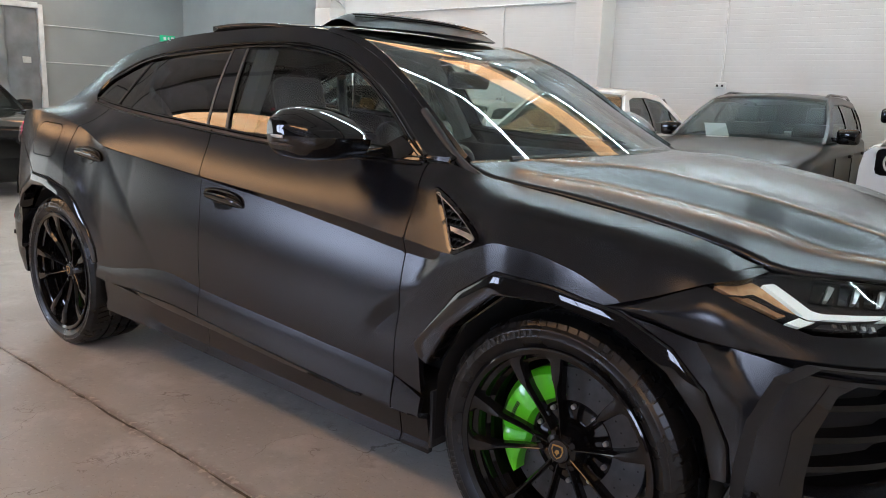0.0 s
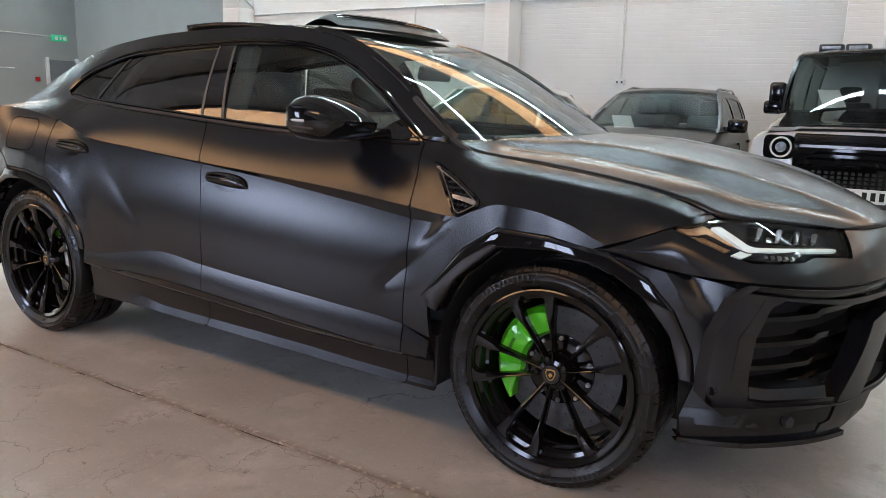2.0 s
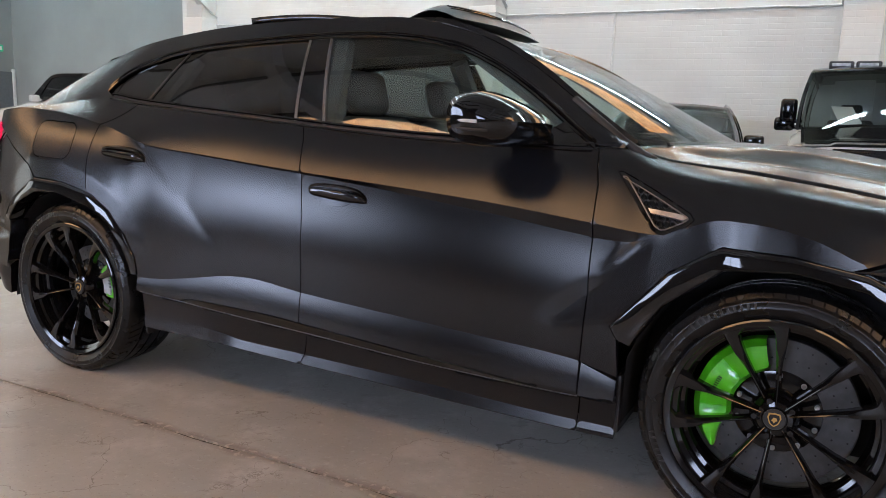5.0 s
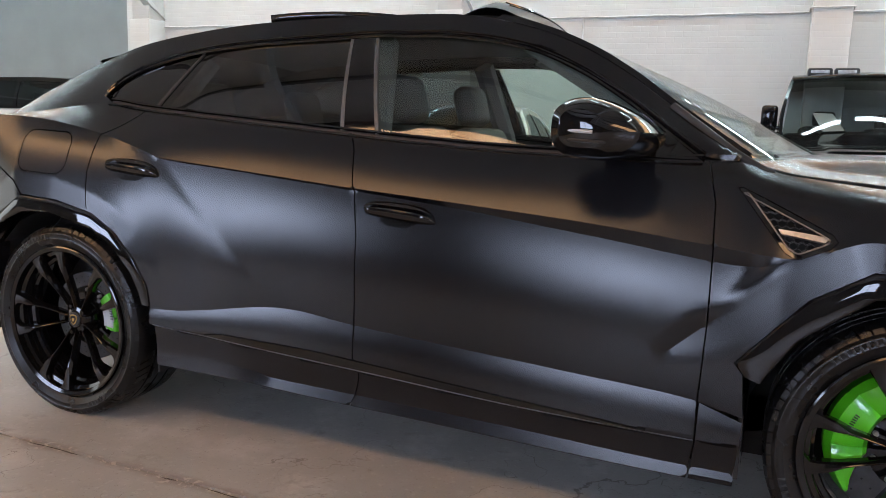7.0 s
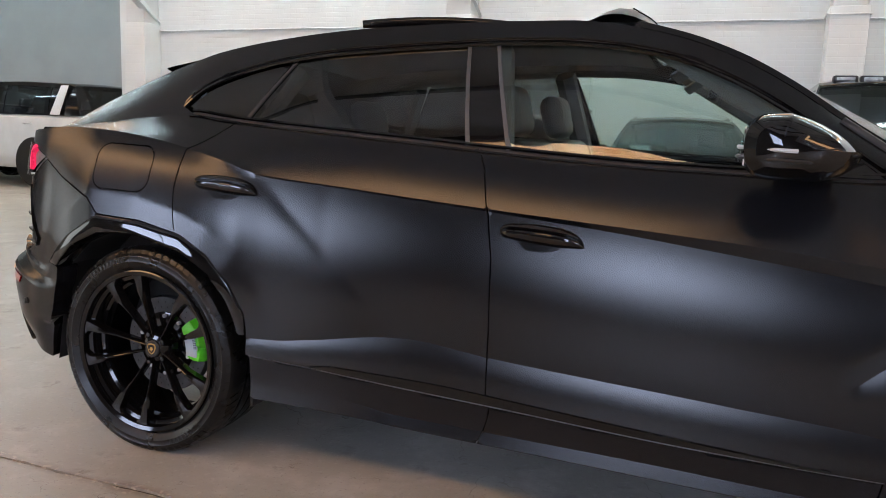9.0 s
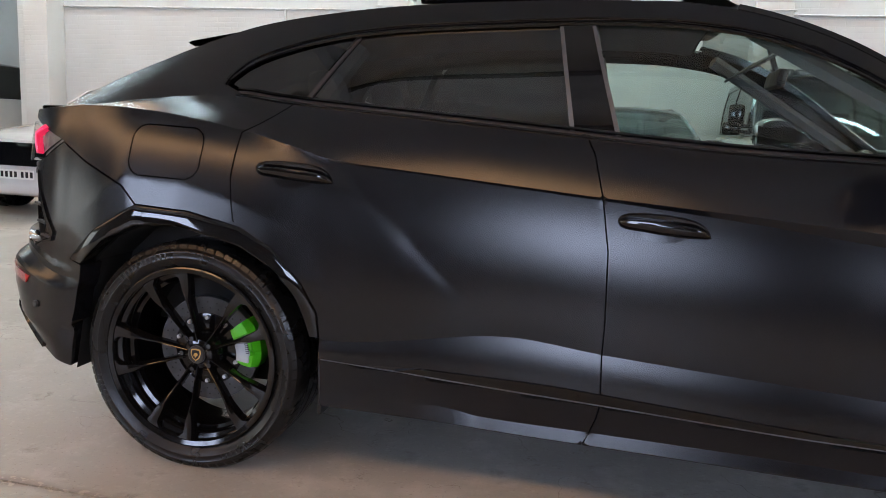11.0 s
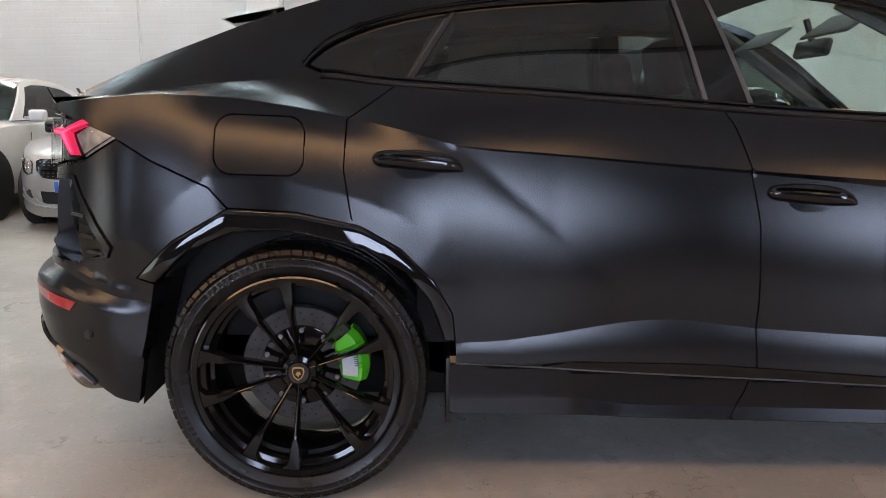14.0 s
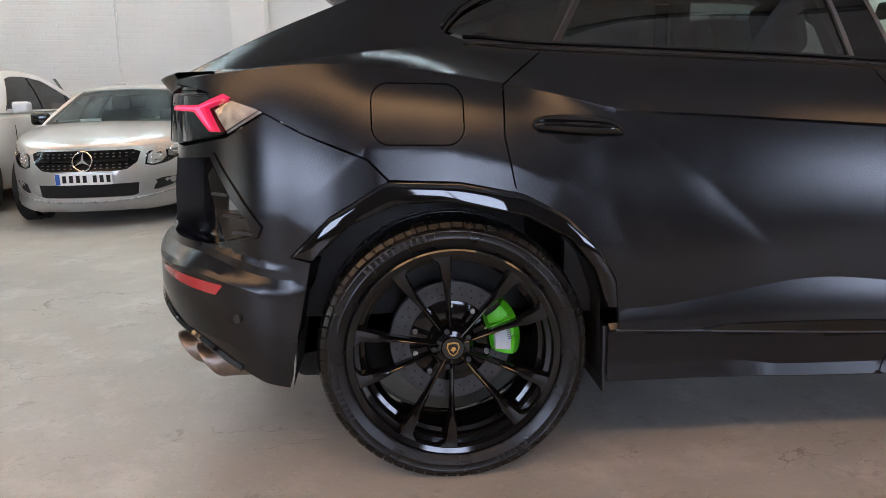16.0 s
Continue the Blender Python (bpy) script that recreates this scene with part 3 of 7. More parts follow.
def offset_at(s, z):
    """How far the skin stands out from the plan curve, by features stacked in z."""
    one = np.ones_like(s)
    z3, z4, z5, z6 = Z3(s), Z4(s), Z5(s), Z6(s)
    o6, d6 = O6(s), D6(s)
    zt, zb = LEDGE_TOP(s), LEDGE_LOW(s)
    front = ease((s - 0.78) / 0.2)
    o4 = 0.010 * one
    o5 = o4 - 0.16 * (z5 - z4)
    od = o6 - 0.012 * np.clip((s - 0.45) / 0.3, 0, 1) * np.clip((2.58 - s) / 0.06, 0, 1)
    zs = [0.15 * one, zb - 0.008, zb, zt, z3 - 0.010, z3, z4, z5, z6 - d6, z6]
    os = [-0.15 * one, -0.062 * one, -0.042 - 0.010 * front, -0.0480 - 0.0135 * front, -0.036 * one, 0.004 - 0.012 * ease((z4 - z3 - 0.004) / 0.02), o4, o5, od, o6]
    res = np.full(len(s), os[0][0])
    for (za, oa), (zb_, ob) in zip(zip(zs[:-1], os[:-1]), zip(zs[1:], os[1:])):
        t = np.clip((z - za) / np.maximum(zb_ - za, 1e-4), 0, 1)
        res = np.where(z >= za, oa + (ob - oa) * t, res)
    # the rounded band over the sill
    t = np.clip((z - z4) / np.maximum(z5 - z4, 1e-3), 0, 1)
    res = res + 0.028 * (z5 - z4) * 4 * t * (1 - t)
    # the belly of the doors
    t = np.clip((z - z5) / np.maximum(z6 - d6 - z5, 1e-3), 0, 1)
    res = res + 0.019 * 4 * t * (1 - t)
    q = np.stack([s, z], -1)
    # bumpers: plain below the crease, a lip at the foot
    bump = np.interp(z, [0.2, 0.262, 0.28, 0.338, 0.395, 0.46, 0.52, 0.58, 0.64, 0.70, 0.76, 0.82], [-0.06, -0.008, 0.004, 0.022, 0.010, 0.009, 0.0075, 0.0035, -0.003, -0.012, -0.023, -0.036])
    k = np.clip((s - 3.2) / 0.15, 0, 1)
    res = np.where((z < z6), res * (1 - k) + bump * k, res)
    # flares over the wheels
    flared = np.zeros(len(s), bool)
    for line, lead, top in ((FLARE_R, 0.0, np.full(len(s), 0.002)), (FLARE_F, 0.049, np.interp(s, [2.35, 2.62, 2.85], [-0.020, -0.012, 0.012]))):
        near = (s > line[0][0] - 0.15) & (s < line[-1][0] + 0.15)
        if near.any():
            d = far_from(line, q[near])
            ins = inside(line + [(line[-1][0], 0.1), (line[0][0], 0.1)], q[near])
            ramp = np.where(ins, 1.0, np.clip(1 - d / lead, 0, 1) if lead else 0.0)
            ramp *= ease((z[near] - 0.53) / 0.18)
            ramp *= ease((3.62 - s[near]) / 0.06)
            res[near] += (top[near] + 0.16 * np.where(ins, np.minimum(d, 0.12), 0) - res[near]) * ramp
            flared[near] |= ins
    # between the slanting crease of the rear door and the flare the skin swells towards the wheel, and rolls over into the shoulder
    haunch = (s < 1.1) & (z > z5) & (z < z6 + 0.001) & ~flared
    if haunch.any():
        sh, zh = s[haunch], z[haunch]
        zf = np.interp(sh, [-0.46, -0.226, -0.013, 0.178, 0.307, 0.421, 0.522, 0.70, 1.1], [0.80, 0.981, 0.968, 0.922, 0.869, 0.79, 0.666, 0.61, 0.50])
        t = np.clip((zh - zf) / np.maximum(z6[haunch] - zf, 1e-3), 0, 1)
        mix = ease((sh - 0.2) / 0.35)
        roll = 0.002 + (o6[haunch] - 0.002) * ((0.72 - 0.30 * mix) * t + (0.28 + 0.30 * mix) * t ** 3)
        dx = np.interp(-zh, [-p[1] for p in DIAG], [p[0] for p in DIAG]) - sh
        d1, d2 = np.maximum(dx, 0) * 0.74, far_from(FLARE_R, q[haunch])
        k = d1 / (d1 + d2 + 1e-4)
        k = 1 - (1 - k) * (1 - ease((0.42 - sh) / 0.36))
        low = np.where(sh > 0.3, ease((zh - 0.53) / 0.18), 1.0)
        res[haunch] += (roll - res[haunch]) * k * low + 0.0065 * (1 - np.exp(-d1 / 0.08)) * d2 / (d1 + d2 + 1e-4) * low * ease((z6[haunch] - zh) / 0.09)
    tail = np.interp(z + 0.07 * ease((s + 0.8) / 0.35), [0.2, 0.3, 0.40, 0.46, 0.56, 0.645, 0.66, 0.69, 0.715, 0.73, 0.85, 0.95, 1.05, 1.2], [-0.12, -0.035, 0.012, 0.045, 0.06, 0.058, 0.048, 0.012, 0.012, 0.0, -0.006, -0.026, -0.058, -0.118]) * (0.35 + 0.65 * ease((-0.45 - s) / 0.4))
    k = np.maximum(ease((-0.14 - s) / 0.72) * ease((1.12 - z) / 0.34), ease((-0.30 - s) / 0.25) * ease((0.80 - z) / 0.14))
    return res * (1 - k) + tail * k


def skin(side, straight=False):
    """The side of the body as a map from (s, z) to places; side -1 is the right-hand side."""
    def f(s, z):
        s, z = np.asarray(s, float), np.asarray(z, float)
        X, W = PLAN_X(s), PLAN_W(s)
        tx = PLAN_X(s + 0.01) - PLAN_X(s - 0.01)
        tw = PLAN_W(s + 0.01) - PLAN_W(s - 0.01)
        n = np.hypot(tx, tw)
        nx, nw = -tw / n, tx / n
        o = offset_at(s, np.minimum(z, Z6(s)))
        low = np.stack([X + nx * o, side * (W + nw * o), z], -1)
        if straight:
            low = np.where((s < 0.2)[:, None], np.stack([s, side * (W_AT(s) + o), z], -1), low)
        # above the crease: door tops, greenhouse and front wing, stacked in z over x
        z6, z7, z9 = Z6(s), Z7(s), Z9(s)
        w6 = np.where(s < 0.2, W_AT(s), PLAN_W(s)) + o
        t = np.clip((z - z6) / np.maximum(z7 - z6, 1e-3), 0, 1)
        wing = np.clip((s - 2.15) / 0.62, 0, 1)
        wing = wing * wing * (3 - 2 * wing)
        shelf = ease((0.5 - s) / 0.4)
        bulge = 0.007 * 4 * t * (1 - t) * (1 - wing) * np.clip(s / 0.5, 0.2, 1)
        w = w6 + (W7(s) - w6) * ((1 - shelf) * t + shelf * (0.45 * t + 0.55 * (1 - (1 - t) ** 2.2))) * (1 - wing) + (W7(s) - w6) * wing * (0.48 * t + 0.52 * t ** 8) + bulge
        t = np.clip((z - z7) / np.maximum(z9 - z7, 1e-3), 0, 1)
        w = np.where(z > z7, W7(s) + (W9(s) - W7(s)) * t + 0.022 * (0.15 + 0.85 * ease((s - 0.05) / 0.6)) * 4 * t * (1 - t), w)
        up = np.stack([np.where(s > 3.2, PLAN_X(s), s), side * w, z], -1)
        return np.where((z > z6)[:, None], up, low)
    return f


def pushed(surf, by, side):
    """The same map moved out along y."""
    def f(s, z):
        p = surf(s, z).copy()
        p[:, 1] += side * by
        return p
    return f


def feature(fun, a, b, add_z=0.0):
    return [(x, float(fun(x)) + add_z) for x in np.linspace(a, b, 200)]


def below(fun, a, b, n=20):
    return [(x, float(fun(x))) for x in np.linspace(a, b, n)]


def rounded(corners, r, n=7):
    """A closed outline with its corners rounded off."""
    out = []
    for k, c in enumerate(corners):
        c = np.array(c)
        a, b = np.array(corners[k - 1]) - c, np.array(corners[(k + 1) % len(corners)]) - c
        a, b = c + a / np.linalg.norm(a) * r, c + b / np.linalg.norm(b) * r
        out += [tuple((1 - t) ** 2 * a + (1 - (1 - t) ** 2 - t ** 2) * (0.35 * (a + b) / 2 + 0.65 * c) + t ** 2 * b) for t in np.linspace(0, 1, n)]
    return out


def dense_to(line, n):
    """The line as n places at even steps."""
    p = np.array(line)
    u = np.r_[0, np.cumsum(np.linalg.norm(np.diff(p, axis=0), axis=1))]
    t = np.linspace(0, u[-1], n)
    return np.stack([np.interp(t, u, p[:, 0]), np.interp(t, u, p[:, 1])], -1)


car = new("sport_utility_car")
tagged(car, "matte black sport utility car with black wheels and open sunroof, parked", "car")

DOOR_R_BACK = [(0.173, 0.866), (0.149, 1.0), (0.153, 1.138), (0.298, 1.246)]
SPLIT = [(1.239, 1.187), (1.273, 1.125), (1.304, 1.012), (1.332, 0.853), (1.339, 0.64), (1.337, 0.551), (1.345, 0.401)]
SPLIT_LOW = [(1.345, 0.40), (1.335, 0.345), (1.318, 0.295), (1.298, 0.249)]
FRONT_EDGE = [(2.40, 1.145), (2.43, 1.03), (2.437, 0.912), (2.44, 0.72), (2.436, 0.576), (2.432, 0.478), (2.434, 0.369)]
WINDOW_TOP = smooth_curve([(0.0, 1.30), (0.031, 1.346), (0.157, 1.416), (0.388, 1.477), (0.625, 1.505), (0.852, 1.52), (1.064, 1.531), (1.261, 1.539), (1.451, 1.537), (1.632, 1.521), (1.806, 1.486), (1.973, 1.419), (2.129, 1.33), (2.274, 1.231), (2.39, 1.15)])


def body_side(side, step):
    sk = skin(side)
    lines = [feature(Z6, -1.2, 3.4), feature(lambda x: Z6(x) - D6(x), 0.45, 2.62), feature(Z5, 0.45, 2.55), feature(Z4, 0.45, 2.5), feature(Z3, 0.45, 2.5),
             feature(LEDGE_TOP, 0.4, 2.6), feature(LEDGE_LOW, 0.4, 2.6), FLARE_R, FLARE_F[1:7], FLARE_F[9:], DIAG, SCALLOP, feature(Z7, -0.6, 2.4)]
    kw = dict(creases=lines, step=step, inner=(1.4, 0, 0.7), angle=14, gap=0.0021)
    # doors reach from the sill's joint to the window line
    arch = [(0.188, 0.842), (0.31, 0.782), (0.406, 0.688), (0.459, 0.592), (0.466, 0.515), (0.47, 0.446)]
    rear_door = panel("rear_door", DOOR_R_BACK + below(Z7, 0.36, 1.22) + SPLIT + below(Z3, 1.3, 0.52) + arch[::-1], sk, PAINT, car, **kw)
    front_door = panel("front_door", SPLIT[::-1] + below(Z7, 1.26, 2.38) + FRONT_EDGE + below(Z3, 2.4, 1.36), sk, PAINT, car, **kw)
    panel("sill", below(lambda x: LEDGE_LOW(x) - 0.008, 1.28, 0.452) + [(0.452, 0.44)] + below(lambda x: Z3(x) - 0.002, 0.5, 1.34) + SPLIT_LOW, sk, PAINT, car, **kw)
    panel("sill", SPLIT_LOW[::-1] + below(lambda x: Z3(x) - 0.002, 1.36, 2.434) + [(2.418, 0.226)] + below(lambda x: LEDGE_LOW(x) - 0.008, 2.40, 1.32), sk, PAINT, car, **kw)
    panel("sill_end", [(2.436, 0.48)] + [(2.434, 0.369), (2.42, 0.226), (2.545, 0.226), (2.555, 0.44)], sk, PAINT, car, **kw)
    # wing, quarter panel, bumpers
    VENT = [(2.488, 1.074), (2.50, 1.074), (2.726, 0.970), (2.737, 0.955), (2.722, 0.937), (2.657, 0.904), (2.639, 0.904), (2.616, 0.916)]
    hood = [(x, float(Z7(x))) for x in (2.55, 2.62, 2.72, 2.86, 3.02, 3.12, 3.22, 3.3, 3.37, 3.43, 3.474)]
    wing = panel("front_wing", FRONT_EDGE[::-1][1:-1] + [(2.402, 1.143), (2.475, 1.148)] + hood + [(3.44, 0.944), (3.375, 0.934), (3.268, 0.893), (3.146, 0.853)] + [p for p in ARCH_F_OUT[:6]][::-1] + [(2.545, 0.575), (2.555, 0.45)],
                 sk, PAINT, car, holes=[VENT], **kw)
    fuel = rounded([(-0.212, 1.152), (0.038, 1.143), (0.038, 0.981), (-0.212, 0.988)], 0.042)
    quarter = panel("rear_quarter_panel", [(0.2, 0.846), (0.173, 0.866), (0.149, 1.0), (0.153, 1.138), (0.298, 1.246), (0.25, 1.253), (0.079, 1.268), (0.01, 1.295), (0.0, 1.306), (0.044, 1.352), (0.171, 1.423)]
                    + [(x, float(WINDOW_TOP(x))) for x in (0.28, 0.4, 0.633, 0.856, 1.066, 1.262, 1.45, 1.63, 1.8, 1.97, 2.13, 2.276, 2.385, 2.40)]
                    + [(2.475, 1.143)] + [(x, float(Z9(x))) for x in np.linspace(2.49, -0.79, 60)] + [(-0.80, 1.165), (-0.70, 1.145), (-0.515, 1.082), (-0.40, 1.02), (-0.226, 0.95), (-0.171, 0.893)] + [(0.019, 0.883)],
                    skin(side, True), PAINT, car, holes=[fuel], label="", **kw)
    panel("fuel_flap", fuel, skin(side, True), PAINT, quarter, step=step, gap=0.0018)
    grid_rear = [(-0.171, 0.891), (-0.226, 0.948), (-0.40, 1.017), (-0.52, 1.077), (-0.645, 1.012), (-0.86, 0.985), (-1.64, 0.985), (-1.64, 0.505), (-1.1, 0.505), (-0.95, 0.50), (-0.80, 0.445), (-0.70, 0.39), (-0.62, 0.345), (-0.55, 0.312), (-0.475, 0.297), (-0.425, 0.5), (-0.39, 0.672), (-0.447, 0.685), (-0.332, 0.797)]
    panel("rear_bumper", grid_rear, sk, PAINT, car, step=step, creases=[FLARE_R] + [[(x, c - 0.07 * float(ease((x + 0.8) / 0.35))) for x in np.linspace(-1.6, -0.40, 60)] for c in (0.46, 0.56, 0.645, 0.66, 0.69, 0.715)],
                        holes=[[(-0.715, 0.955), (-1.0, 0.94), (-1.0, 0.72), (-0.70, 0.715), (-0.575, 0.74), (-0.565, 0.765)]], angle=14, depth=0.08)
    # gloss arch trims
    for inn, out in ((ARCH_R_IN[2:10], ARCH_R_OUT), (ARCH_F_IN[2:10], ARCH_F_OUT)):
        a, b = dense_to(inn, 90), dense_to(out, 90)
        rows = []
        for t, push in ((0.0, -0.02), (0.0, 0.003), (0.05, 0.0065), (0.10, 0.0075), (0.50, 0.0095), (0.86, 0.0090), (0.93, 0.006), (1.0, -0.004), (1.0, -0.055)):
            p = b + (a - b) * t
            q = sk(p[:, 0], p[:, 1])
            q[:, 1] += side * push
            rows.append(q)
        grid_mesh("wheel_arch_trim", np.array(rows), GLOSS, car, "gloss black wheel arch trim", angle=22, inner=(np.mean(a[:, 0]), 0, 0.5))
    # liners in the wheel wells
    for line in (ARCH_R_IN, ARCH_F_IN):
        p = np.array(line)
        edge = sk(p[:, 0], p[:, 1])
        inn = edge.copy()
        inn[:, 1] = side * 0.62
        back = inn.copy()
        back[:, 0] = line[0][0] * 0.5 + line[-1][0] * 0.5
        back[:, 2] = 0.4
        edge[:, 1] = side * 0.93
        grid_mesh("wheel_well_liner", np.stack([edge, inn, back]), DARK, car, inner=None)
    # the gloss insert over the sill
    ins = below(Z4, 0.80, 2.30, 30) + below(lambda x: Z3(x) + 0.003, 2.30, 0.72, 30)
    panel("sill_insert", ins, pushed(sk, 0.005, side), GLOSS, car, step=step, gap=0.0, depth=0.006, label="gloss black strip over the sill")
    # fine edge that runs along the sill, pale to paint its light line
    for fun, a, b, push, rad in ((lambda x: Z3(x) - 0.004, 0.47, 2.43, 0.0015, 0.0032),):
        x = np.linspace(a, b, 60)
        q = sk(x, fun(x))
        q[:, 1] += side * push
        tube("sill_glint", q, rad, GLINT_GREY, car, res=6)
    # windows
    kg = dict(step=0.05, inner=(1.2, 0, 1.0))
    top = lambda a, b, n, d=-0.012: [(x, float(WINDOW_TOP(x)) + d) for x in np.linspace(a, b, n)]
    bot = lambda a, b, n, d=0.01: [(x, float(Z7(x)) + d) for x in np.linspace(a, b, n)]
    gs = pushed(sk, -0.012, side)
    q1 = [(0.016, 1.30), (0.045, 1.338)] + top(0.11, 0.448, 10) + [(0.318, 1.256)] + bot(0.28, 0.085, 5)
    ob = panel("quarter_window", q1, gs, PRIVACY, quarter, depth=0, gap=0.001, **kg)
    ob.visible_shadow = False
    q2 = [(0.336, 1.256)] + top(0.465, 1.13, 14) + [(1.19, float(Z7(1.19)) + 0.01)] + bot(1.15, 0.36, 12)
    ob = panel("rear_door_window", q2, gs, PRIVACY, rear_door, depth=0, gap=0.001, **kg)
    ob.visible_shadow = False
    q3 = [(1.337, 1.185)] + top(1.235, 2.36, 26) + bot(2.34, 1.36, 14)
    ob = panel("front_door_window", q3, gs, FRONT_GLASS, front_door, depth=0, gap=0.001, **kg)
    ob.visible_shadow = False
    panel("door_pillar", [(1.132, 1.517), (1.232, 1.52), (1.334, 1.183), (1.199, 1.193)], pushed(sk, -0.004, side), GLOSS, rear_door, depth=0.01, gap=0.001, **kg)
    for a, b in (((1.132, 1.517), (1.199, 1.193)), ((1.232, 1.52), (1.334, 1.183))):
        panel("pillar_seal", [(a[0] - 0.006, a[1]), (a[0] + 0.006, a[1]), (b[0] + 0.007, b[1]), (b[0] - 0.007, b[1])], pushed(sk, -0.001, side), SEAL, rear_door, depth=0.006, gap=0, **kg)
    panel("window_divider", [(0.449, 1.460), (0.465, 1.466), (0.337, 1.256), (0.319, 1.256)], pushed(sk, -0.006, side), PLASTIC, rear_door, depth=0.008, gap=0.0, **kg)
    # frames round the glass: a black ledge and a fine bright line
    loop = [(0.0, 1.304)] + [(x, float(WINDOW_TOP(x))) for x in np.linspace(0.02, 2.385, 60)]
    for dz, rad, mt, push in ((-0.011, 0.0065, GLOSS, -0.004), (0.009, 0.0055, GLOSS, 0.001)):
        p = np.array([(x, z + dz) for x, z in loop])
        q = sk(p[:, 0], p[:, 1])
        q[:, 1] += side * push
        tube("window_frame", q, rad, mt, quarter, label="gloss black window surround")
        b = np.array([(x, float(Z7(x)) + 0.004 - dz) for x in np.linspace(0.06, 2.38, 50)])
        q = sk(b[:, 0], b[:, 1])
        q[:, 1] += side * push
        tube("window_seal", q, rad, mt, quarter)
    panel("window_sill", bot(0.06, 2.38, 50, -0.012) + bot(2.38, 0.06, 50, 0.014), pushed(sk, -0.009, side), PLASTIC, quarter, depth=0.006, gap=0, **kg)
    # handles: a flat oval plate, a domed grip with a long fold, and the finger cup below, its shade painted as a flat
    # black patch
    for x0, z0, door in ((0.228, 1.0, rear_door), (1.352, 0.914, front_door)):
        u = 0.5 - 0.5 * np.cos(np.linspace(0, math.pi, 26))
        top = np.interp(u, [0, 0.03, 0.11, 0.3, 0.5, 0.7, 0.84, 0.93, 0.98, 1.0], [0.034, 0.046, 0.053, 0.056, 0.055, 0.050, 0.042, 0.029, 0.014, -0.001])
        low = np.interp(u, [0, 0.03, 0.10, 0.4, 0.7, 0.96, 1.0], [0.026, 0.014, 0.009, 0.0, -0.006, -0.005, -0.002])
        base = sk(x0 + 0.257 * u, z0 + 0.5 * (top + low))
        end = np.clip(np.minimum(u / 0.10, (1 - u) / 0.16), 0, 1) ** 0.6
        rows = []
        for v, dep in ((1.0, -0.004), (1.0, 0.004), (0.95, 0.009), (0.86, 0.0125), (0.40, 0.0095), (0.37, 0.018), (0.28, 0.0225), (0.12, 0.0255), (-0.15, 0.0268), (-0.45, 0.0250), (-0.75, 0.0195), (-1.0, 0.010), (-1.0, -0.004)):
            r = base.copy()
            r[:, 2] += 0.5 * (top - low) * v
            r[:, 1] += side * (dep if dep < 0.005 else 0.004 + (dep - 0.004) * end)
            rows.append(r)
        grid_mesh("door_handle", np.array(rows), GLOSS, door, "gloss black door handle", angle=24, inner=tuple(base.mean(0) - np.array((0, side * 0.2, 0))))
        cup = [(0.052, 0.014), (0.060, 0.004), (0.068, -0.008), (0.080, -0.018), (0.096, -0.023), (0.13, -0.024), (0.16, -0.021), (0.178, -0.014), (0.188, -0.006), (0.198, 0.004), (0.19, 0.016)]
        panel("handle_cup_shade", [(x0 + a, z0 + b) for a, b in cup], pushed(sk, 0.0022, side), BLACK_AND_SHADE, door, step=0.008, gap=0, depth=0.004)
    # the vent in the wing
    panel("vent_mesh", VENT, pushed(sk, -0.02, side), DARK, wing, step=0.03, gap=-0.004, depth=0)
    c = np.mean(VENT, 0)
    ring = [tuple(p) for p in shrunk(VENT, 0.010)]
    panel("vent_frame", VENT, pushed(sk, 0.004, side), GLOSS, wing, holes=[ring], step=0.012, gap=0.0, depth=0.02, label="gloss black vent surround")
    p = np.array(dense_to([tuple(q) for q in shrunk(VENT, 0.0125)] + [tuple(shrunk(VENT, 0.0125)[0])], 60))
    q = sk(p[:, 0], p[:, 1])
    q[:, 1] += side * 0.002
    tube("vent_edge", q, 0.0024, VENT_TRIM, wing, "bright inner edge of the vent", fill=False)
    bar = [(2.596, 0.974), (2.722, 0.964), (2.708, 0.950), (2.604, 0.962)]
    panel("vent_bar", bar, pushed(sk, 0.001, side), SILVER, wing, step=0.02, gap=0, depth=0.012)
    cells = []
    for i in range(-8, 9):
        for j in range(-8, 9):
            cx, cz = c[0] + i * 0.021 + (j % 2) * 0.0105, c[1] + j * 0.018
            if inside(ring, np.array([(cx, cz)]))[0] and abs(cz - (0.968 - (cx - 2.6) * 0.09)) > 0.012:
                hexa = [(cx + 0.0105 * math.sin(k * math.pi / 3), cz + 0.0105 * math.cos(k * math.pi / 3)) for k in range(7)]
                cells.append(hexa)
    vs, fs = [], []
    for hexa in cells:
        for (ax, az), (bx, bz) in zip(hexa[:-1], hexa[1:]):
            q = pushed(sk, -0.004, side)(np.array([ax, bx]), np.array([az, bz]))
            k = len(vs)
            vs += [q[0], q[1], q[1] - np.array((0, side * 0.014, 0)), q[0] - np.array((0, side * 0.014, 0))]
            mid = np.array((0, 0, 0.0018))
            vs += [v + mid for v in vs[k:k + 4]]
            fs += [(k, k + 1, k + 2, k + 3), (k + 4, k + 5, k + 6, k + 7), (k, k + 1, k + 5, k + 4)]
    if vs:
        add("vent_grid", mesh_of("vent_grid", vs, fs, smooth=False), PLASTIC, wing)
    # mud flap and foot of the arch
    for x in (0.452, 2.552):
        bm = box(bmesh.new(), (x - 0.010, side * 0.72, 0.235 if x < 1 else 0.25), (x + 0.004, side * 0.94, 0.44), 0.004)
        add("mud_flap", bm, PLASTIC, car)
    return sk


body_side(-1, 0.015)
body_side(1, 0.045)

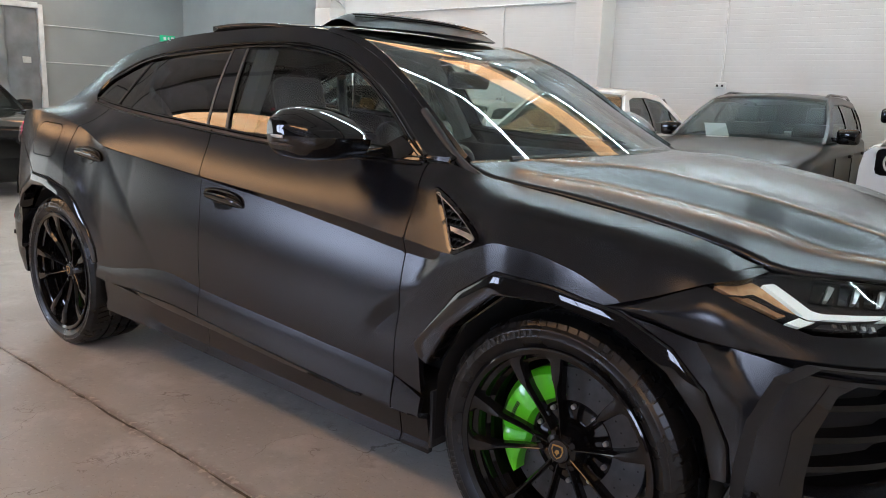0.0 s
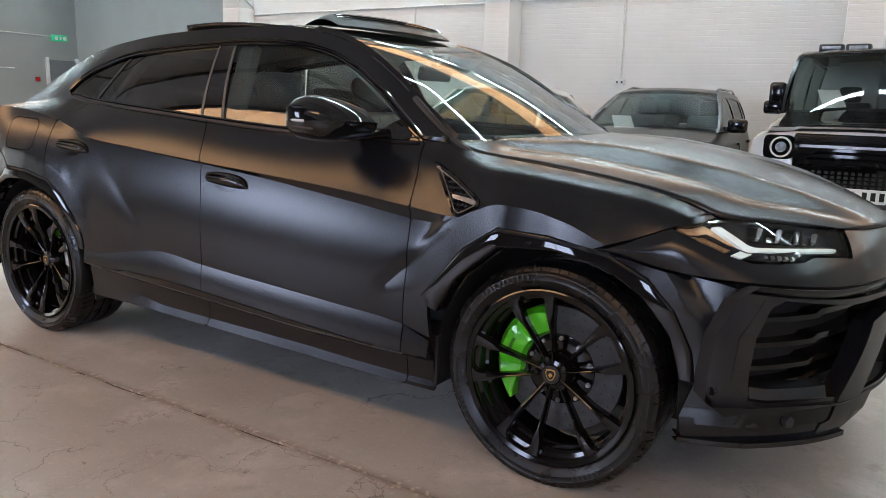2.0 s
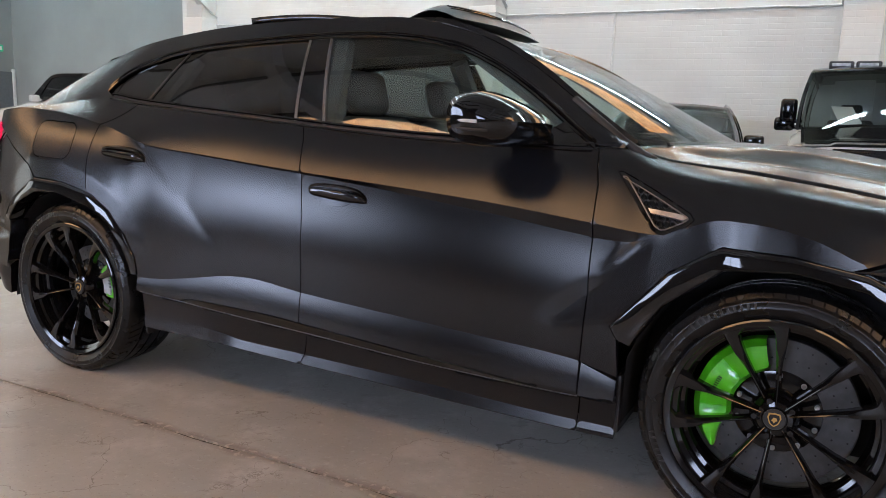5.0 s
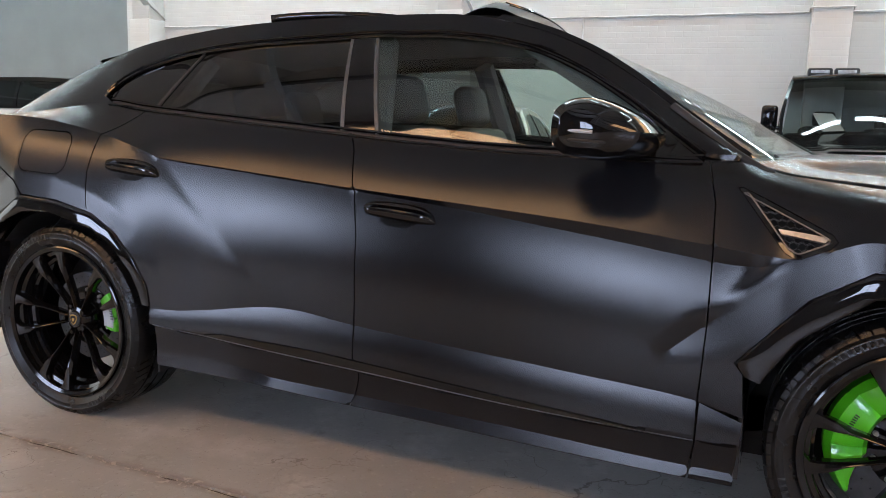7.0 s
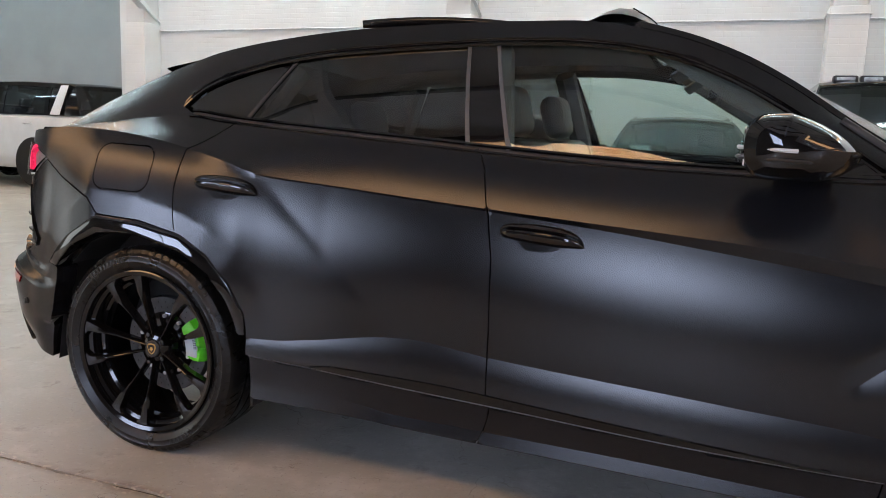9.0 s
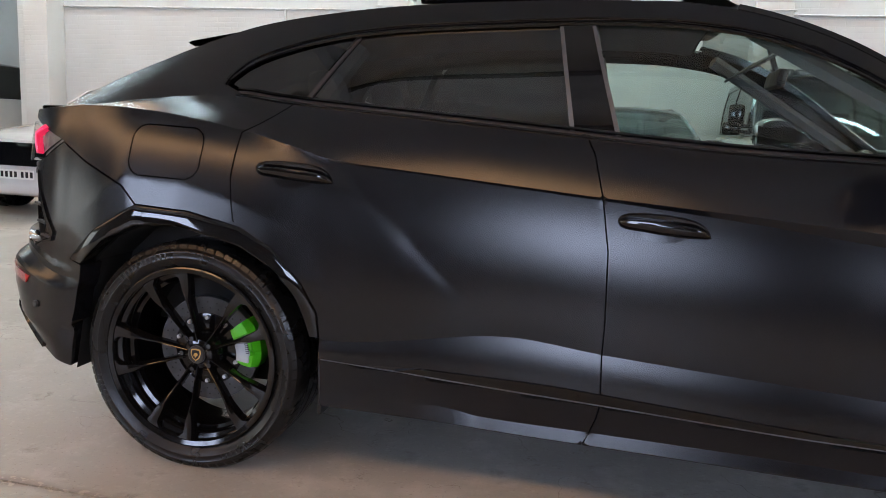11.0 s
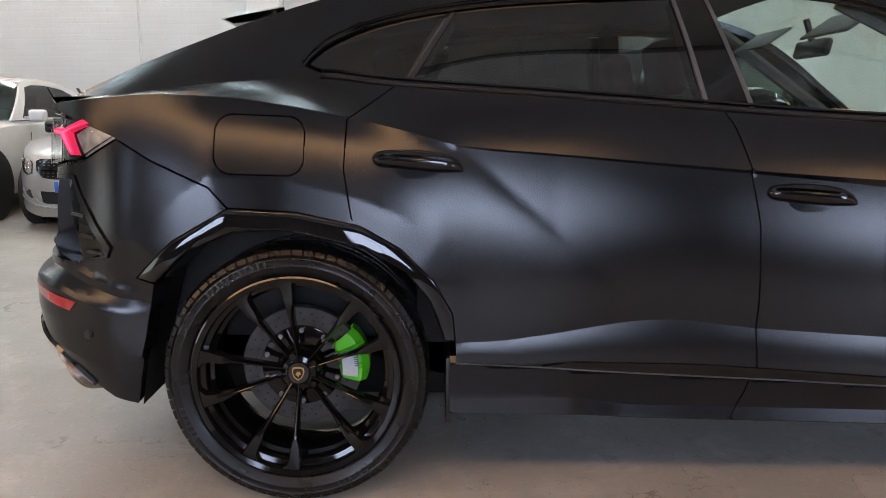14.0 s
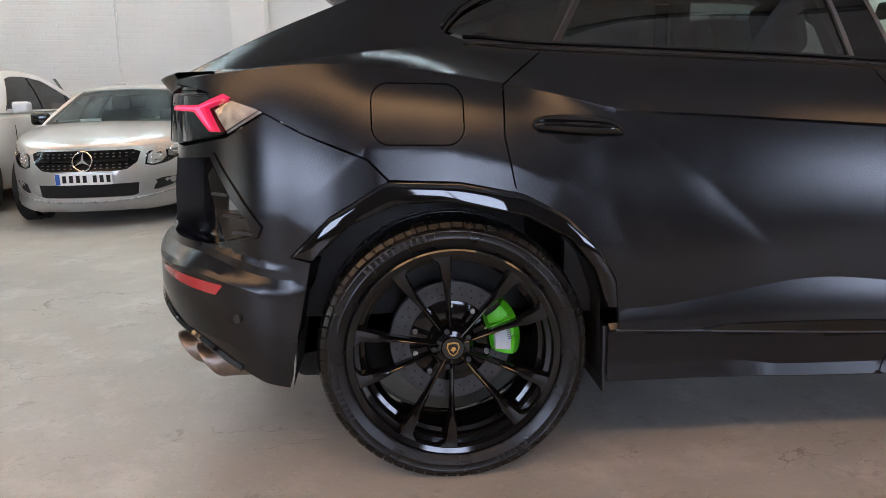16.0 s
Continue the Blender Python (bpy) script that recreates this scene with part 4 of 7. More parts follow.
# roof, hatch, windscreen and bonnet are lofted from the edges to the middle line
def loft(edge, mid, rows, cols, lift=None):
    """edge, mid: maps from 0..1 to places; a sheet across the car, mirrored about y = 0."""
    v = np.linspace(0, 1, rows)
    e, m = edge(v), mid(v)
    h = np.linspace(-1, 1, cols)
    k = 1 - h ** 2
    p = e[:, None] * (1 - k)[None, :, None] + m[:, None] * k[None, :, None]
    p[:, :, 1] = e[:, 1:2] * -h[None, :] * -1
    p[:, :, 1] = -np.abs(e[:, 1:2]) * -h[None, :]
    if lift is not None:
        p[:, :, 2] += lift(v[:, None], h[None, :])
    return p


roof_edge = lambda v: np.stack([-0.80 + 2.44 * v, -W9(-0.80 + 2.44 * v), Z9(-0.80 + 2.44 * v)], -1)
roof_mid = lambda v: np.stack([-0.95 + 2.58 * v, 0 * v, ZC(-0.95 + 2.58 * v)], -1)
grid_mesh("roof", loft(roof_edge, roof_mid, 70, 33), PAINT, car, inner=(0.6, 0, 0.9), thick=0.03)
ws_x = lambda v: 1.66 + 0.84 * v
screen_edge = lambda v: np.stack([ws_x(v) + 0.01, -(W9(ws_x(v)) - 0.05 + 0.03 * v), Z9(ws_x(v)) + 0.012 * (1 - v)], -1)
screen_mid = curve3([(1.64, 0, 1.612), (1.95, 0, 1.52), (2.3, 0, 1.375), (2.76, 0, 1.14)])
ob = grid_mesh("windscreen", loft(screen_edge, screen_mid, 24, 25), SCREEN_GLASS, car, inner=(1.2, 0, 0.9), label="raked laminated glass windscreen")
ob.visible_shadow = False
for side in (-1, 1):
    v = np.linspace(0, 1, 40)
    a = np.stack([ws_x(v), side * W9(ws_x(v)), Z9(ws_x(v))], -1)
    b = screen_edge(v) * np.array((1, -side, 1))
    c = (a + b) / 2 + np.array((0.004, side * 0.004, 0.012))
    grid_mesh("windscreen_pillar", np.stack([a, c, b, b - np.array((0.0, 0, 0.03))]), PAINT, car, inner=(1.2, 0, 0.9))
hood_edge = curve3([(2.475, -0.778, 1.150), (2.53, -0.774, 1.132), (2.6, -0.768, 1.114), (2.86, -0.764, 1.089), (3.02, -0.764, 1.069), (3.22, -0.762, 1.038), (3.37, -0.752, 1.002), (3.455, -0.733, 0.97), (3.505, -0.70, 0.957), (3.6, -0.60, 0.945), (3.69, -0.495, 0.93), (3.785, -0.38, 0.912)])
hood_mid = curve3([(2.74, 0, 1.168), (3.0, 0, 1.158), (3.3, 0, 1.115), (3.6, 0, 1.045), (3.8, 0, 0.972), (3.92, 0, 0.915)])


def hood_lift(v, h):
    a = np.abs(h)
    ridge = 0.017 * np.exp(-((a - (0.58 - 0.1 * v)) / 0.085) ** 2) * np.clip(v / 0.15, 0, 1) * np.clip((1 - v) / 0.3, 0, 1)
    valley = -0.013 * np.exp(-((a - (0.79 - 0.12 * v)) / 0.065) ** 2) * np.clip(v / 0.1, 0, 1) * np.clip((1 - v) / 0.3, 0, 1)
    return ridge + valley


grid_mesh("bonnet", loft(hood_edge, hood_mid, 60, 61, hood_lift), PAINT, car, inner=(2.8, 0, 0.3), thick=0.02)

# ---- the nose: lamps, grille, intakes ----
NOSE_TOP = curve3([(3.15, -0.972, 0.853), (3.268, -0.945, 0.893), (3.375, -0.90, 0.935), (3.476, -0.73, 0.955), (3.6, -0.60, 0.941), (3.69, -0.495, 0.926), (3.785, -0.38, 0.908), (3.87, -0.19, 0.905), (3.925, 0, 0.905)])
NOSE_LOW = curve3([(3.15, -0.984, 0.848), (3.25, -0.974, 0.838), (3.34, -0.953, 0.818), (3.43, -0.925, 0.802), (3.56, -0.85, 0.784), (3.69, -0.735, 0.768), (3.82, -0.54, 0.75), (3.915, -0.27, 0.735), (3.958, 0, 0.73)])


def nose(side, push=0.0):
    def f(u, v):
        a, b = NOSE_LOW(np.asarray(u) / 1.6), NOSE_TOP(np.asarray(u) / 1.6)
        t = np.clip(np.asarray(v) / 0.2, 0, 1)[:, None]
        p = a + (b - a) * t
        bul = 4 * t * (1 - t) * 0.022
        out = np.stack([p[:, 0] - 2.9, p[:, 1] * 0.8, 0 * p[:, 0] + 0.2], -1)
        out /= np.linalg.norm(out, axis=1)[:, None]
        p = p + out * (bul + push)
        p[:, 1] *= -side
        return p
    return f


LAMP_FOOT = [(0.30, 0.198), (0.395, 0.134), (0.495, 0.086), (0.575, 0.066), (0.675, 0.068), (0.805, 0.08), (0.83, 0.09), (0.855, 0.097), (1.045, 0.10)]
LAMP = LAMP_FOOT + [(1.10, 0.188), (0.895, 0.194), (0.715, 0.197), (0.56, 0.198), (0.435, 0.198)]


def nose_side(side, step):
    sk = nose(side)
    kw = dict(step=step, inner=(2.4, 0, 0.6))
    inset = dict(gap=0, depth=0.012, step=0.03, inner=(2.4, 0, 0.6))
    panel("nose_panel", [(0.0, 0.01), (0.0, 0.18), (0.2, 0.199), (0.292, 0.199)] + [(u - 0.004, v - 0.004) for u, v in LAMP_FOOT] + [(1.06, 0.096), (1.115, 0.199), (1.6, 0.199), (1.6, 0.0), (0.02, 0.0)], sk, PAINT, car, **kw)
    lamp = panel("headlamp", LAMP, nose(side, -0.065), DARK, car, gap=0.006, depth=-0.05, label="clear headlamp with white light blades", **kw)
    # inside the lamp
    panel("reflector", [(0.325, 0.19), (0.44, 0.19), (0.475, 0.170), (0.56, 0.105), (0.50, 0.094), (0.40, 0.140)], nose(side, -0.03), AMBER, lamp, **inset)
    blade = [(0.48, 0.174), (0.52, 0.174), (0.60, 0.115), (0.63, 0.110), (1.015, 0.127), (1.01, 0.116), (0.62, 0.097), (0.55, 0.075), (0.512, 0.083), (0.57, 0.101)]
    panel("light_blade", blade, nose(side, -0.016), WHITE_LED, lamp, label="white light blade", **inset)
    for u in (0.67, 0.76, 0.85, 0.94):
        panel("lamp_fin", [(u, 0.142), (u + 0.012, 0.142), (u + 0.062, 0.176), (u + 0.046, 0.180)], nose(side, -0.035), SILVER, lamp, **inset)
        panel("lamp_cell", [(u - 0.035, 0.134), (u + 0.04, 0.134), (u + 0.085, 0.186), (u + 0.02, 0.186)], nose(side, -0.055), GLOSS, lamp, **inset)
    panel("lamp_tray", [(0.64, 0.092), (0.84, 0.099), (0.80, 0.086), (0.675, 0.076), (0.60, 0.075)], nose(side, -0.03), PLASTIC, lamp, **inset)
    for k in range(5):
        u = 0.655 + 0.03 * k
        panel("lamp_rib", [(u, 0.081), (u + 0.012, 0.081), (u + 0.012, 0.091), (u, 0.091)], nose(side, -0.024), SILVER, lamp, **inset)
    ob = panel("lamp_glass", LAMP, nose(side, -0.002), LENS, lamp, gap=0.001, depth=0, step=0.03, inner=(2.4, 0, 0.6))
    ob.visible_shadow = False
    # bumper with its big side intake
    bk = skin(side)
    INTAKE = [(3.775, 0.724), (4.10, 0.69), (4.62, 0.675), (4.62, 0.39), (4.05, 0.40), (3.93, 0.418), (3.69, 0.42), (3.656, 0.452), (3.656, 0.506), (3.672, 0.614), (3.72, 0.70)]
    bumper = panel("front_bumper", [(3.146, 0.853), (3.18, 0.846), (3.27, 0.833), (3.36, 0.810), (3.43, 0.797), (3.53, 0.780), (3.66, 0.748), (3.77, 0.737), (4.06, 0.715), (4.4, 0.70), (4.65, 0.695), (4.65, 0.372), (4.26, 0.372), (4.07, 0.28), (3.46, 0.27), (3.45, 0.36), (3.488, 0.47), (3.473, 0.563), (3.412, 0.688), (3.325, 0.781), (3.195, 0.848)],
                   bk, PAINT, car, holes=[INTAKE], step=step, inner=(2.4, 0, 0.6), creases=[FLARE_F, [(3.46, 0.395), (4.6, 0.395)], [(3.46, 0.338), (4.6, 0.338)], [(3.46, 0.28), (4.6, 0.28)]])
    # underside of the brow between nose and bumper
    u = np.linspace(0.335, 1.55, 40)
    brow = NOSE_LOW(u / 1.6) * np.array((1, -side, 1))
    foot = bk(np.interp(u, [0.335, 0.45, 0.60, 0.72, 1.0, 1.3, 1.6], [3.43, 3.53, 3.66, 3.77, 4.02, 4.33, 4.65]), np.interp(u, [0.335, 0.45, 0.60, 0.72, 1.0, 1.3, 1.6], [0.798, 0.782, 0.75, 0.739, 0.72, 0.705, 0.70]))
    foot[:, 0] -= 0.02
    grid_mesh("brow_underside", np.stack([brow, foot]), PAINT, bumper, inner=(3.4, 0, 1.2))

    def deep(by):
        def f(s, z):
            p = bk(s, z).copy()
            p[:, 0] -= by
            return p
        return f
    panel("intake_backing", INTAKE, deep(0.16), DARK, bumper, step=0.06, gap=-0.03, depth=-0.16, inner=(2.4, 0, 0.6))
    edge = INTAKE + [INTAKE[0]]
    for k, z in enumerate((0.665, 0.585, 0.51, 0.455)):
        a = 3.70 + 0.10 * (z - 0.44) / 0.3
        poly = [(a - 0.03, z), (4.0, z), (4.03, z + 0.012), (4.5, z + 0.012), (4.5, z - 0.004), (4.04, z - 0.006), (4.01, z - 0.016), (a - 0.03, z - 0.014)]
        panel("intake_slat", poly, deep(0.06 + 0.01 * k), BLACK_AND_SHADE, bumper, step=0.05, gap=0, depth=0.07, inner=(2.4, 0, 0.6))
    ss = np.linspace(3.66, 3.96, 16)
    zz = np.interp(ss, [3.66, 3.72, 3.96], [0.436, 0.428, 0.424])
    face = bk(ss, zz)
    aim = face - np.array((3.2, 0, 0))
    aim[:, 2] = 0
    aim /= np.linalg.norm(aim, axis=1)[:, None]
    rise = np.array((0, 0, 1.0))
    grid_mesh("intake_ledge", np.array([face - aim * 0.05 + rise * 0.034, face - aim * 0.004 + rise * 0.026, face + aim * 0.007 - rise * 0.006, face + aim * 0.006 - rise * 0.012, face - aim * 0.01 - rise * 0.026]), PAINT, bumper, inner=(3.4, 0, 0.35), angle=18)
    panel("intake_side_frame", [(3.70, 0.728), (3.745, 0.722), (3.72, 0.70), (3.672, 0.614), (3.656, 0.506), (3.656, 0.452), (3.69, 0.42), (3.65, 0.432), (3.60, 0.482), (3.616, 0.614)], pushed(bk, 0.003, side), GLOSS, bumper, step=0.03, gap=0, depth=0.06, inner=(2.4, 0, 0.6))
    # the slanting bar between intake and grille
    panel("bumper_bar", [(4.22, 0.62), (4.36, 0.64), (4.65, 0.64), (4.65, 0.58), (4.36, 0.575), (4.05, 0.29), (3.93, 0.29), (3.93, 0.33), (3.97, 0.34)], deep(-0.008), PAINT, bumper, step=0.03, gap=0, depth=0.07, inner=(2.4, 0, 0.6))
    # lip at the foot
    lip = []
    for s in np.linspace(3.45, 4.07, 26):
        q = bk(np.array([s, s]), np.array([0.285, 0.285]))[0]
        c = np.array((2.9, 0.0, 0.285))
        o = (q - c) * np.array((1, 1, 0))
        o /= np.linalg.norm(o)
        k = min(1.0, (s - 3.45) / 0.2)
        lip.append([q - o * 0.06, q + o * (0.004 + 0.014 * k), q + o * (0.004 + 0.014 * k) + np.array((0, 0, -0.016)), q - o * 0.06 + np.array((0, 0, -0.025))])
    grid_mesh("front_lip", np.array(lip).transpose(1, 0, 2), GLOSS, bumper, inner=(2.4, 0, 0.5))
    q = bk(np.array([3.80]), np.array([0.352]))[0]
    bm = bmesh.new()
    bmesh.ops.create_cone(bm, cap_ends=True, segments=24, radius1=0.021, radius2=0.017, depth=0.03, matrix=Matrix.Translation(q) @ Matrix.Rotation(radians(55 * side * -1), 4, "Z") @ Matrix.Rotation(radians(90), 4, "X"))
    add("bumper_sensor", bm, PLASTIC, bumper)
    # parking sensor
    q = bk(np.array([3.544]), np.array([0.446]))[0]
    m = Matrix.Translation(q) @ Matrix.Rotation(radians(-25 * -side), 4, "Z") @ Matrix.Rotation(radians(-90 * -side), 4, "X")
    bm = bmesh.new()
    bmesh.ops.create_cone(bm, cap_ends=True, segments=24, radius1=0.013, radius2=0.012, depth=0.012, matrix=m)
    add("parking_sensor", bm, PLASTIC, bumper)
    # lamp slot under the intake
    panel("fog_light_slot", [(3.655, 0.40), (4.02, 0.392), (4.05, 0.335), (3.98, 0.306), (3.74, 0.308), (3.62, 0.345)], pushed(bk, 0.003, side), BLACK_AND_SHADE, bumper, step=0.03, gap=0, depth=0.0, inner=(2.4, 0, 0.6))


nose_side(-1, 0.022)
nose_side(1, 0.05)

# ---- door mirrors, lamps and fittings of the car ----
def mirror(side):
    rows = []
    # sections from the tip inwards: y, centre x and z, half sizes
    for y, cx, cz, hx, hz in ((-1.187, 2.10, 1.222, 0.0005, 0.0005), (-1.1865, 2.10, 1.222, 0.02, 0.02), (-1.178, 2.10, 1.222, 0.062, 0.05), (-1.15, 2.105, 1.222, 0.095, 0.072), (-1.10, 2.112, 1.222, 0.108, 0.083),
                              (-1.03, 2.12, 1.221, 0.112, 0.085), (-0.97, 2.13, 1.216, 0.108, 0.078), (-0.945, 2.14, 1.21, 0.085, 0.055), (-0.94, 2.14, 1.21, 0.02, 0.02)):
        ring = []
        for k in range(28):
            a = 2 * math.pi * k / 28
            c, s = math.cos(a), math.sin(a)
            p = 0.62 if c < 0 else 0.95
            x = math.copysign(abs(c) ** p, c)
            z = math.copysign(abs(s) ** (0.75 if c < 0 else 0.95), s)
            # the back is upright, the front slopes down
            drop = 0.52 * max(0, x) * (1 if z > 0 else 0.15)
            ring.append((cx + hx * x * (1.50 if x > 0 else 0.97), side * -y, cz + hz * (z - drop)))
        rows.append(ring)
    shell = grid_mesh("door_mirror", np.array(rows), GLOSS, car, "gloss black door mirror", closed=True, inner=(2.115, side * 1.06, 1.22))
    # dividing groove with the signal strip
    pts = [(2.112 - 0.111 * math.cos(t), side * (1.08 + 0.1075 * math.sin(t)), 1.220 - 0.004 * t) for t in np.linspace(0.1, 1.75, 24)]
    tube("signal_strip", pts, 0.0055, PLATE_GREY, shell, "clear indicator strip", res=6)
    low = [(2.112 - 0.112 * math.cos(t), side * (1.08 + 0.107 * math.sin(t)), 1.196 - 0.004 * t) for t in np.linspace(-0.3, 2.6, 28)]
    tube("lower_trim", low, 0.005, PLASTIC, shell, res=6)
    bm = bmesh.new()
    box(bm, (2.10, side * 0.82, 1.149), (2.25, side * 1.02, 1.186), 0.014, seg=3)
    add("mirror_arm", bm, GLOSS, shell)
    sail = [(2.16, 1.15), (2.375, 1.145), (2.27, 1.222)]
    panel("mirror_base", sail, pushed(skin(side), 0.003, side), GLOSS, shell, step=0.04, gap=0, depth=0.008, inner=(1.2, 0, 1.0))
    bm = box(bmesh.new(), (2.012, side * 0.985, 1.172), (2.018, side * 1.13, 1.268), 0.004)
    add("mirror_glass", bm, CHROME, shell)


mirror(-1)
mirror(1)

# sunroof: the glass lid slid back over the roof, and the raised wind deflector
lid = []
for x in np.linspace(0.60, 1.24, 16):
    t = (x - 0.60) / 0.64
    z = 1.662 - 0.016 * (2 * t - 0.9) ** 2 - 0.012 * t
    lid.append([(x, y, z + 0.022 * (1 - (y / 0.42) ** 2)) for y in np.linspace(-0.42, 0.42, 13)])
ob = grid_mesh("sunroof_lid", np.array(lid), GLOSS, car, "dark glass sunroof lid slid open", inner=(0.9, 0, 1.0), thick=0.028)
gap = []
for x in np.linspace(1.22, 1.60, 6):
    gap.append([(x, y, float(ZC(x)) + 0.004 - 0.022 * (y / 0.43) ** 2) for y in np.linspace(-0.43, 0.43, 9)])
grid_mesh("sunroof_opening", np.array(gap), DARK, car, inner=(1.2, 0, 1.0))
prof = [(1.475, 1.622), (1.505, 1.648), (1.535, 1.672), (1.565, 1.681), (1.60, 1.677), (1.64, 1.655), (1.685, 1.612), (1.66, 1.606), (1.58, 1.62)]
rows = []
for y in np.linspace(-0.47, 0.47, 25):
    k = 1 - 0.55 * (abs(y) / 0.47) ** 8
    bow = 0.03 * (1 - (y / 0.47) ** 2)
    rows.append([(x + bow, y, 1.618 + (z - 1.618) * k + bow * 0.35) for x, z in prof])
grid_mesh("wind_deflector", np.array(rows), PLASTIC, car, "raised black sunroof wind deflector", closed=True, inner=(1.58, 0, 1.63))
for d in (0.012, 0.03):
    pts = [(1.655 + 0.03 * (1 - (y / 0.47) ** 2) - d * 0.9, y, 1.648 + 0.011 * (1 - (y / 0.47) ** 2) + d * 0.55) for y in np.linspace(-0.44, 0.44, 20)]
    tube("deflector_rib", pts, 0.003, GLOSS, car)

# tail: lip, tailgate, lamps
for side in (-1, 1):
    sk = skin(side)
    kt = dict(inner=(0.0, 0, 0.8), step=0.03)
    gate = panel("tailgate", [(-0.80, 1.155), (-1.64, 1.155), (-1.64, 0.985), (-1.12, 0.985), (-1.12, 1.13), (-0.80, 1.13)], sk, PAINT, car, gap=0.001, **kt)
    LAMP_R = [(-0.522, 1.08), (-0.648, 1.014), (-0.86, 0.99), (-1.12, 0.99), (-1.12, 1.135), (-0.82, 1.14), (-0.69, 1.135)]
    lamp = panel("tail_lamp", LAMP_R, pushed(sk, -0.03, side), GLOSS, car, gap=0.001, depth=-0.03, label="smoked tail lamp with a glowing red Y shape", **kt)
    def lift(by, sk=sk):
        def f(s, z):
            p = sk(s, z)
            c = np.stack([p[:, 0] - 0.2, p[:, 1] * 0.8, 0 * p[:, 0]], -1)
            return p + by * c / np.linalg.norm(c, axis=1)[:, None]
        return f
    Y = [(-0.625, 1.121), (-0.652, 1.131), (-0.76, 1.102), (-0.90, 1.102), (-1.10, 1.10), (-1.10, 1.086), (-0.90, 1.087), (-0.785, 1.084), (-0.70, 1.029), (-0.672, 1.029), (-0.732, 1.094)]
    panel("red_light", Y, lift(0.012), RED_LED, lamp, gap=0, depth=0.02, label="glowing red light", **kt)
    # silver plate stands in for the warm reflection in the clear part
    panel("reflection_plate", [(-0.53, 1.079), (-0.645, 1.022), (-0.705, 1.085), (-0.625, 1.118)], lift(-0.005), SILVER, lamp, gap=0, depth=0.0, **kt)
    ob = panel("lamp_cover", LAMP_R, lift(0.020), LENS, lamp, gap=0.002, depth=0, **kt)
    ob.visible_shadow = False
    core = [(-0.655, 1.118), (-0.76, 1.096), (-1.08, 1.096), (-1.08, 1.091), (-0.90, 1.091), (-0.775, 1.089), (-0.695, 1.036), (-0.69, 1.036), (-0.752, 1.093)]
    panel("light_core", core, lift(0.0135), RED_CORE, lamp, gap=0, depth=0.002, label="bright core of the red light", **kt)
    panel("red_reflector", [(-0.636, 0.604), (-0.72, 0.618), (-0.83, 0.632), (-0.90, 0.636), (-0.90, 0.622), (-0.78, 0.598), (-0.66, 0.576)], lift(0.004), RED, car, gap=0, depth=0.01, label="red rear reflector", **kt)
    # side recess with fins; the deep shade inside is put into its black
    REC = [(-0.715, 0.955), (-1.0, 0.94), (-1.0, 0.72), (-0.70, 0.715), (-0.575, 0.74), (-0.565, 0.765)]
    panel("bumper_recess", REC, lift(-0.085), BLACK_AND_SHADE, car, gap=-0.004, depth=-0.086, **kt)
    panel("recess_blade", [(-0.735, 0.95), (-0.76, 0.945), (-0.665, 0.722), (-0.578, 0.745), (-0.57, 0.763)], lift(-0.012), GLOSS, car, gap=0, depth=0.02, **kt)
    for z in (0.86, 0.80, 0.755):
        a = -0.70 + (0.90 - z) * 0.75
        panel("recess_fin", [(a - 0.03, z), (a + 0.035, z - 0.004), (a + 0.03, z - 0.012), (a - 0.035, z - 0.008)], lift(0.001), PLASTIC, car, gap=0, depth=0.03, **kt)
    # bumper foot: gloss diffuser edge and twin exhaust ends
    pts = sk(np.linspace(-0.62, -1.2, 16), np.interp(np.linspace(-0.62, -1.2, 16), [-1.2, -0.95, -0.80, -0.70, -0.62], [0.51, 0.503, 0.45, 0.395, 0.35]))
    tube("diffuser_edge", pts, 0.011, GLOSS, car)
    for x, y, z in ((-0.742, 0.735, 0.320), (-0.83, 0.61, 0.325)):
        v, f = lathe([(0.040, 0.24), (0.044, 0.012), (0.047, -0.002), (0.051, -0.004), (0.054, 0.0), (0.0545, 0.012), (0.0525, 0.016), (0.0525, 0.06), (0.050, 0.24)], 48)
        # the ends are cut on the slant, longest at the top
        v = [(-(p[0]), p[1] - 0.70 * p[2] * max(0.0, 1 - max(0.0, p[1]) / 0.3), p[2]) for p in v]
        ob = add("exhaust_pipe", mesh_of("exhaust_pipe", v, f, 30), EXHAUST, car, "slant-cut brushed steel exhaust pipe")
        ob.matrix_basis = Matrix.Translation((x, side * y, z)) @ Matrix.Rotation(radians(-90), 4, "Z")
    bm = bmesh.new()
    bmesh.ops.create_cone(bm, cap_ends=True, segments=20, radius1=0.013, radius2=0.012, depth=0.012,
                          matrix=Matrix.Translation(lift(0.002)(np.array([-0.60]), np.array([0.51]))[0]) @ Matrix.Rotation(radians(25 * side), 4, "Z") @ Matrix.Rotation(radians(90), 4, "X"))
    add("parking_sensor", bm, PLASTIC, car)

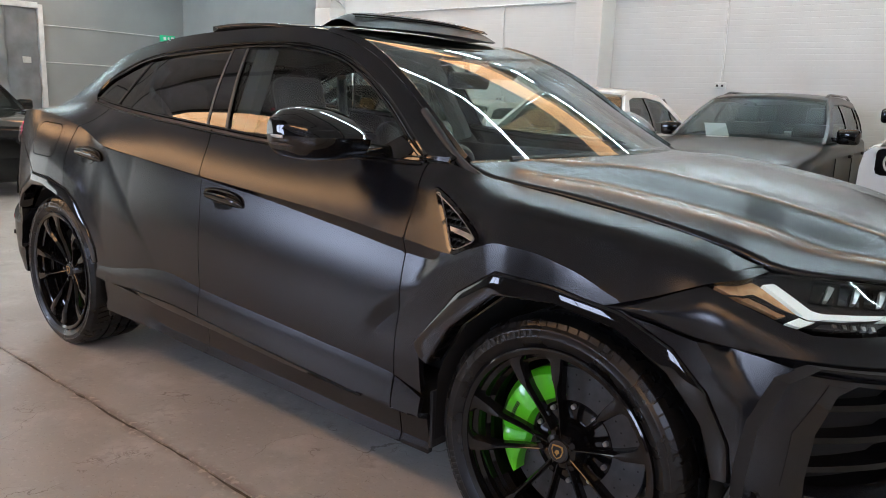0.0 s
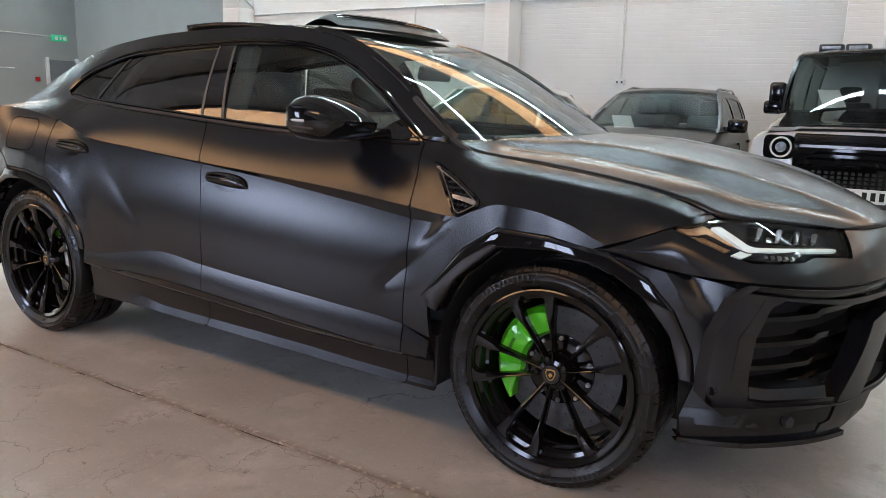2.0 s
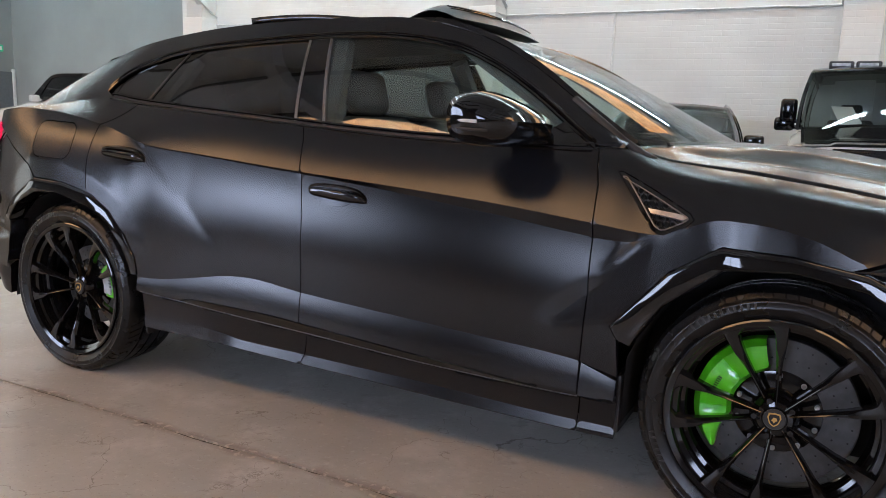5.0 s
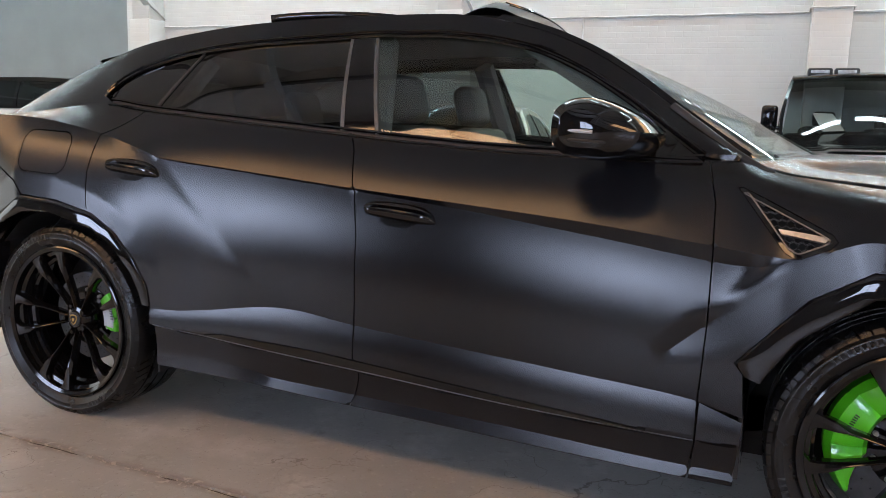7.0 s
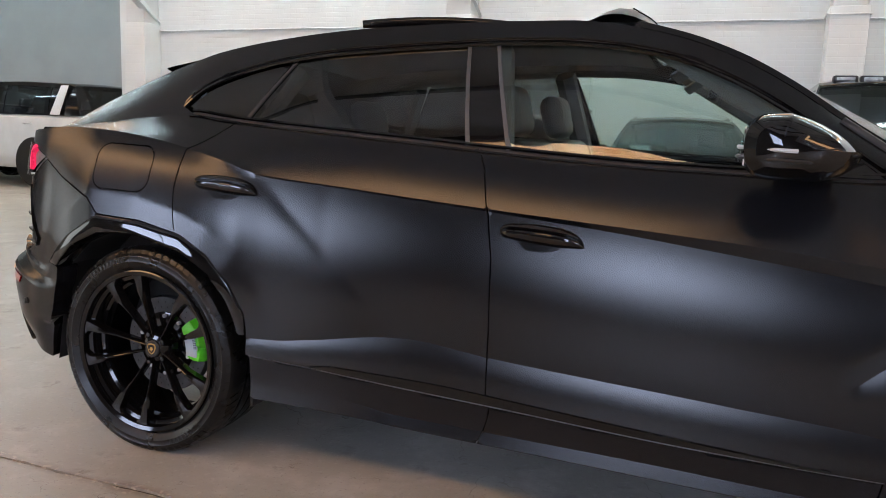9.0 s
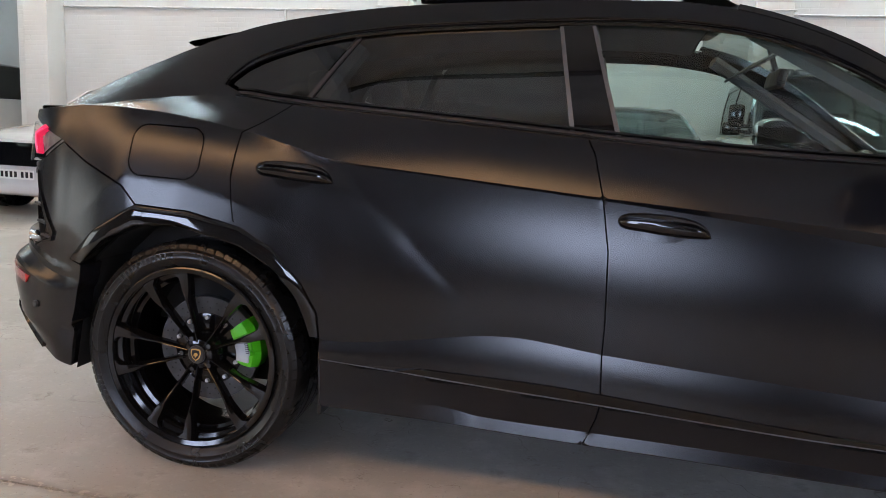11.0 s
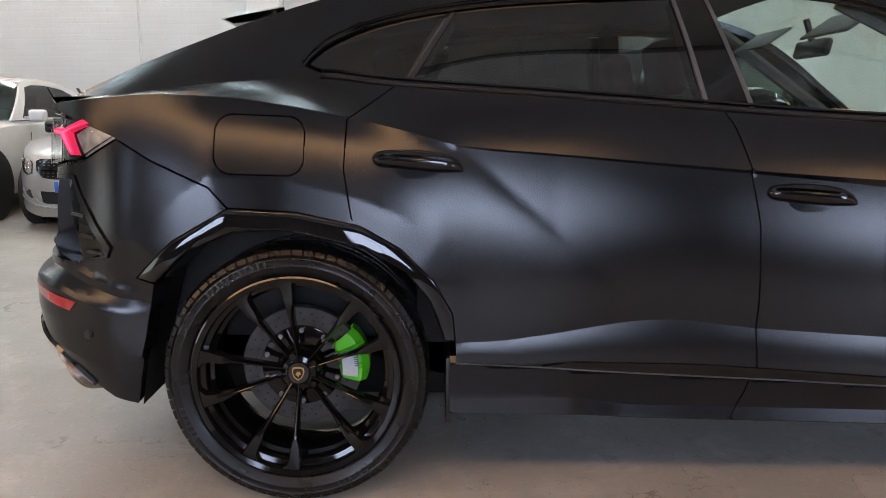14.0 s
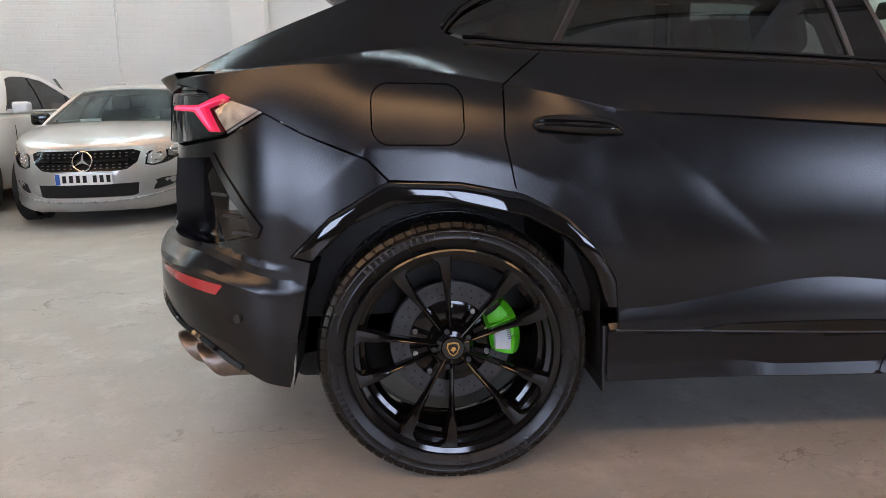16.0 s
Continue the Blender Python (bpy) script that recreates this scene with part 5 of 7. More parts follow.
lip = []
for t in np.linspace(-1, 1, 31):
    y = 0.66 * t
    x = -0.955 + 0.175 * t * t
    z = 1.168 + 0.012 * t * t
    lip.append([(x + 0.10, y, z + 0.02), (x - 0.012, y, z + 0.018), (x - 0.02, y, z + 0.012), (x + 0.01, y, z - 0.03), (x + 0.08, y, z - 0.03)])
grid_mesh("tail_lip", np.array(lip), PAINT, car, closed=True, inner=(-0.88, 0, 1.165))
fin = []
for t in np.linspace(-1, 1, 21):
    y, x = 0.47 * t, -0.40 + 0.10 * t * t
    z = 1.490 - 0.035 * t * t
    fin.append([(x + 0.20, y, z + 0.045), (x + 0.02, y, z + 0.012), (x, y, z + 0.004), (x + 0.03, y, z - 0.01), (x + 0.20, y, z + 0.015)])
grid_mesh("roof_spoiler", np.array(fin), PAINT, car, closed=True, inner=(-0.28, 0, 1.465))
bm = bmesh.new()
box(bm, (-0.83, -0.62, 0.37), (-0.55, 0.62, 0.55), 0.02)
box(bm, (-0.5, -0.62, 0.20), (3.45, 0.62, 0.44), 0.03)
box(bm, (0.47, -0.88, 0.255), (2.53, 0.88, 0.43), 0.02)
add("underbody", bm, DARK, car)

# ---- cabin ----
for nm, lo, hi in (("door_lining", (0.35, -0.82, 0.45), (2.36, -0.78, 1.10)), ("door_lining", (0.35, 0.78, 0.45), (2.36, 0.82, 1.10)), ("boot_floor", (-0.55, -0.72, 0.44), (0.25, 0.72, 0.98)), ("cabin_floor", (0.26, -0.77, 0.44), (2.5, 0.77, 0.5))):
    add(nm, box(bmesh.new(), lo, hi, 0.01), LEATHER, car)
bm = bmesh.new()
box(bm, (2.16, -0.80, 0.70), (2.62, 0.80, 1.085), 0.05)
box(bm, (2.05, 0.20, 0.78), (2.3, 0.74, 1.02), 0.05)
box(bm, (2.20, -0.62, 1.04), (2.42, -0.22, 1.115), 0.03)
add("dashboard", bm, LEATHER, car)
head = []
for x in np.linspace(0.1, 1.62, 12):
    head.append([(x, y * (float(W9(x)) - 0.02) / 0.6, float(Z9(x)) - 0.035 + 0.02 * (1 - (y / 0.6) ** 2)) for y in np.linspace(-0.6, 0.6, 9)])
grid_mesh("headlining", np.array(head), TRIM_GREY, car, inner=None)


def car_seat(x, y, wide, tall, parent, back=True):
    bm = bmesh.new()
    box(bm, (x - 0.02, y - wide / 2, 0.5), (x + 0.5, y + wide / 2, 0.74), 0.06, seg=3)
    seat = add("car_seat", bm, LEATHER, parent, "dark leather car seat")
    bm = bmesh.new()
    box(bm, (-0.07, -wide / 2, 0.0), (0.07, wide / 2, tall), 0.055, Matrix.Translation((x, y, 0.62)) @ Matrix.Rotation(radians(-17), 4, "Y"), seg=3)
    add("backrest", bm, LEATHER, seat)
    bm = bmesh.new()
    hx = x - math.sin(radians(17)) * (tall + 0.1)
    box(bm, (-0.05, -0.13, -0.09), (0.05, 0.13, 0.10), 0.045, Matrix.Translation((hx, y, 0.62 + tall * 0.957 + 0.10)) @ Matrix.Rotation(radians(-14), 4, "Y"), seg=3)
    add("headrest", bm, LEATHER, seat)
    return seat


for y in (-0.37, 0.37):
    car_seat(1.42, y, 0.52, 0.62, car)
    car_seat(0.45, y, 0.56, 0.58, car)
# steering wheel on the right-hand side
ring = [(0.185 * math.cos(t), 0.185 * math.sin(t)) for t in np.linspace(0, 2 * math.pi, 33)]
tilt = Matrix.Translation((2.06, -0.37, 0.99)) @ Matrix.Rotation(radians(-65), 4, "Y")
pts = [tuple(tilt @ Vector((a, b, 0))) for a, b in ring]
sw = tube("steering_wheel", pts, 0.017, LEATHER, car, "dark steering wheel", res=8, fill=False)
bm = bmesh.new()
box(bm, (-0.06, -0.17, -0.02), (0.05, 0.17, 0.015), 0.012, tilt)
box(bm, (-0.17, -0.03, -0.02), (0.0, 0.03, 0.01), 0.008, tilt)
box(bm, (-0.05, -0.05, -0.30), (0.05, 0.05, 0.0), 0.02, tilt)
add("wheel_hub", bm, PLASTIC, sw)
bm = bmesh.new()
box(bm, (-0.018, -0.13, -0.035), (0.018, 0.13, 0.035), 0.014, Matrix.Translation((1.90, 0, 1.42)) @ Matrix.Rotation(radians(12), 4, "Y"))
box(bm, (-0.01, -0.012, 0.0), (0.01, 0.012, 0.10), 0.004, Matrix.Translation((1.90, 0, 1.44)) @ Matrix.Rotation(radians(-20), 4, "Y"))
add("rear_view_mirror", bm, PLASTIC, car)
for side in (-1, 1):
    bm = box(bmesh.new(), (-0.005, -0.17, -0.07), (0.005, 0.17, 0.07), 0.004, Matrix.Translation((1.83, side * 0.33, 1.48)) @ Matrix.Rotation(radians(55), 4, "Y"))
    add("sun_visor", bm, TRIM_GREY, car)
    # pillar linings
    for (xa, za), (xb, zb), w in (((2.42, 1.12), (1.72, 1.53), 0.03), ((1.28, 1.12), (1.20, 1.52), 0.05), ((0.30, 1.18), (0.44, 1.44), 0.03)):
        n = 8
        pts = [((xa + (xb - xa) * k / n), side * (float(np.interp(za + (zb - za) * k / n, [1.15, 1.55], [0.80, 0.58])) - 0.06), za + (zb - za) * k / n) for k in range(n + 1)]
        tube("pillar_lining", pts, w, TRIM_GREY, car, res=6)
for side in (-1, 1):
    tube("pillar_foot", [(2.27, side * 0.700, 1.300), (2.37, side * 0.734, 1.232), (2.46, side * 0.762, 1.168), (2.53, side * 0.774, 1.128), (2.57, side * 0.77, 1.108)], 0.014, PLASTIC, car, res=10)
# wiper and the cowl
pts = [(2.70 - 0.1 * abs(t), 0.55 * t, 1.145 + 0.01 * (1 - abs(t))) for t in np.linspace(-1, 1, 15)]
tube("wiper", [(2.56 + 0.13 * (1 - abs(t)), 0.62 * t - 0.05, 1.158 + 0.008 * (1 - abs(t))) for t in np.linspace(-0.9, 1, 12)], 0.008, PLASTIC, car)
bm = bmesh.new()
cow = []
for t in np.linspace(-1, 1, 21):
    x = 2.74 - 0.26 * t * t
    cow.append([(x - 0.10, 0.77 * t, 1.118), (x + 0.06, 0.77 * t, 1.128)])
grid_mesh("cowl", np.array(cow), PLASTIC, car, inner=(2.6, 0, 0.5))

# ---- wheels ----
def tread_tyre(radius, half, rim_r):
    """The outer wall faces -y."""
    prof = [(rim_r - 0.012, -half + 0.030), (rim_r, -half + 0.020), (rim_r + 0.014, -half + 0.008), (rim_r + 0.030, -half + 0.001), (rim_r + 0.033, -half - 0.001), (rim_r + 0.036, -half + 0.0005), (rim_r + 0.050, -half + 0.0005), (rim_r + 0.0525, -half - 0.0012), (rim_r + 0.055, -half - 0.0008), (rim_r + 0.057, -half + 0.001),
            (radius - 0.022, -half + 0.008), (radius - 0.010, -half + 0.018), (radius - 0.003, -half + 0.036)]
    for g in (-0.055, 0.0, 0.055):
        prof += [(radius, g - 0.006), (radius - 0.007, g - 0.005), (radius - 0.007, g + 0.005), (radius, g + 0.006)]
    prof += [(radius - 0.003, half - 0.036), (radius - 0.010, half - 0.018), (rim_r + 0.03, half), (rim_r - 0.012, half - 0.03)]
    v, f = lathe(prof, 96)
    return mesh_of("tyre", v, f, 35)


def shoulder_blocks(radius, half):
    """Blocks of tread over the shoulder, cut by cross grooves."""
    v, f = [], []
    n = 72
    for i in range(n):
        a0, a1 = 2 * math.pi * (i + 0.08) / n, 2 * math.pi * (i + 0.92) / n
        for a in (a0, a1):
            for r, y in ((radius - 0.021, -half + 0.0065), (radius - 0.008, -half + 0.015), (radius + 0.0015, -half + 0.034), (radius + 0.003, -0.066)):
                sk = 0.25 * (y + half) / radius
                v.append((r * math.cos(a + sk), y, r * math.sin(a + sk)))
        k = i * 8
        f += [(k + j, k + j + 1, k + 5 + j, k + 4 + j) for j in range(3)]
    return mesh_of("tread", v, f, 30)


def spoke_mesh(rim_r, hub_y, to):
    """One blade from hub to rim along +x; at the rim it widens and reaches towards its twin on the side to (+1 or -1); outer face at -y."""
    st = [(0.040, 0.0075, 0.0075, hub_y, 0.030), (0.10, 0.0068, 0.0068, hub_y - 0.013, 0.034), (0.15, 0.0076, 0.0076, hub_y - 0.026, 0.036), (0.180, 0.0090, 0.0095, hub_y - 0.036, 0.036), (0.196, 0.0115, 0.0105, hub_y - 0.0415, 0.036),
          (0.225, 0.0150, 0.0135, hub_y - 0.0458, 0.036), (rim_r - 0.050, 0.0175, 0.0175, hub_y - 0.0480, 0.034), (rim_r - 0.034, 0.0190, 0.0230, hub_y - 0.0495, 0.032), (rim_r - 0.026, 0.0195, 0.0330, hub_y - 0.0502, 0.032), (rim_r - 0.016, 0.0200, 0.0480, hub_y - 0.051, 0.031), (rim_r - 0.006, 0.0200, 0.0500, hub_y - 0.052, 0.03)]
    v, f = [], []
    for x, away, near, y, d in st:
        lo, hi = (away, near) if to > 0 else (near, away)
        keel = 0.0045 if x < 0.2 else 0.0
        flat = 0.30 if x < 0.2 else 0.80
        bow = max(0.0, (lo + hi) * 0.5 - 0.022) * 0.35
        v += [(x - bow * (lo > hi), y + d, -lo * 1.05), (x - bow * (lo > hi), y + 0.010 + keel, -lo), (x - bow * (lo > hi), y + 0.001, -lo * flat), (x, y - 0.0006, 0.0), (x - bow * (hi > lo), y + 0.001, hi * flat), (x - bow * (hi > lo), y + 0.010 + keel, hi), (x - bow * (hi > lo), y + d, hi * 1.05)]
    for i in range(len(st) - 1):
        for j in range(6):
            f.append((i * 7 + j, i * 7 + j + 1, i * 7 + 8 + j, i * 7 + 7 + j))
    f += [tuple(range(7)), tuple(len(v) - 7 + j for j in range(7))[::-1]]
    return mesh_of("spoke", v, f, 9)


def build_wheel(x, side, radius, half, disc_r, caliper_at, spin):
    """A wheel as a part of the car, with its tyre, spokes, brake disc and caliper."""
    rim_r, zc = 0.306, radius - 0.005
    face = 0.985 if x < 1 else 0.972
    v, f = lathe([(rim_r + 0.004, -half + 0.020), (rim_r + 0.002, -half + 0.006), (rim_r - 0.003, -half + 0.003), (rim_r - 0.017, -half + 0.008), (rim_r - 0.0185, -half + 0.012), (rim_r - 0.020, -half + 0.034), (rim_r - 0.033, -half + 0.040), (rim_r - 0.0345, -half + 0.044), (rim_r - 0.036, -half + 0.080), (rim_r - 0.047, -half + 0.086), (rim_r - 0.050, -half + 0.105),
                  (rim_r - 0.052, -half + 0.16), (rim_r - 0.022, half - 0.03), (rim_r + 0.004, half - 0.02)], 96)
    wheel = add("wheel", mesh_of("wheel", v, f, 25), RIM, car, "gloss black alloy wheel with ten slim spokes")
    turn = Matrix.Rotation(math.pi, 4, "Z") if side > 0 else Matrix.Identity(4)
    wheel.matrix_basis = Matrix.Translation((x, side * (face - half), zc)) @ turn
    add("tyre", tread_tyre(radius, half, rim_r), RUBBER, wheel, "black low-profile tyre")
    tagged(add("tread", shoulder_blocks(radius, half), RUBBER, wheel), kind="stuff")
    hub = -half + 0.062
    twins = [spoke_mesh(rim_r, hub, 1), spoke_mesh(rim_r, hub, -1)]
    for me in twins:
        me.materials.append(RIM)
    for i in range(10):
        ob = add("spoke", twins[i % 2], RIM, wheel)
        # blades stand in pairs
        ob.matrix_basis = Matrix.Rotation(-radians(spin + 72 * (i // 2) + (14.5 if i % 2 else -14.5)), 4, "Y")
    # sidewall marks: raised bars
    for mid, n in ((205, 6), (120, 11), (300, 6)):
        for k in range(n):
            a = radians(mid + (k - n / 2) * 3.1)
            r = rim_r + 0.043
            bm = box(bmesh.new(), (-0.009, -half - 0.0012, -0.0035), (0.009, -half + 0.004, 0.0035), 0.0005, Matrix.Rotation(-a, 4, "Y") @ Matrix.Translation((r, 0, 0)))
            add("sidewall_mark", bm, PLASTIC, wheel)
    v, f = lathe([(0.0, hub - 0.004), (0.033, hub - 0.004), (0.036, hub), (0.05, hub + 0.004), (0.062, hub + 0.02), (0.075, hub + 0.05), (0.075, hub + 0.09)], 40)
    add("hub", mesh_of("hub", v, f, 30), RIM, wheel)
    v, f = lathe([(0.0, hub - 0.010), (0.028, hub - 0.010), (0.031, hub - 0.007), (0.031, hub - 0.002)], 40)
    add("centre_cap", mesh_of("centre_cap", v, f, 30), PLASTIC, wheel)
    shield = [(-0.016, 0.019), (0.0, 0.0215), (0.016, 0.019), (0.019, 0.006), (0.012, -0.012), (0, -0.021), (-0.012, -0.012), (-0.019, 0.006)]
    flat = Matrix.Translation((0, hub - 0.009, 0)) @ Matrix.Rotation(radians(90), 4, "X")
    prism("badge", shield, 0.003, flat, GOLD, wheel, "gold shield badge")
    prism("badge_field", [(a * 0.8, b * 0.8) for a, b in shield], 0.001, Matrix.Translation((0, hub - 0.012, 0)) @ Matrix.Rotation(radians(90), 4, "X"), DARK, wheel)
    prism("badge_mark", [(-0.008, -0.002), (-0.002, 0.008), (0.006, 0.007), (0.009, 0.0), (0.003, -0.004), (0.001, -0.010), (-0.003, -0.004)], 0.0008, Matrix.Translation((0, hub - 0.0132, 0)) @ Matrix.Rotation(radians(90), 4, "X"), GOLD, wheel)
    bolt = bmesh.new()
    bmesh.ops.create_cone(bolt, cap_ends=True, segments=6, radius1=0.010, radius2=0.009, depth=0.03, matrix=Matrix.Rotation(radians(90), 4, "X"))
    bolt_me = bpy.data.meshes.new("wheel_bolt")
    bolt.to_mesh(bolt_me)
    bolt.free()
    bolt_me.materials.append(RIM)
    for i in range(5):
        a = radians(90 + 18 + 72 * i)
        ob = add("wheel_bolt", bolt_me, RIM, wheel)
        ob.location = (0.056 * math.cos(a), hub + 0.006, 0.056 * math.sin(a))
    # brake disc behind the spokes, with drilled holes
    dy = hub + 0.075
    v, f = lathe([(0.09, dy + 0.002), (0.10, dy), (disc_r - 0.002, dy), (disc_r, dy + 0.003), (disc_r, dy + 0.033), (0.09, dy + 0.033)], 72)
    disc = add("brake_disc", mesh_of("brake_disc", v, f, 30), DISC, wheel, "grey drilled ceramic brake disc")
    v, f = [], []
    for i in range(30):
        for k in range(3):
            a, r = 2 * math.pi * (i + 0.3 * k) / 30, 0.125 + (disc_r - 0.145) * k / 2
            c = (r * math.cos(a), r * math.sin(a))
            n = len(v)
            v += [(c[0] + 0.003 * math.cos(t), dy - 0.0008, c[1] + 0.003 * math.sin(t)) for t in np.linspace(0, 2 * math.pi, 8, endpoint=False)]
            f.append(tuple(range(n, n + 8)))
    tagged(add("disc_drilling", mesh_of("disc_drilling", v, f, smooth=False), DARK, disc), kind="stuff")
    v, f = lathe([(0.0, dy - 0.012), (0.10, dy - 0.010), (0.125, dy - 0.004), (0.128, dy + 0.004)], 48)
    add("disc_bell", mesh_of("disc_bell", v, f, 30), RIM, wheel)
    for i in range(10):
        a = 2 * math.pi * (i + 0.5) / 10
        bm = bmesh.new()
        bmesh.ops.create_cone(bm, cap_ends=True, segments=10, radius1=0.008, radius2=0.007, depth=0.014, matrix=Matrix.Translation((0.113 * math.cos(a), dy - 0.010, 0.113 * math.sin(a))) @ Matrix.Rotation(radians(90), 4, "X"))
        add("disc_bolt", bm, STEEL, wheel)
    # caliper: an arc of a block over the disc's edge
    span, r0, r1 = caliper_at[1], disc_r - (0.070 if x < 1 else 0.098), disc_r + (0.024 if x < 1 else 0.012)
    rows = []
    for t in np.linspace(-span, span, 17):
        a = radians(caliper_at[0] + t)
        e = 1 - 0.18 * (abs(t) / span) ** 4
        notch = 0.012 if abs(abs(t) - span * 0.36) < span * 0.05 else 0.0
        ring = []
        for r, y in ((r0, dy - 0.022), (r0 + 0.012, dy - 0.042 + notch), (r0 + 0.05, dy - 0.050 + notch), (r1 - 0.02, dy - 0.046 + notch), (r1, dy - 0.02), (r1, dy + 0.03), (r0 + 0.02, dy + 0.03)):
            tail = 0.85 * np.clip((t * (-side if x > 1 else 0) / span - 0.55) / 0.45, 0, 1)
            rr = r0 + 0.05 + (r - r0 - 0.05) * e
            rr += (r1 - 0.02 - rr) * tail * (rr < r1 - 0.02)
            ring.append((rr * math.cos(a), y, rr * math.sin(a)))
        rows.append(ring)
    mid = radians(caliper_at[0])
    cal = grid_mesh("brake_caliper", np.array(rows), GREEN, wheel, "bright green brake caliper", closed=True, inner=((r0 + 0.05) * math.cos(mid), dy, (r0 + 0.05) * math.sin(mid)))
    if x < 1:
        plate = []
        for t in np.linspace(-span * 0.82, span * 0.30, 9):
            a = radians(caliper_at[0] + t * (1 if side < 0 else -1))
            plate.append([((r0 + d) * math.cos(a), y, (r0 + d) * math.sin(a)) for d, y in ((0.012, dy - 0.040), (0.016, dy - 0.0515), (0.060, dy - 0.0525), (0.064, dy - 0.044))])
        grid_mesh("caliper_plate", np.array(plate), PLATE_GREY, cal, "pale grey caliper face", inner=((r0 + 0.03) * math.cos(mid), dy, (r0 + 0.03) * math.sin(mid)))
    # illegible marking on it
    for k in range(9):
        a = radians(caliper_at[0] - 9 + 2.2 * k)
        r = r0 + 0.058
        bm = box(bmesh.new(), (-0.0018, 0, -0.006), (0.0018, 0.002, 0.006), 0.0, Matrix.Translation((r * math.cos(a), dy - 0.0525, r * math.sin(a))) @ Matrix.Rotation(-a, 4, "Y") @ Matrix.Rotation(radians(90), 4, "Y"))
        add("marking", bm, PLASTIC if x > 1 else TRIM_GREY, wheel)
    return wheel


for x, side in ((0.0, -1), (3.003, -1), (0.0, 1), (3.003, 1)):
    rear = x < 1
    half = 0.1625 if rear else 0.1425
    at = {(-1, True): 14, (-1, False): 160, (1, True): 166, (1, False): 20}[(side, rear)]
    build_wheel(x, side, 0.391, half, 0.185 if rear else 0.225, (at, 25 if rear else 58), 37 if rear else 33)

# ---- the other cars in the hall; built nose to +x, then turned and placed ----
def car_paint(name, color, rough=0.25, metal=0.0):
    return material(name, color, rough, metal=metal, coat=0.6, coat_rough=0.03, vary=0.05, scale=4)


WHITE_PAINT = car_paint("white_car_paint", (0.62, 0.62, 0.61))
SILVER_PAINT = car_paint("silver_car_paint", (0.40, 0.395, 0.375), 0.28, 0.4)
GREY_PAINT = material("dark_grey_car_paint", (0.012, 0.0135, 0.0135), 0.3, spec=0.3, coat=0.15, vary=0.05, scale=4)
BLACK_PAINT = material("black_car_paint", (0.005, 0.005, 0.006), 0.09, spec=0.4)
CAR_GLASS = glass("car_glass", (0.36, 0.42, 0.40), front=0.05)
DARK_GLASS = glass("dark_car_glass", (0.10, 0.11, 0.11))
LAMP_GREY = material("lamp_cell_grey", (0.22, 0.22, 0.22), 0.15, metal=0.6, vary=0.5, scale=25)
PLATE = material("number_plate", (0.72, 0.72, 0.68), 0.4, coat=0.3)
BLUE_BAND = material("plate_blue", (0.02, 0.10, 0.42), 0.4)


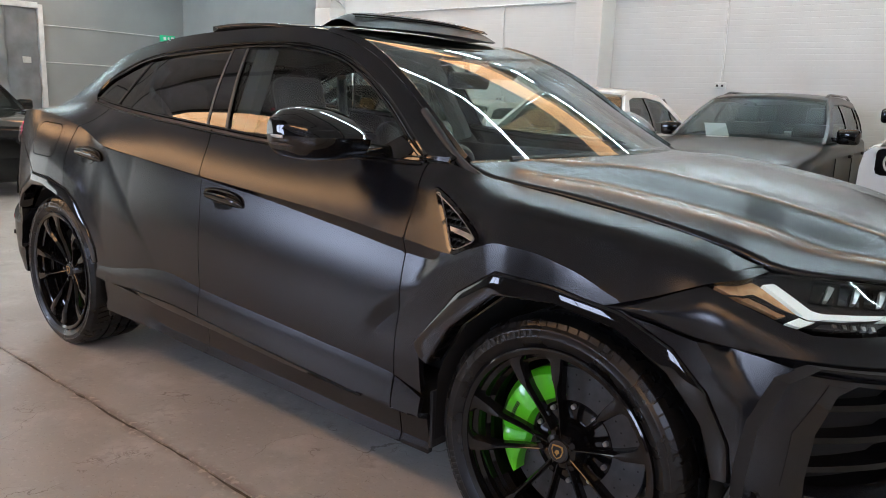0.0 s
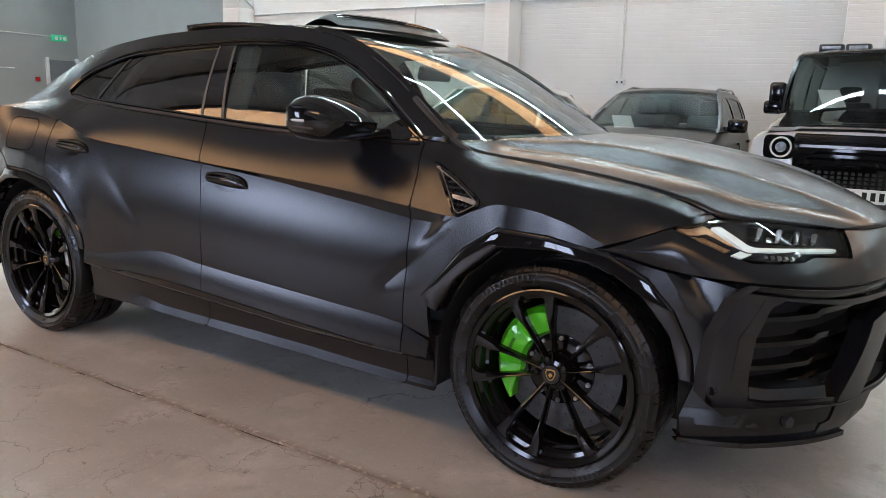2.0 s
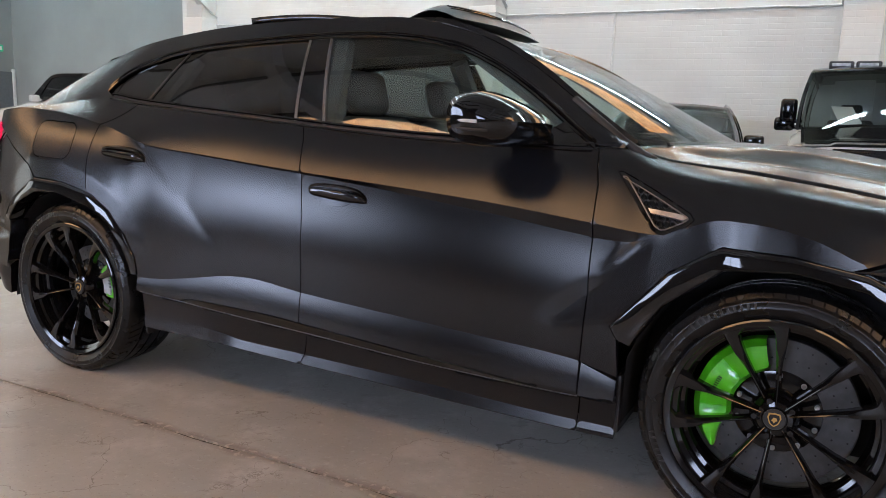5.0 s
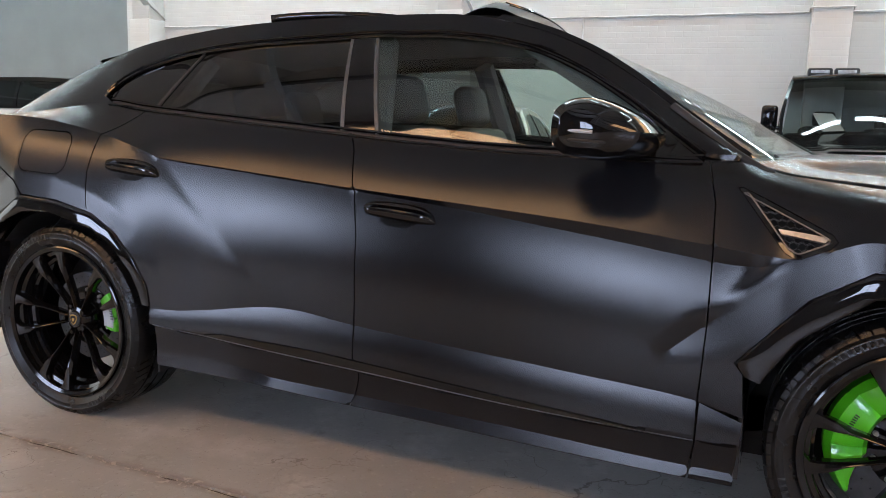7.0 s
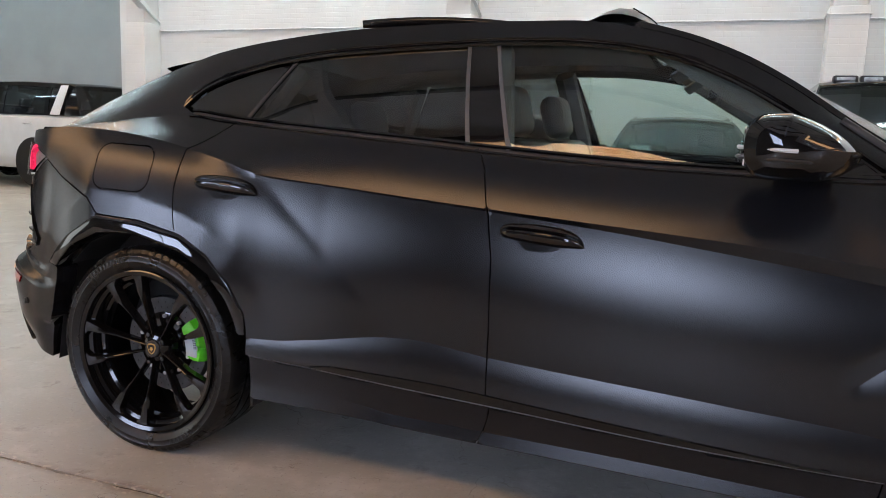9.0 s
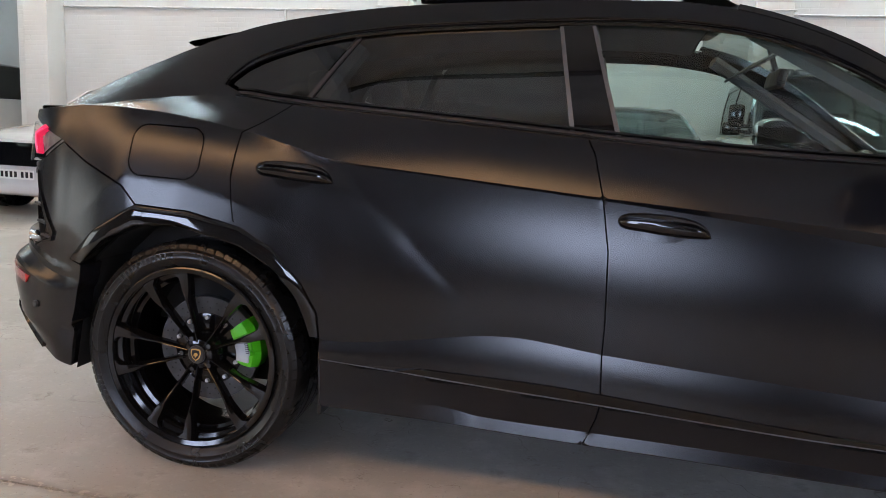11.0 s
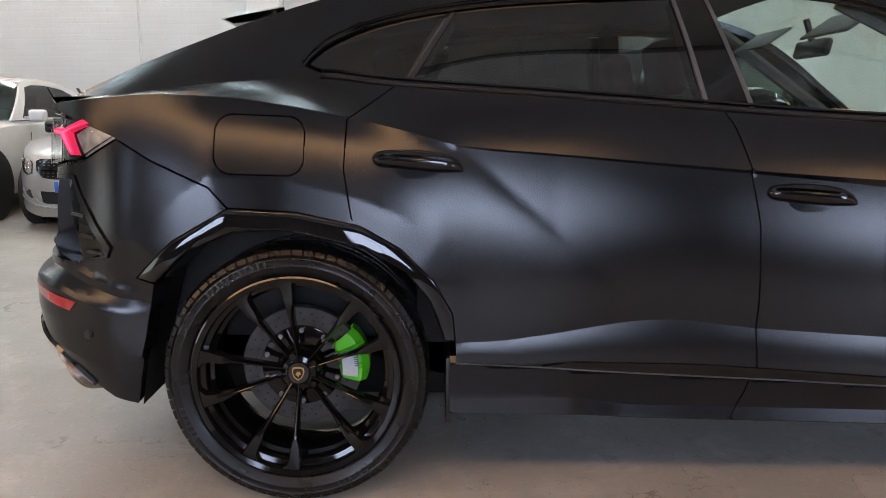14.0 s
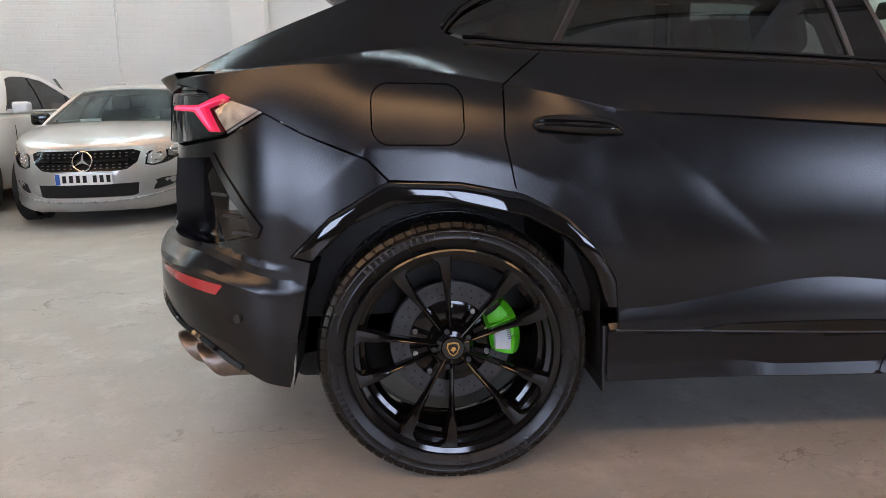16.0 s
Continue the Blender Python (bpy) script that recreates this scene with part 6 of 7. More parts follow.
def parked_car(name, label, place, paint, L, W, HT, belt, hood, base, screen, roof_end, tail, wheel_r, axles, clear=0.2, taper=0.75, glazing=None, roof_paint=None, deck=None, tumble=0.42, nose_drop=0.12, side_glass=((0.0, 1.0),)):
    """base: x of the windscreen's foot; screen: x of its top; roof_end, tail: x where the roof ends and where the rear glass ends. x from the middle, nose forward."""
    half, hl = W / 2, L / 2
    top = new(name)
    top.matrix_world = place
    tagged(top, label, "car")
    glazing = glazing or CAR_GLASS
    deck = deck or belt

    def wid(x):
        a = np.clip((np.abs(x) - hl * 0.62) / (hl * 0.38), 0, 1)
        return half * (1 - (1 - taper) * a ** 2.2)

    # lower body
    xs = np.r_[np.linspace(-hl, -hl * 0.8, 6), np.linspace(-hl * 0.72, hl * 0.72, 15), np.linspace(hl * 0.8, hl, 7)]
    rows = []
    for x in xs:
        w = float(wid(x))
        k = np.clip((x - base) / (hl - base), 0, 1)
        zt = belt + (hood - belt) * min(1, k * 2.2) - nose_drop * k ** 3 if x > base else (belt if x > tail else belt + (deck - belt) * np.clip((tail - x) / 0.2, 0, 1))
        end = abs(x) / hl
        zb = clear + 0.03 * (end > 0.97)
        sec = [(0, zb), (w * 0.86, zb), (w * 0.97, zb + 0.10), (w, zb + 0.28), (w * 0.99, zt - 0.16), (w * 0.965, zt - 0.05), (w * 0.90, zt - 0.008), (w * 0.6, zt + 0.022 * (x > base)), (0, zt + 0.035 * (x > base))]
        left = [(x - (0.10 * max(0, (z - 0.75)) if x > 0 else -0.10 * max(0, z - 0.75)) * (end > 0.9), -y, z) for y, z in sec]
        right = [(p[0], -p[1], p[2]) for p in left[::-1][1:-1]]
        rows.append(left + right)
    rows = [[(p[0], p[1] * 0.82, 0.55 + (p[2] - 0.55) * 0.8) for p in rows[0]]] + rows + [[(p[0] + d, p[1] * k, 0.5 + (p[2] - 0.5) * k) for p in rows[-1]] for d, k in ((0.008, 0.95), (0.014, 0.86), (0.018, 0.6))]
    body = grid_mesh("body", np.array(rows), paint, top, closed=True, inner=(0, 0, 0.6), angle=40)
    for r, nm in ((rows[0], "tail_panel"), (rows[-1], "nose_panel")):
        bm = bmesh.new()
        bm.faces.new([bm.verts.new(p) for p in r])
        add(nm, bm, paint, body)
    # greenhouse
    wb = half * 0.93
    roof_z = HT

    def gh(side):
        def f(x, z):
            t = np.clip((np.asarray(z) - belt) / (roof_z - belt), 0, 1)
            return np.stack([x, side * (np.minimum(wb, wid(np.asarray(x)) * 0.93) - tumble * (roof_z - belt) * t + 0.03 * 4 * t * (1 - t)), z], -1)
        return f
    wr = wb - tumble * (roof_z - belt)
    outline = [(base, belt), (screen + 0.05, roof_z - 0.05), (screen - 0.15, roof_z), (0.5 * (screen + roof_end), roof_z + 0.01), (roof_end + 0.1, roof_z - 0.03), (roof_end, roof_z - 0.06), (tail, deck)]
    m = 0.065
    win = [(base - 0.28, belt + 0.03), (screen + 0.0, roof_z - 0.10), (screen - 0.2, roof_z - m), (0.5 * (screen + roof_end), roof_z - m + 0.005), (roof_end + 0.12, roof_z - 0.10), (tail + 0.30, max(belt + 0.05, deck + 0.03)), (tail + 0.36, belt + 0.03)]
    for side in (-1, 1):
        # split the glass by pillars
        frame = panel("cabin_side", outline, gh(side), roof_paint or paint, top, holes=[win], step=0.12, gap=0, depth=0.03, inner=(0, 0, 0.9))
        ob = panel("side_window", win, pushed(gh(side), -0.012, side), glazing, frame, step=0.12, gap=0, depth=0, inner=(0, 0, 0.9))
        ob.visible_shadow = False
        for px in ((base + tail) / 2 + 0.12, tail + 0.72 if tail < -1.2 else tail + 0.55):
            panel("pillar", [(px - 0.045, belt + 0.02), (px + 0.045, belt + 0.02), (px + 0.0, roof_z - m), (px - 0.07, roof_z - m)], pushed(gh(side), -0.004, side), GLOSS, frame, step=0.1, gap=0, depth=0.01, inner=(0, 0, 0.9))
        # mirror
        bm = bmesh.new()
        box(bm, (base - 0.42, side * (half * 0.97), belt - 0.01), (base - 0.30, side * (half + 0.17), belt + 0.13), 0.035, seg=3)
        box(bm, (base - 0.38, side * (half * 0.88), belt + 0.01), (base - 0.34, side * (half + 0.02), belt + 0.05), 0.008)
        add("door_mirror", bm, paint if name.startswith("white") else GLOSS, top)
        # door lines and handles
        for dx in ((base + tail) / 2 + 0.12, base - 0.30):
            pts = [(dx, side * (half * 1.0005), z) for z in np.linspace(clear + 0.28, belt - 0.14, 5)]
            tube("door_gap", pts, 0.004, DARK, body, res=4)
        for dx in ((base + tail) / 2 + 0.18, (base + tail) / 2 - 0.70):
            bm = box(bmesh.new(), (dx, side * (half - 0.004), belt - 0.17), (dx + 0.2, side * (half + 0.028), belt - 0.135), 0.012)
            add("door_handle", bm, paint, body)
    # roof, windscreen, rear glass
    def across(a, b, n, bow_x, bow_z, cols=11):
        g = []
        for t in np.linspace(0, 1, n):
            p = np.array(a) + (np.array(b) - np.array(a)) * t
            g.append([(p[0] + bow_x * (1 - h * h), p[1] * h, p[2] + bow_z * (1 - h * h)) for h in np.linspace(-1, 1, cols)])
        return np.array(g)
    g = np.concatenate([across((screen + 0.03, wr, roof_z - 0.04), (screen - 0.15, wr, roof_z), 3, 0.05, 0.035), across((0.5 * (screen + roof_end), wr, roof_z + 0.01), (roof_end + 0.1, wr, roof_z - 0.03), 4, 0.0, 0.04), across((roof_end, wr * 0.98, roof_z - 0.06), (roof_end - 0.01, wr * 0.98, roof_z - 0.065), 2, -0.03, 0.03)])
    grid_mesh("roof", g, roof_paint or paint, top, inner=(0, 0, 0.9), thick=0.03)
    ob = grid_mesh("windscreen", across((base + 0.02, min(wb, float(wid(base)) * 0.93) - 0.03, belt + 0.005), (screen + 0.045, wr, roof_z - 0.045), 8, 0.10, 0.02), CAR_GLASS if glazing is not DARK_GLASS else glazing, top, inner=(0, 0, 0.9))
    ob.visible_shadow = False
    ob = grid_mesh("rear_window", across((roof_end, wr, roof_z - 0.06), (tail, min(wb, float(wid(tail)) * 0.93), deck), 6, -0.08, 0.02), DARK_GLASS, top, inner=(0, 0, 0.9))
    ob.visible_shadow = False
    # cabin: dark lining and seats that show through the glass
    bm = bmesh.new()
    box(bm, (tail + 0.3, -half * 0.8, clear + 0.1), (base - 0.1, half * 0.8, belt - 0.12), 0.03)
    box(bm, (base - 0.45, -half * 0.78, belt - 0.2), (base + 0.02, half * 0.78, belt - 0.02), 0.04)
    add("cabin_lining", bm, DARK, top)
    for y in (-0.36, 0.36):
        for x in (base - 1.35, base - 2.15):
            if x > tail + 0.3:
                bm = bmesh.new()
                box(bm, (-0.06, -0.24, 0), (0.06, 0.24, 0.5), 0.05, Matrix.Translation((x, y, belt - 0.35)) @ Matrix.Rotation(radians(-14), 4, "Y"))
                box(bm, (-0.05, -0.12, 0.5), (0.04, 0.12, 0.68), 0.04, Matrix.Translation((x, y, belt - 0.35)) @ Matrix.Rotation(radians(-14), 4, "Y"))
                add("car_seat", bm, LEATHER, top)
    # wheels
    for x in axles:
        for side in (-1, 1):
            v, f = lathe([(wheel_r * 0.60, -0.09), (wheel_r * 0.66, -0.105), (wheel_r * 0.92, -0.105), (wheel_r, -0.07), (wheel_r, 0.09), (wheel_r * 0.9, 0.1)], 40)
            turn = Matrix.Rotation(math.pi, 4, "Z") if side > 0 else Matrix.Identity(4)
            wheel = add("wheel", mesh_of("wheel", v, f, 30), RUBBER, top)
            wheel.matrix_basis = Matrix.Translation((x, side * (half - 0.115), wheel_r)) @ turn
            v, f = lathe([(0.0, -0.075), (0.05, -0.075), (0.06, -0.06), (wheel_r * 0.55, -0.03), (wheel_r * 0.60, -0.09), (wheel_r * 0.63, -0.108), (wheel_r * 0.66, -0.106)], 32)
            add("rim", mesh_of("rim", v, f, 30), DARK, wheel)
            for i in range(10):
                bm = box(bmesh.new(), (0.03, -0.098, -0.013), (wheel_r * 0.62, -0.06, 0.013), 0.004, Matrix.Rotation(radians(36 * i + (6 if i % 2 else -6)), 4, "Y"))
                add("spoke", bm, RIM if not paint is SILVER_PAINT else SILVER, wheel)
            v, f = lathe([(0.0, -0.02), (wheel_r * 1.13, -0.02), (wheel_r * 1.15, -0.012), (wheel_r * 1.15, 0.15)], 40)
            arch = add("wheel_arch", mesh_of("wheel_arch", v, f, 30), DARK, top)
            arch.matrix_basis = Matrix.Translation((x, side * (half - 0.012), wheel_r + 0.03)) @ turn
    return top


def at_nose(top, bm_or_outline, depth, x, mat, name, label="", y0=0.0, z0=0.0, slant=0.0, yaw=0.0, parent=None, bevel=0.0):
    """A flat piece on the nose: the outline is (across, up)."""
    m = Matrix.Translation((x, y0, z0)) @ Matrix.Rotation(radians(yaw), 4, "Z") @ Matrix.Rotation(radians(-slant), 4, "Y") @ Matrix(((0, 0, 1, 0), (1, 0, 0, 0), (0, 1, 0, 0), (0, 0, 0, 1)))
    return prism(name, bm_or_outline, depth, m, mat, parent or top, label, bevel)


def rect(w, h, r=0.0):
    if not r:
        return [(-w / 2, -h / 2), (w / 2, -h / 2), (w / 2, h / 2), (-w / 2, h / 2)]
    return [(sx * (w / 2 - r) + r * math.cos(a), sy * (h / 2 - r) + r * math.sin(a))
            for sx, sy, a0 in ((1, 1, 0), (-1, 1, 90), (-1, -1, 180), (1, -1, 270)) for a in (radians(a0), radians(a0 + 45), radians(a0 + 90))]


def number_plate(top, x, z, slant=0.0):
    plate = at_nose(top, rect(0.52, 0.112, 0.01), 0.006, x, PLATE, "number_plate", "white number plate", 0, z, slant)
    at_nose(top, rect(0.042, 0.104), 0.002, x + 0.006, BLUE_BAND, "country_band", "", -0.235, z, slant, parent=plate)
    for k in range(7):
        y = -0.175 + 0.062 * k + (0.03 if k > 3 else 0)
        at_nose(top, rect(0.036, 0.068), 0.0015, x + 0.006, DARK, "character_bar", "", y, z, slant, parent=plate)


def facing(x, y, yaw=0.0):
    """Nose at (x, y), pointing to -y and turned by yaw; L comes off in the call."""
    return lambda L: Matrix.Translation((x, y, 0)) @ Matrix.Rotation(radians(-90 + yaw), 4, "Z") @ Matrix.Translation((-L / 2, 0, 0))


# the silver hatchback: the common body with a bowed nose of its own
L = 4.0
hx = L / 2
a = parked_car("silver_hatchback", "silver hatchback with a gloss black studded grille", facing(-2.86, 3.95, 3)((L + 0.32) * 0.93) @ Matrix.Scale(0.93, 4), SILVER_PAINT, L, 1.76, 1.37, 0.97, 0.94, 0.80, 0.10, -1.35, -1.85, 0.32, (1.23, -1.32), clear=0.15, taper=0.58, nose_drop=0.20, tumble=0.66)


def hatch_nose(out):
    """The front of the hatchback as a map from (across, up) to places, moved out by a little."""
    def f(y, z):
        y, z = np.asarray(y, float), np.asarray(z, float)
        x = hx + 0.16 + np.interp(z, [0.15, 0.20, 0.27, 0.30, 0.44, 0.54, 0.60, 0.70, 0.78, 0.84], [-0.11, -0.035, 0.0, -0.012, 0.0, 0.004, -0.012, -0.05, -0.10, -0.15]) - 0.66 * np.abs(y / 0.88) ** 3.0
        return np.stack([x + out, y, z], -1)
    return f


def nose_piece(name, poly, mat, parent, out, deep=0.012, label="", step=0.06):
    return panel(name, poly, hatch_nose(out), mat, parent, step=step, gap=0, depth=deep, inner=(0, 0, 0.5), label=label)


def mirrored(poly, s):
    return [(s * y, z) for y, z in poly]


MATT_GREY = material("matt_grey_stud", (0.10, 0.10, 0.10), 0.35, metal=0.3)
GRILLE = [(-0.50, 0.725), (-0.475, 0.63), (-0.39, 0.567), (-0.30, 0.555), (0.30, 0.555), (0.39, 0.567), (0.475, 0.63), (0.50, 0.725), (0.44, 0.748), (-0.44, 0.748)]
LOW_INTAKE = [(-0.58, 0.415), (-0.50, 0.325), (-0.40, 0.30), (0.40, 0.30), (0.50, 0.325), (0.58, 0.415), (0.46, 0.43), (-0.46, 0.43)]
LAMP_EYE = [(0.535, 0.60), (0.545, 0.70), (0.60, 0.755), (0.70, 0.80), (0.80, 0.82), (0.845, 0.80), (0.83, 0.72), (0.78, 0.645), (0.70, 0.60), (0.60, 0.58)]
CORNER = [(0.52, 0.352), (0.57, 0.425), (0.66, 0.455), (0.79, 0.46), (0.82, 0.43), (0.74, 0.37), (0.62, 0.34)]
nose_skin = panel("nose_skin", [(-0.88, 0.30), (-0.80, 0.20), (-0.6, 0.16), (0.6, 0.16), (0.80, 0.20), (0.88, 0.30), (0.88, 0.84), (0.74, 0.825), (0.55, 0.782), (0.3, 0.77), (-0.3, 0.77), (-0.55, 0.782), (-0.74, 0.825), (-0.88, 0.84)],
                  hatch_nose(0), SILVER_PAINT, a, holes=[LOW_INTAKE] + [mirrored(CORNER, t) for t in (-1, 1)], creases=[[(-0.86, z), (0.86, z)] for z in (0.27, 0.30, 0.44, 0.54, 0.60)], step=0.05, gap=0, depth=0.02, inner=(0, 0, 0.5), angle=35)
nose_piece("intake_mesh", LOW_INTAKE, DARK, nose_skin, -0.05, 0.0)
g = nose_piece("grille", GRILLE, BLACK_AND_SHADE, a, 0.008, 0.02, "gloss black studded grille")
nose_piece("grille_bar", [(-0.478, 0.664), (-0.47, 0.642), (0.47, 0.642), (0.478, 0.664)], GLOSS, g, 0.018)
for z in (0.585, 0.615, 0.69, 0.72):
    for y in np.arange(-0.44, 0.45, 0.055):
        if abs(y) < 0.40 + 0.35 * (z - 0.585) and math.hypot(y, z - 0.652) > 0.115:
            nose_piece("stud", [(y - 0.010, z - 0.004), (y + 0.010, z - 0.004), (y + 0.010, z + 0.004), (y - 0.010, z + 0.004)], MATT_GREY, g, 0.013, 0.004)
ang = np.linspace(0, 2 * math.pi, 49)
tube("ring_emblem", hatch_nose(0.034)(0.088 * np.cos(ang), 0.652 + 0.088 * np.sin(ang)), 0.008, CHROME, g, fill=False)
for k in range(3):
    t = radians(90 + 120 * k)
    nose_piece("emblem_bar", [(0.014 * math.sin(t), 0.652 - 0.014 * math.cos(t)), (0.086 * math.cos(t), 0.652 + 0.086 * math.sin(t)), (-0.014 * math.sin(t), 0.652 + 0.014 * math.cos(t))], CHROME, g, 0.034, 0.006)
for t in (-1, 1):
    nose_piece("corner_mesh", mirrored(CORNER, t), DARK, nose_skin, -0.04, 0.0)
    lamp = nose_piece("headlamp", mirrored(LAMP_EYE, t), BLACK_AND_SHADE, a, 0.004, 0.02, "clear headlamp with bright bowls", 0.04)
    nose_piece("lamp_cell", mirrored([(0.555, 0.612), (0.562, 0.69), (0.61, 0.735), (0.69, 0.77), (0.70, 0.66), (0.66, 0.612), (0.60, 0.597)], t), SILVER, lamp, 0.009, 0.004)
    nose_piece("lamp_cell", mirrored([(0.715, 0.67), (0.71, 0.778), (0.79, 0.80), (0.825, 0.79), (0.815, 0.725), (0.77, 0.66)], t), LAMP_GREY, lamp, 0.009, 0.004)
    for cy, cz, r in ((0.625, 0.67, 0.036), (0.765, 0.735, 0.034)):
        q = hatch_nose(0.014)(t * cy + r * np.cos(ang), cz + r * np.sin(ang))
        tube("lamp_bowl", q, 0.006, CHROME, lamp, fill=False, res=6)
    ob = nose_piece("lamp_glass", mirrored(LAMP_EYE, t), LENS, lamp, 0.018, 0.0, "", 0.04)
    ob.visible_shadow = False
y = np.linspace(-0.80, 0.80, 40)
tube("bumper_blade", hatch_nose(0.004)(y, 0.262 + 0.09 * np.abs(y / 0.8) ** 3), 0.011, SILVER, nose_skin)
number_plate(a, hx + 0.168, 0.485, 0)

# the white coupe-like sport utility car beside it
L = 4.7
a = parked_car("white_crossover", "white sporty crossover car with black wheels", facing(-5.05, 3.95, 0)(L * 0.93) @ Matrix.Scale(0.93, 4), WHITE_PAINT, L, 1.93, 1.60, 1.10, 1.03, 0.85, 0.15, -0.95, -2.05, 0.37, (1.45, -1.42), clear=0.24, taper=0.80, deck=1.12, glazing=DARK_GLASS, tumble=0.5, nose_drop=0.16)
hx = L / 2
at_nose(a, [(-0.48, 0.13), (-0.45, -0.09), (-0.36, -0.14), (0.36, -0.14), (0.45, -0.09), (0.48, 0.13)], 0.03, hx - 0.005, GLOSS, "grille", "gloss black grille", 0, 0.74, 4)
for s in (-1, 1):
    lamp = at_nose(a, [(-0.17 * s, -0.05), (-0.15 * s, 0.09), (0.08 * s, 0.11), (0.22 * s, 0.08), (0.16 * s, -0.05)], 0.05, hx - 0.13, SILVER, "headlamp", "clear headlamp", s * 0.70, 0.80, 14, s * 34)
    at_nose(a, [(-0.14 * s, -0.035), (-0.12 * s, 0.07), (0.06 * s, 0.09), (0.18 * s, 0.065), (0.13 * s, -0.035)], 0.01, hx - 0.085, LAMP_GREY, "lamp_cell", "", s * 0.70, 0.80, 14, s * 34, parent=lamp)
    at_nose(a, [(-0.20 * s, -0.09), (-0.14 * s, 0.09), (0.10 * s, 0.06), (0.20 * s, -0.09)], 0.03, hx - 0.085, DARK, "side_intake", "", s * 0.68, 0.48, 0, s * 28)
number_plate(a, hx + 0.03, 0.50)

# the dark grey estate with roof rails
L = 4.0
a = parked_car("dark_grey_estate_car", "dark grey estate car with black roof rails", facing(1.58, 3.57, 5)(L), GREY_PAINT, L, 1.5, 1.46, 1.05, 1.0, 0.90, 0.10, -1.6, -1.95, 0.33, (1.25, -1.25), clear=0.18, taper=0.82, tumble=0.42)
hx = L / 2
for s in (-1, 1):
    pts = [(-0.05 - 1.5 * t, s * 0.49, 1.452 + 0.04 * min(1, 8 * t * (1 - t))) for t in np.linspace(0, 1, 14)]
    tube("roof_rail", pts, 0.014, GLOSS, a)
    at_nose(a, [(-0.15 * s, -0.05), (-0.13 * s, 0.06), (0.18 * s, 0.08), (0.14 * s, -0.04)], 0.05, hx - 0.12, SILVER, "headlamp", "clear headlamp", s * 0.52, 0.72, 14, s * 32)
at_nose(a, rect(0.74, 0.2, 0.05), 0.03, hx - 0.005, GLOSS, "grille", "", 0, 0.64)
number_plate(a, hx + 0.03, 0.45)

# the white hatchback behind it
L = 4.2
a = parked_car("white_coupe", "white coupe with a rounded roof parked by the wall", facing(-0.25, 3.1, 8)(L), WHITE_PAINT, L, 1.62, 1.47, 0.98, 0.93, 0.85, 0.15, -1.1, -1.9, 0.33, (1.3, -1.25), clear=0.18, taper=0.78, tumble=0.5)

# the white and black off-road car with a roof light bar
L = 4.75
off = parked_car("offroad_car", "boxy off-road car, white with a gloss black bonnet and roof", facing(3.47, 3.85, 0)(L), WHITE_PAINT, L, 1.80, 1.88, 1.25, 1.12, 0.90, 0.62, -2.2, -2.3, 0.40, (1.50, -1.4), clear=0.28, taper=0.92, tumble=0.14, roof_paint=BLACK_PAINT, nose_drop=0.03)
hx = L / 2
rows = []
for x in np.linspace(0.84, hx - 0.015, 16):
    k = (x - 0.84) / (hx - 0.855)
    z = 1.285 - 0.125 * min(1, k * 1.9) - 0.02 * k
    w = 0.80 - 0.10 * k
    z -= 0.03 * max(0, k - 0.92) / 0.08
    rows.append([(x, y * w, z + dz) for y, dz in ((-1, -0.10), (-0.99, -0.018), (-0.96, 0.0), (-0.70, 0.008), (-0.64, 0.028), (-0.3, 0.034), (0, 0.036), (0.3, 0.034), (0.64, 0.028), (0.70, 0.008), (0.96, 0.0), (0.99, -0.018), (1, -0.10))])
grid_mesh("bonnet", np.array(rows), BLACK_PAINT, off, "gloss black bonnet", inner=(1.5, 0, 0.8), angle=25)
bm = box(bmesh.new(), (hx - 0.06, -0.47, 0.56), (hx + 0.035, 0.47, 1.10), 0.02)
grille = add("front_panel", bm, BLACK_PAINT, off, "gloss black front panel")
for z, m, w in ((1.0, STEEL, 0.84), (0.95, GLOSS, 0.9), (0.90, GLOSS, 0.9), (0.84, GLOSS, 0.9)):
    at_nose(off, rect(w, 0.022, 0.008), 0.02, hx + 0.03, m, "grille_bar", "", 0, z, parent=grille)
for i in range(-8, 9):
    for j in range(5):
        at_nose(off, rect(0.03, 0.024, 0.006), 0.008, hx + 0.03, DARK, "mesh_cell", "", i * 0.05, 0.65 + j * 0.035, parent=grille)
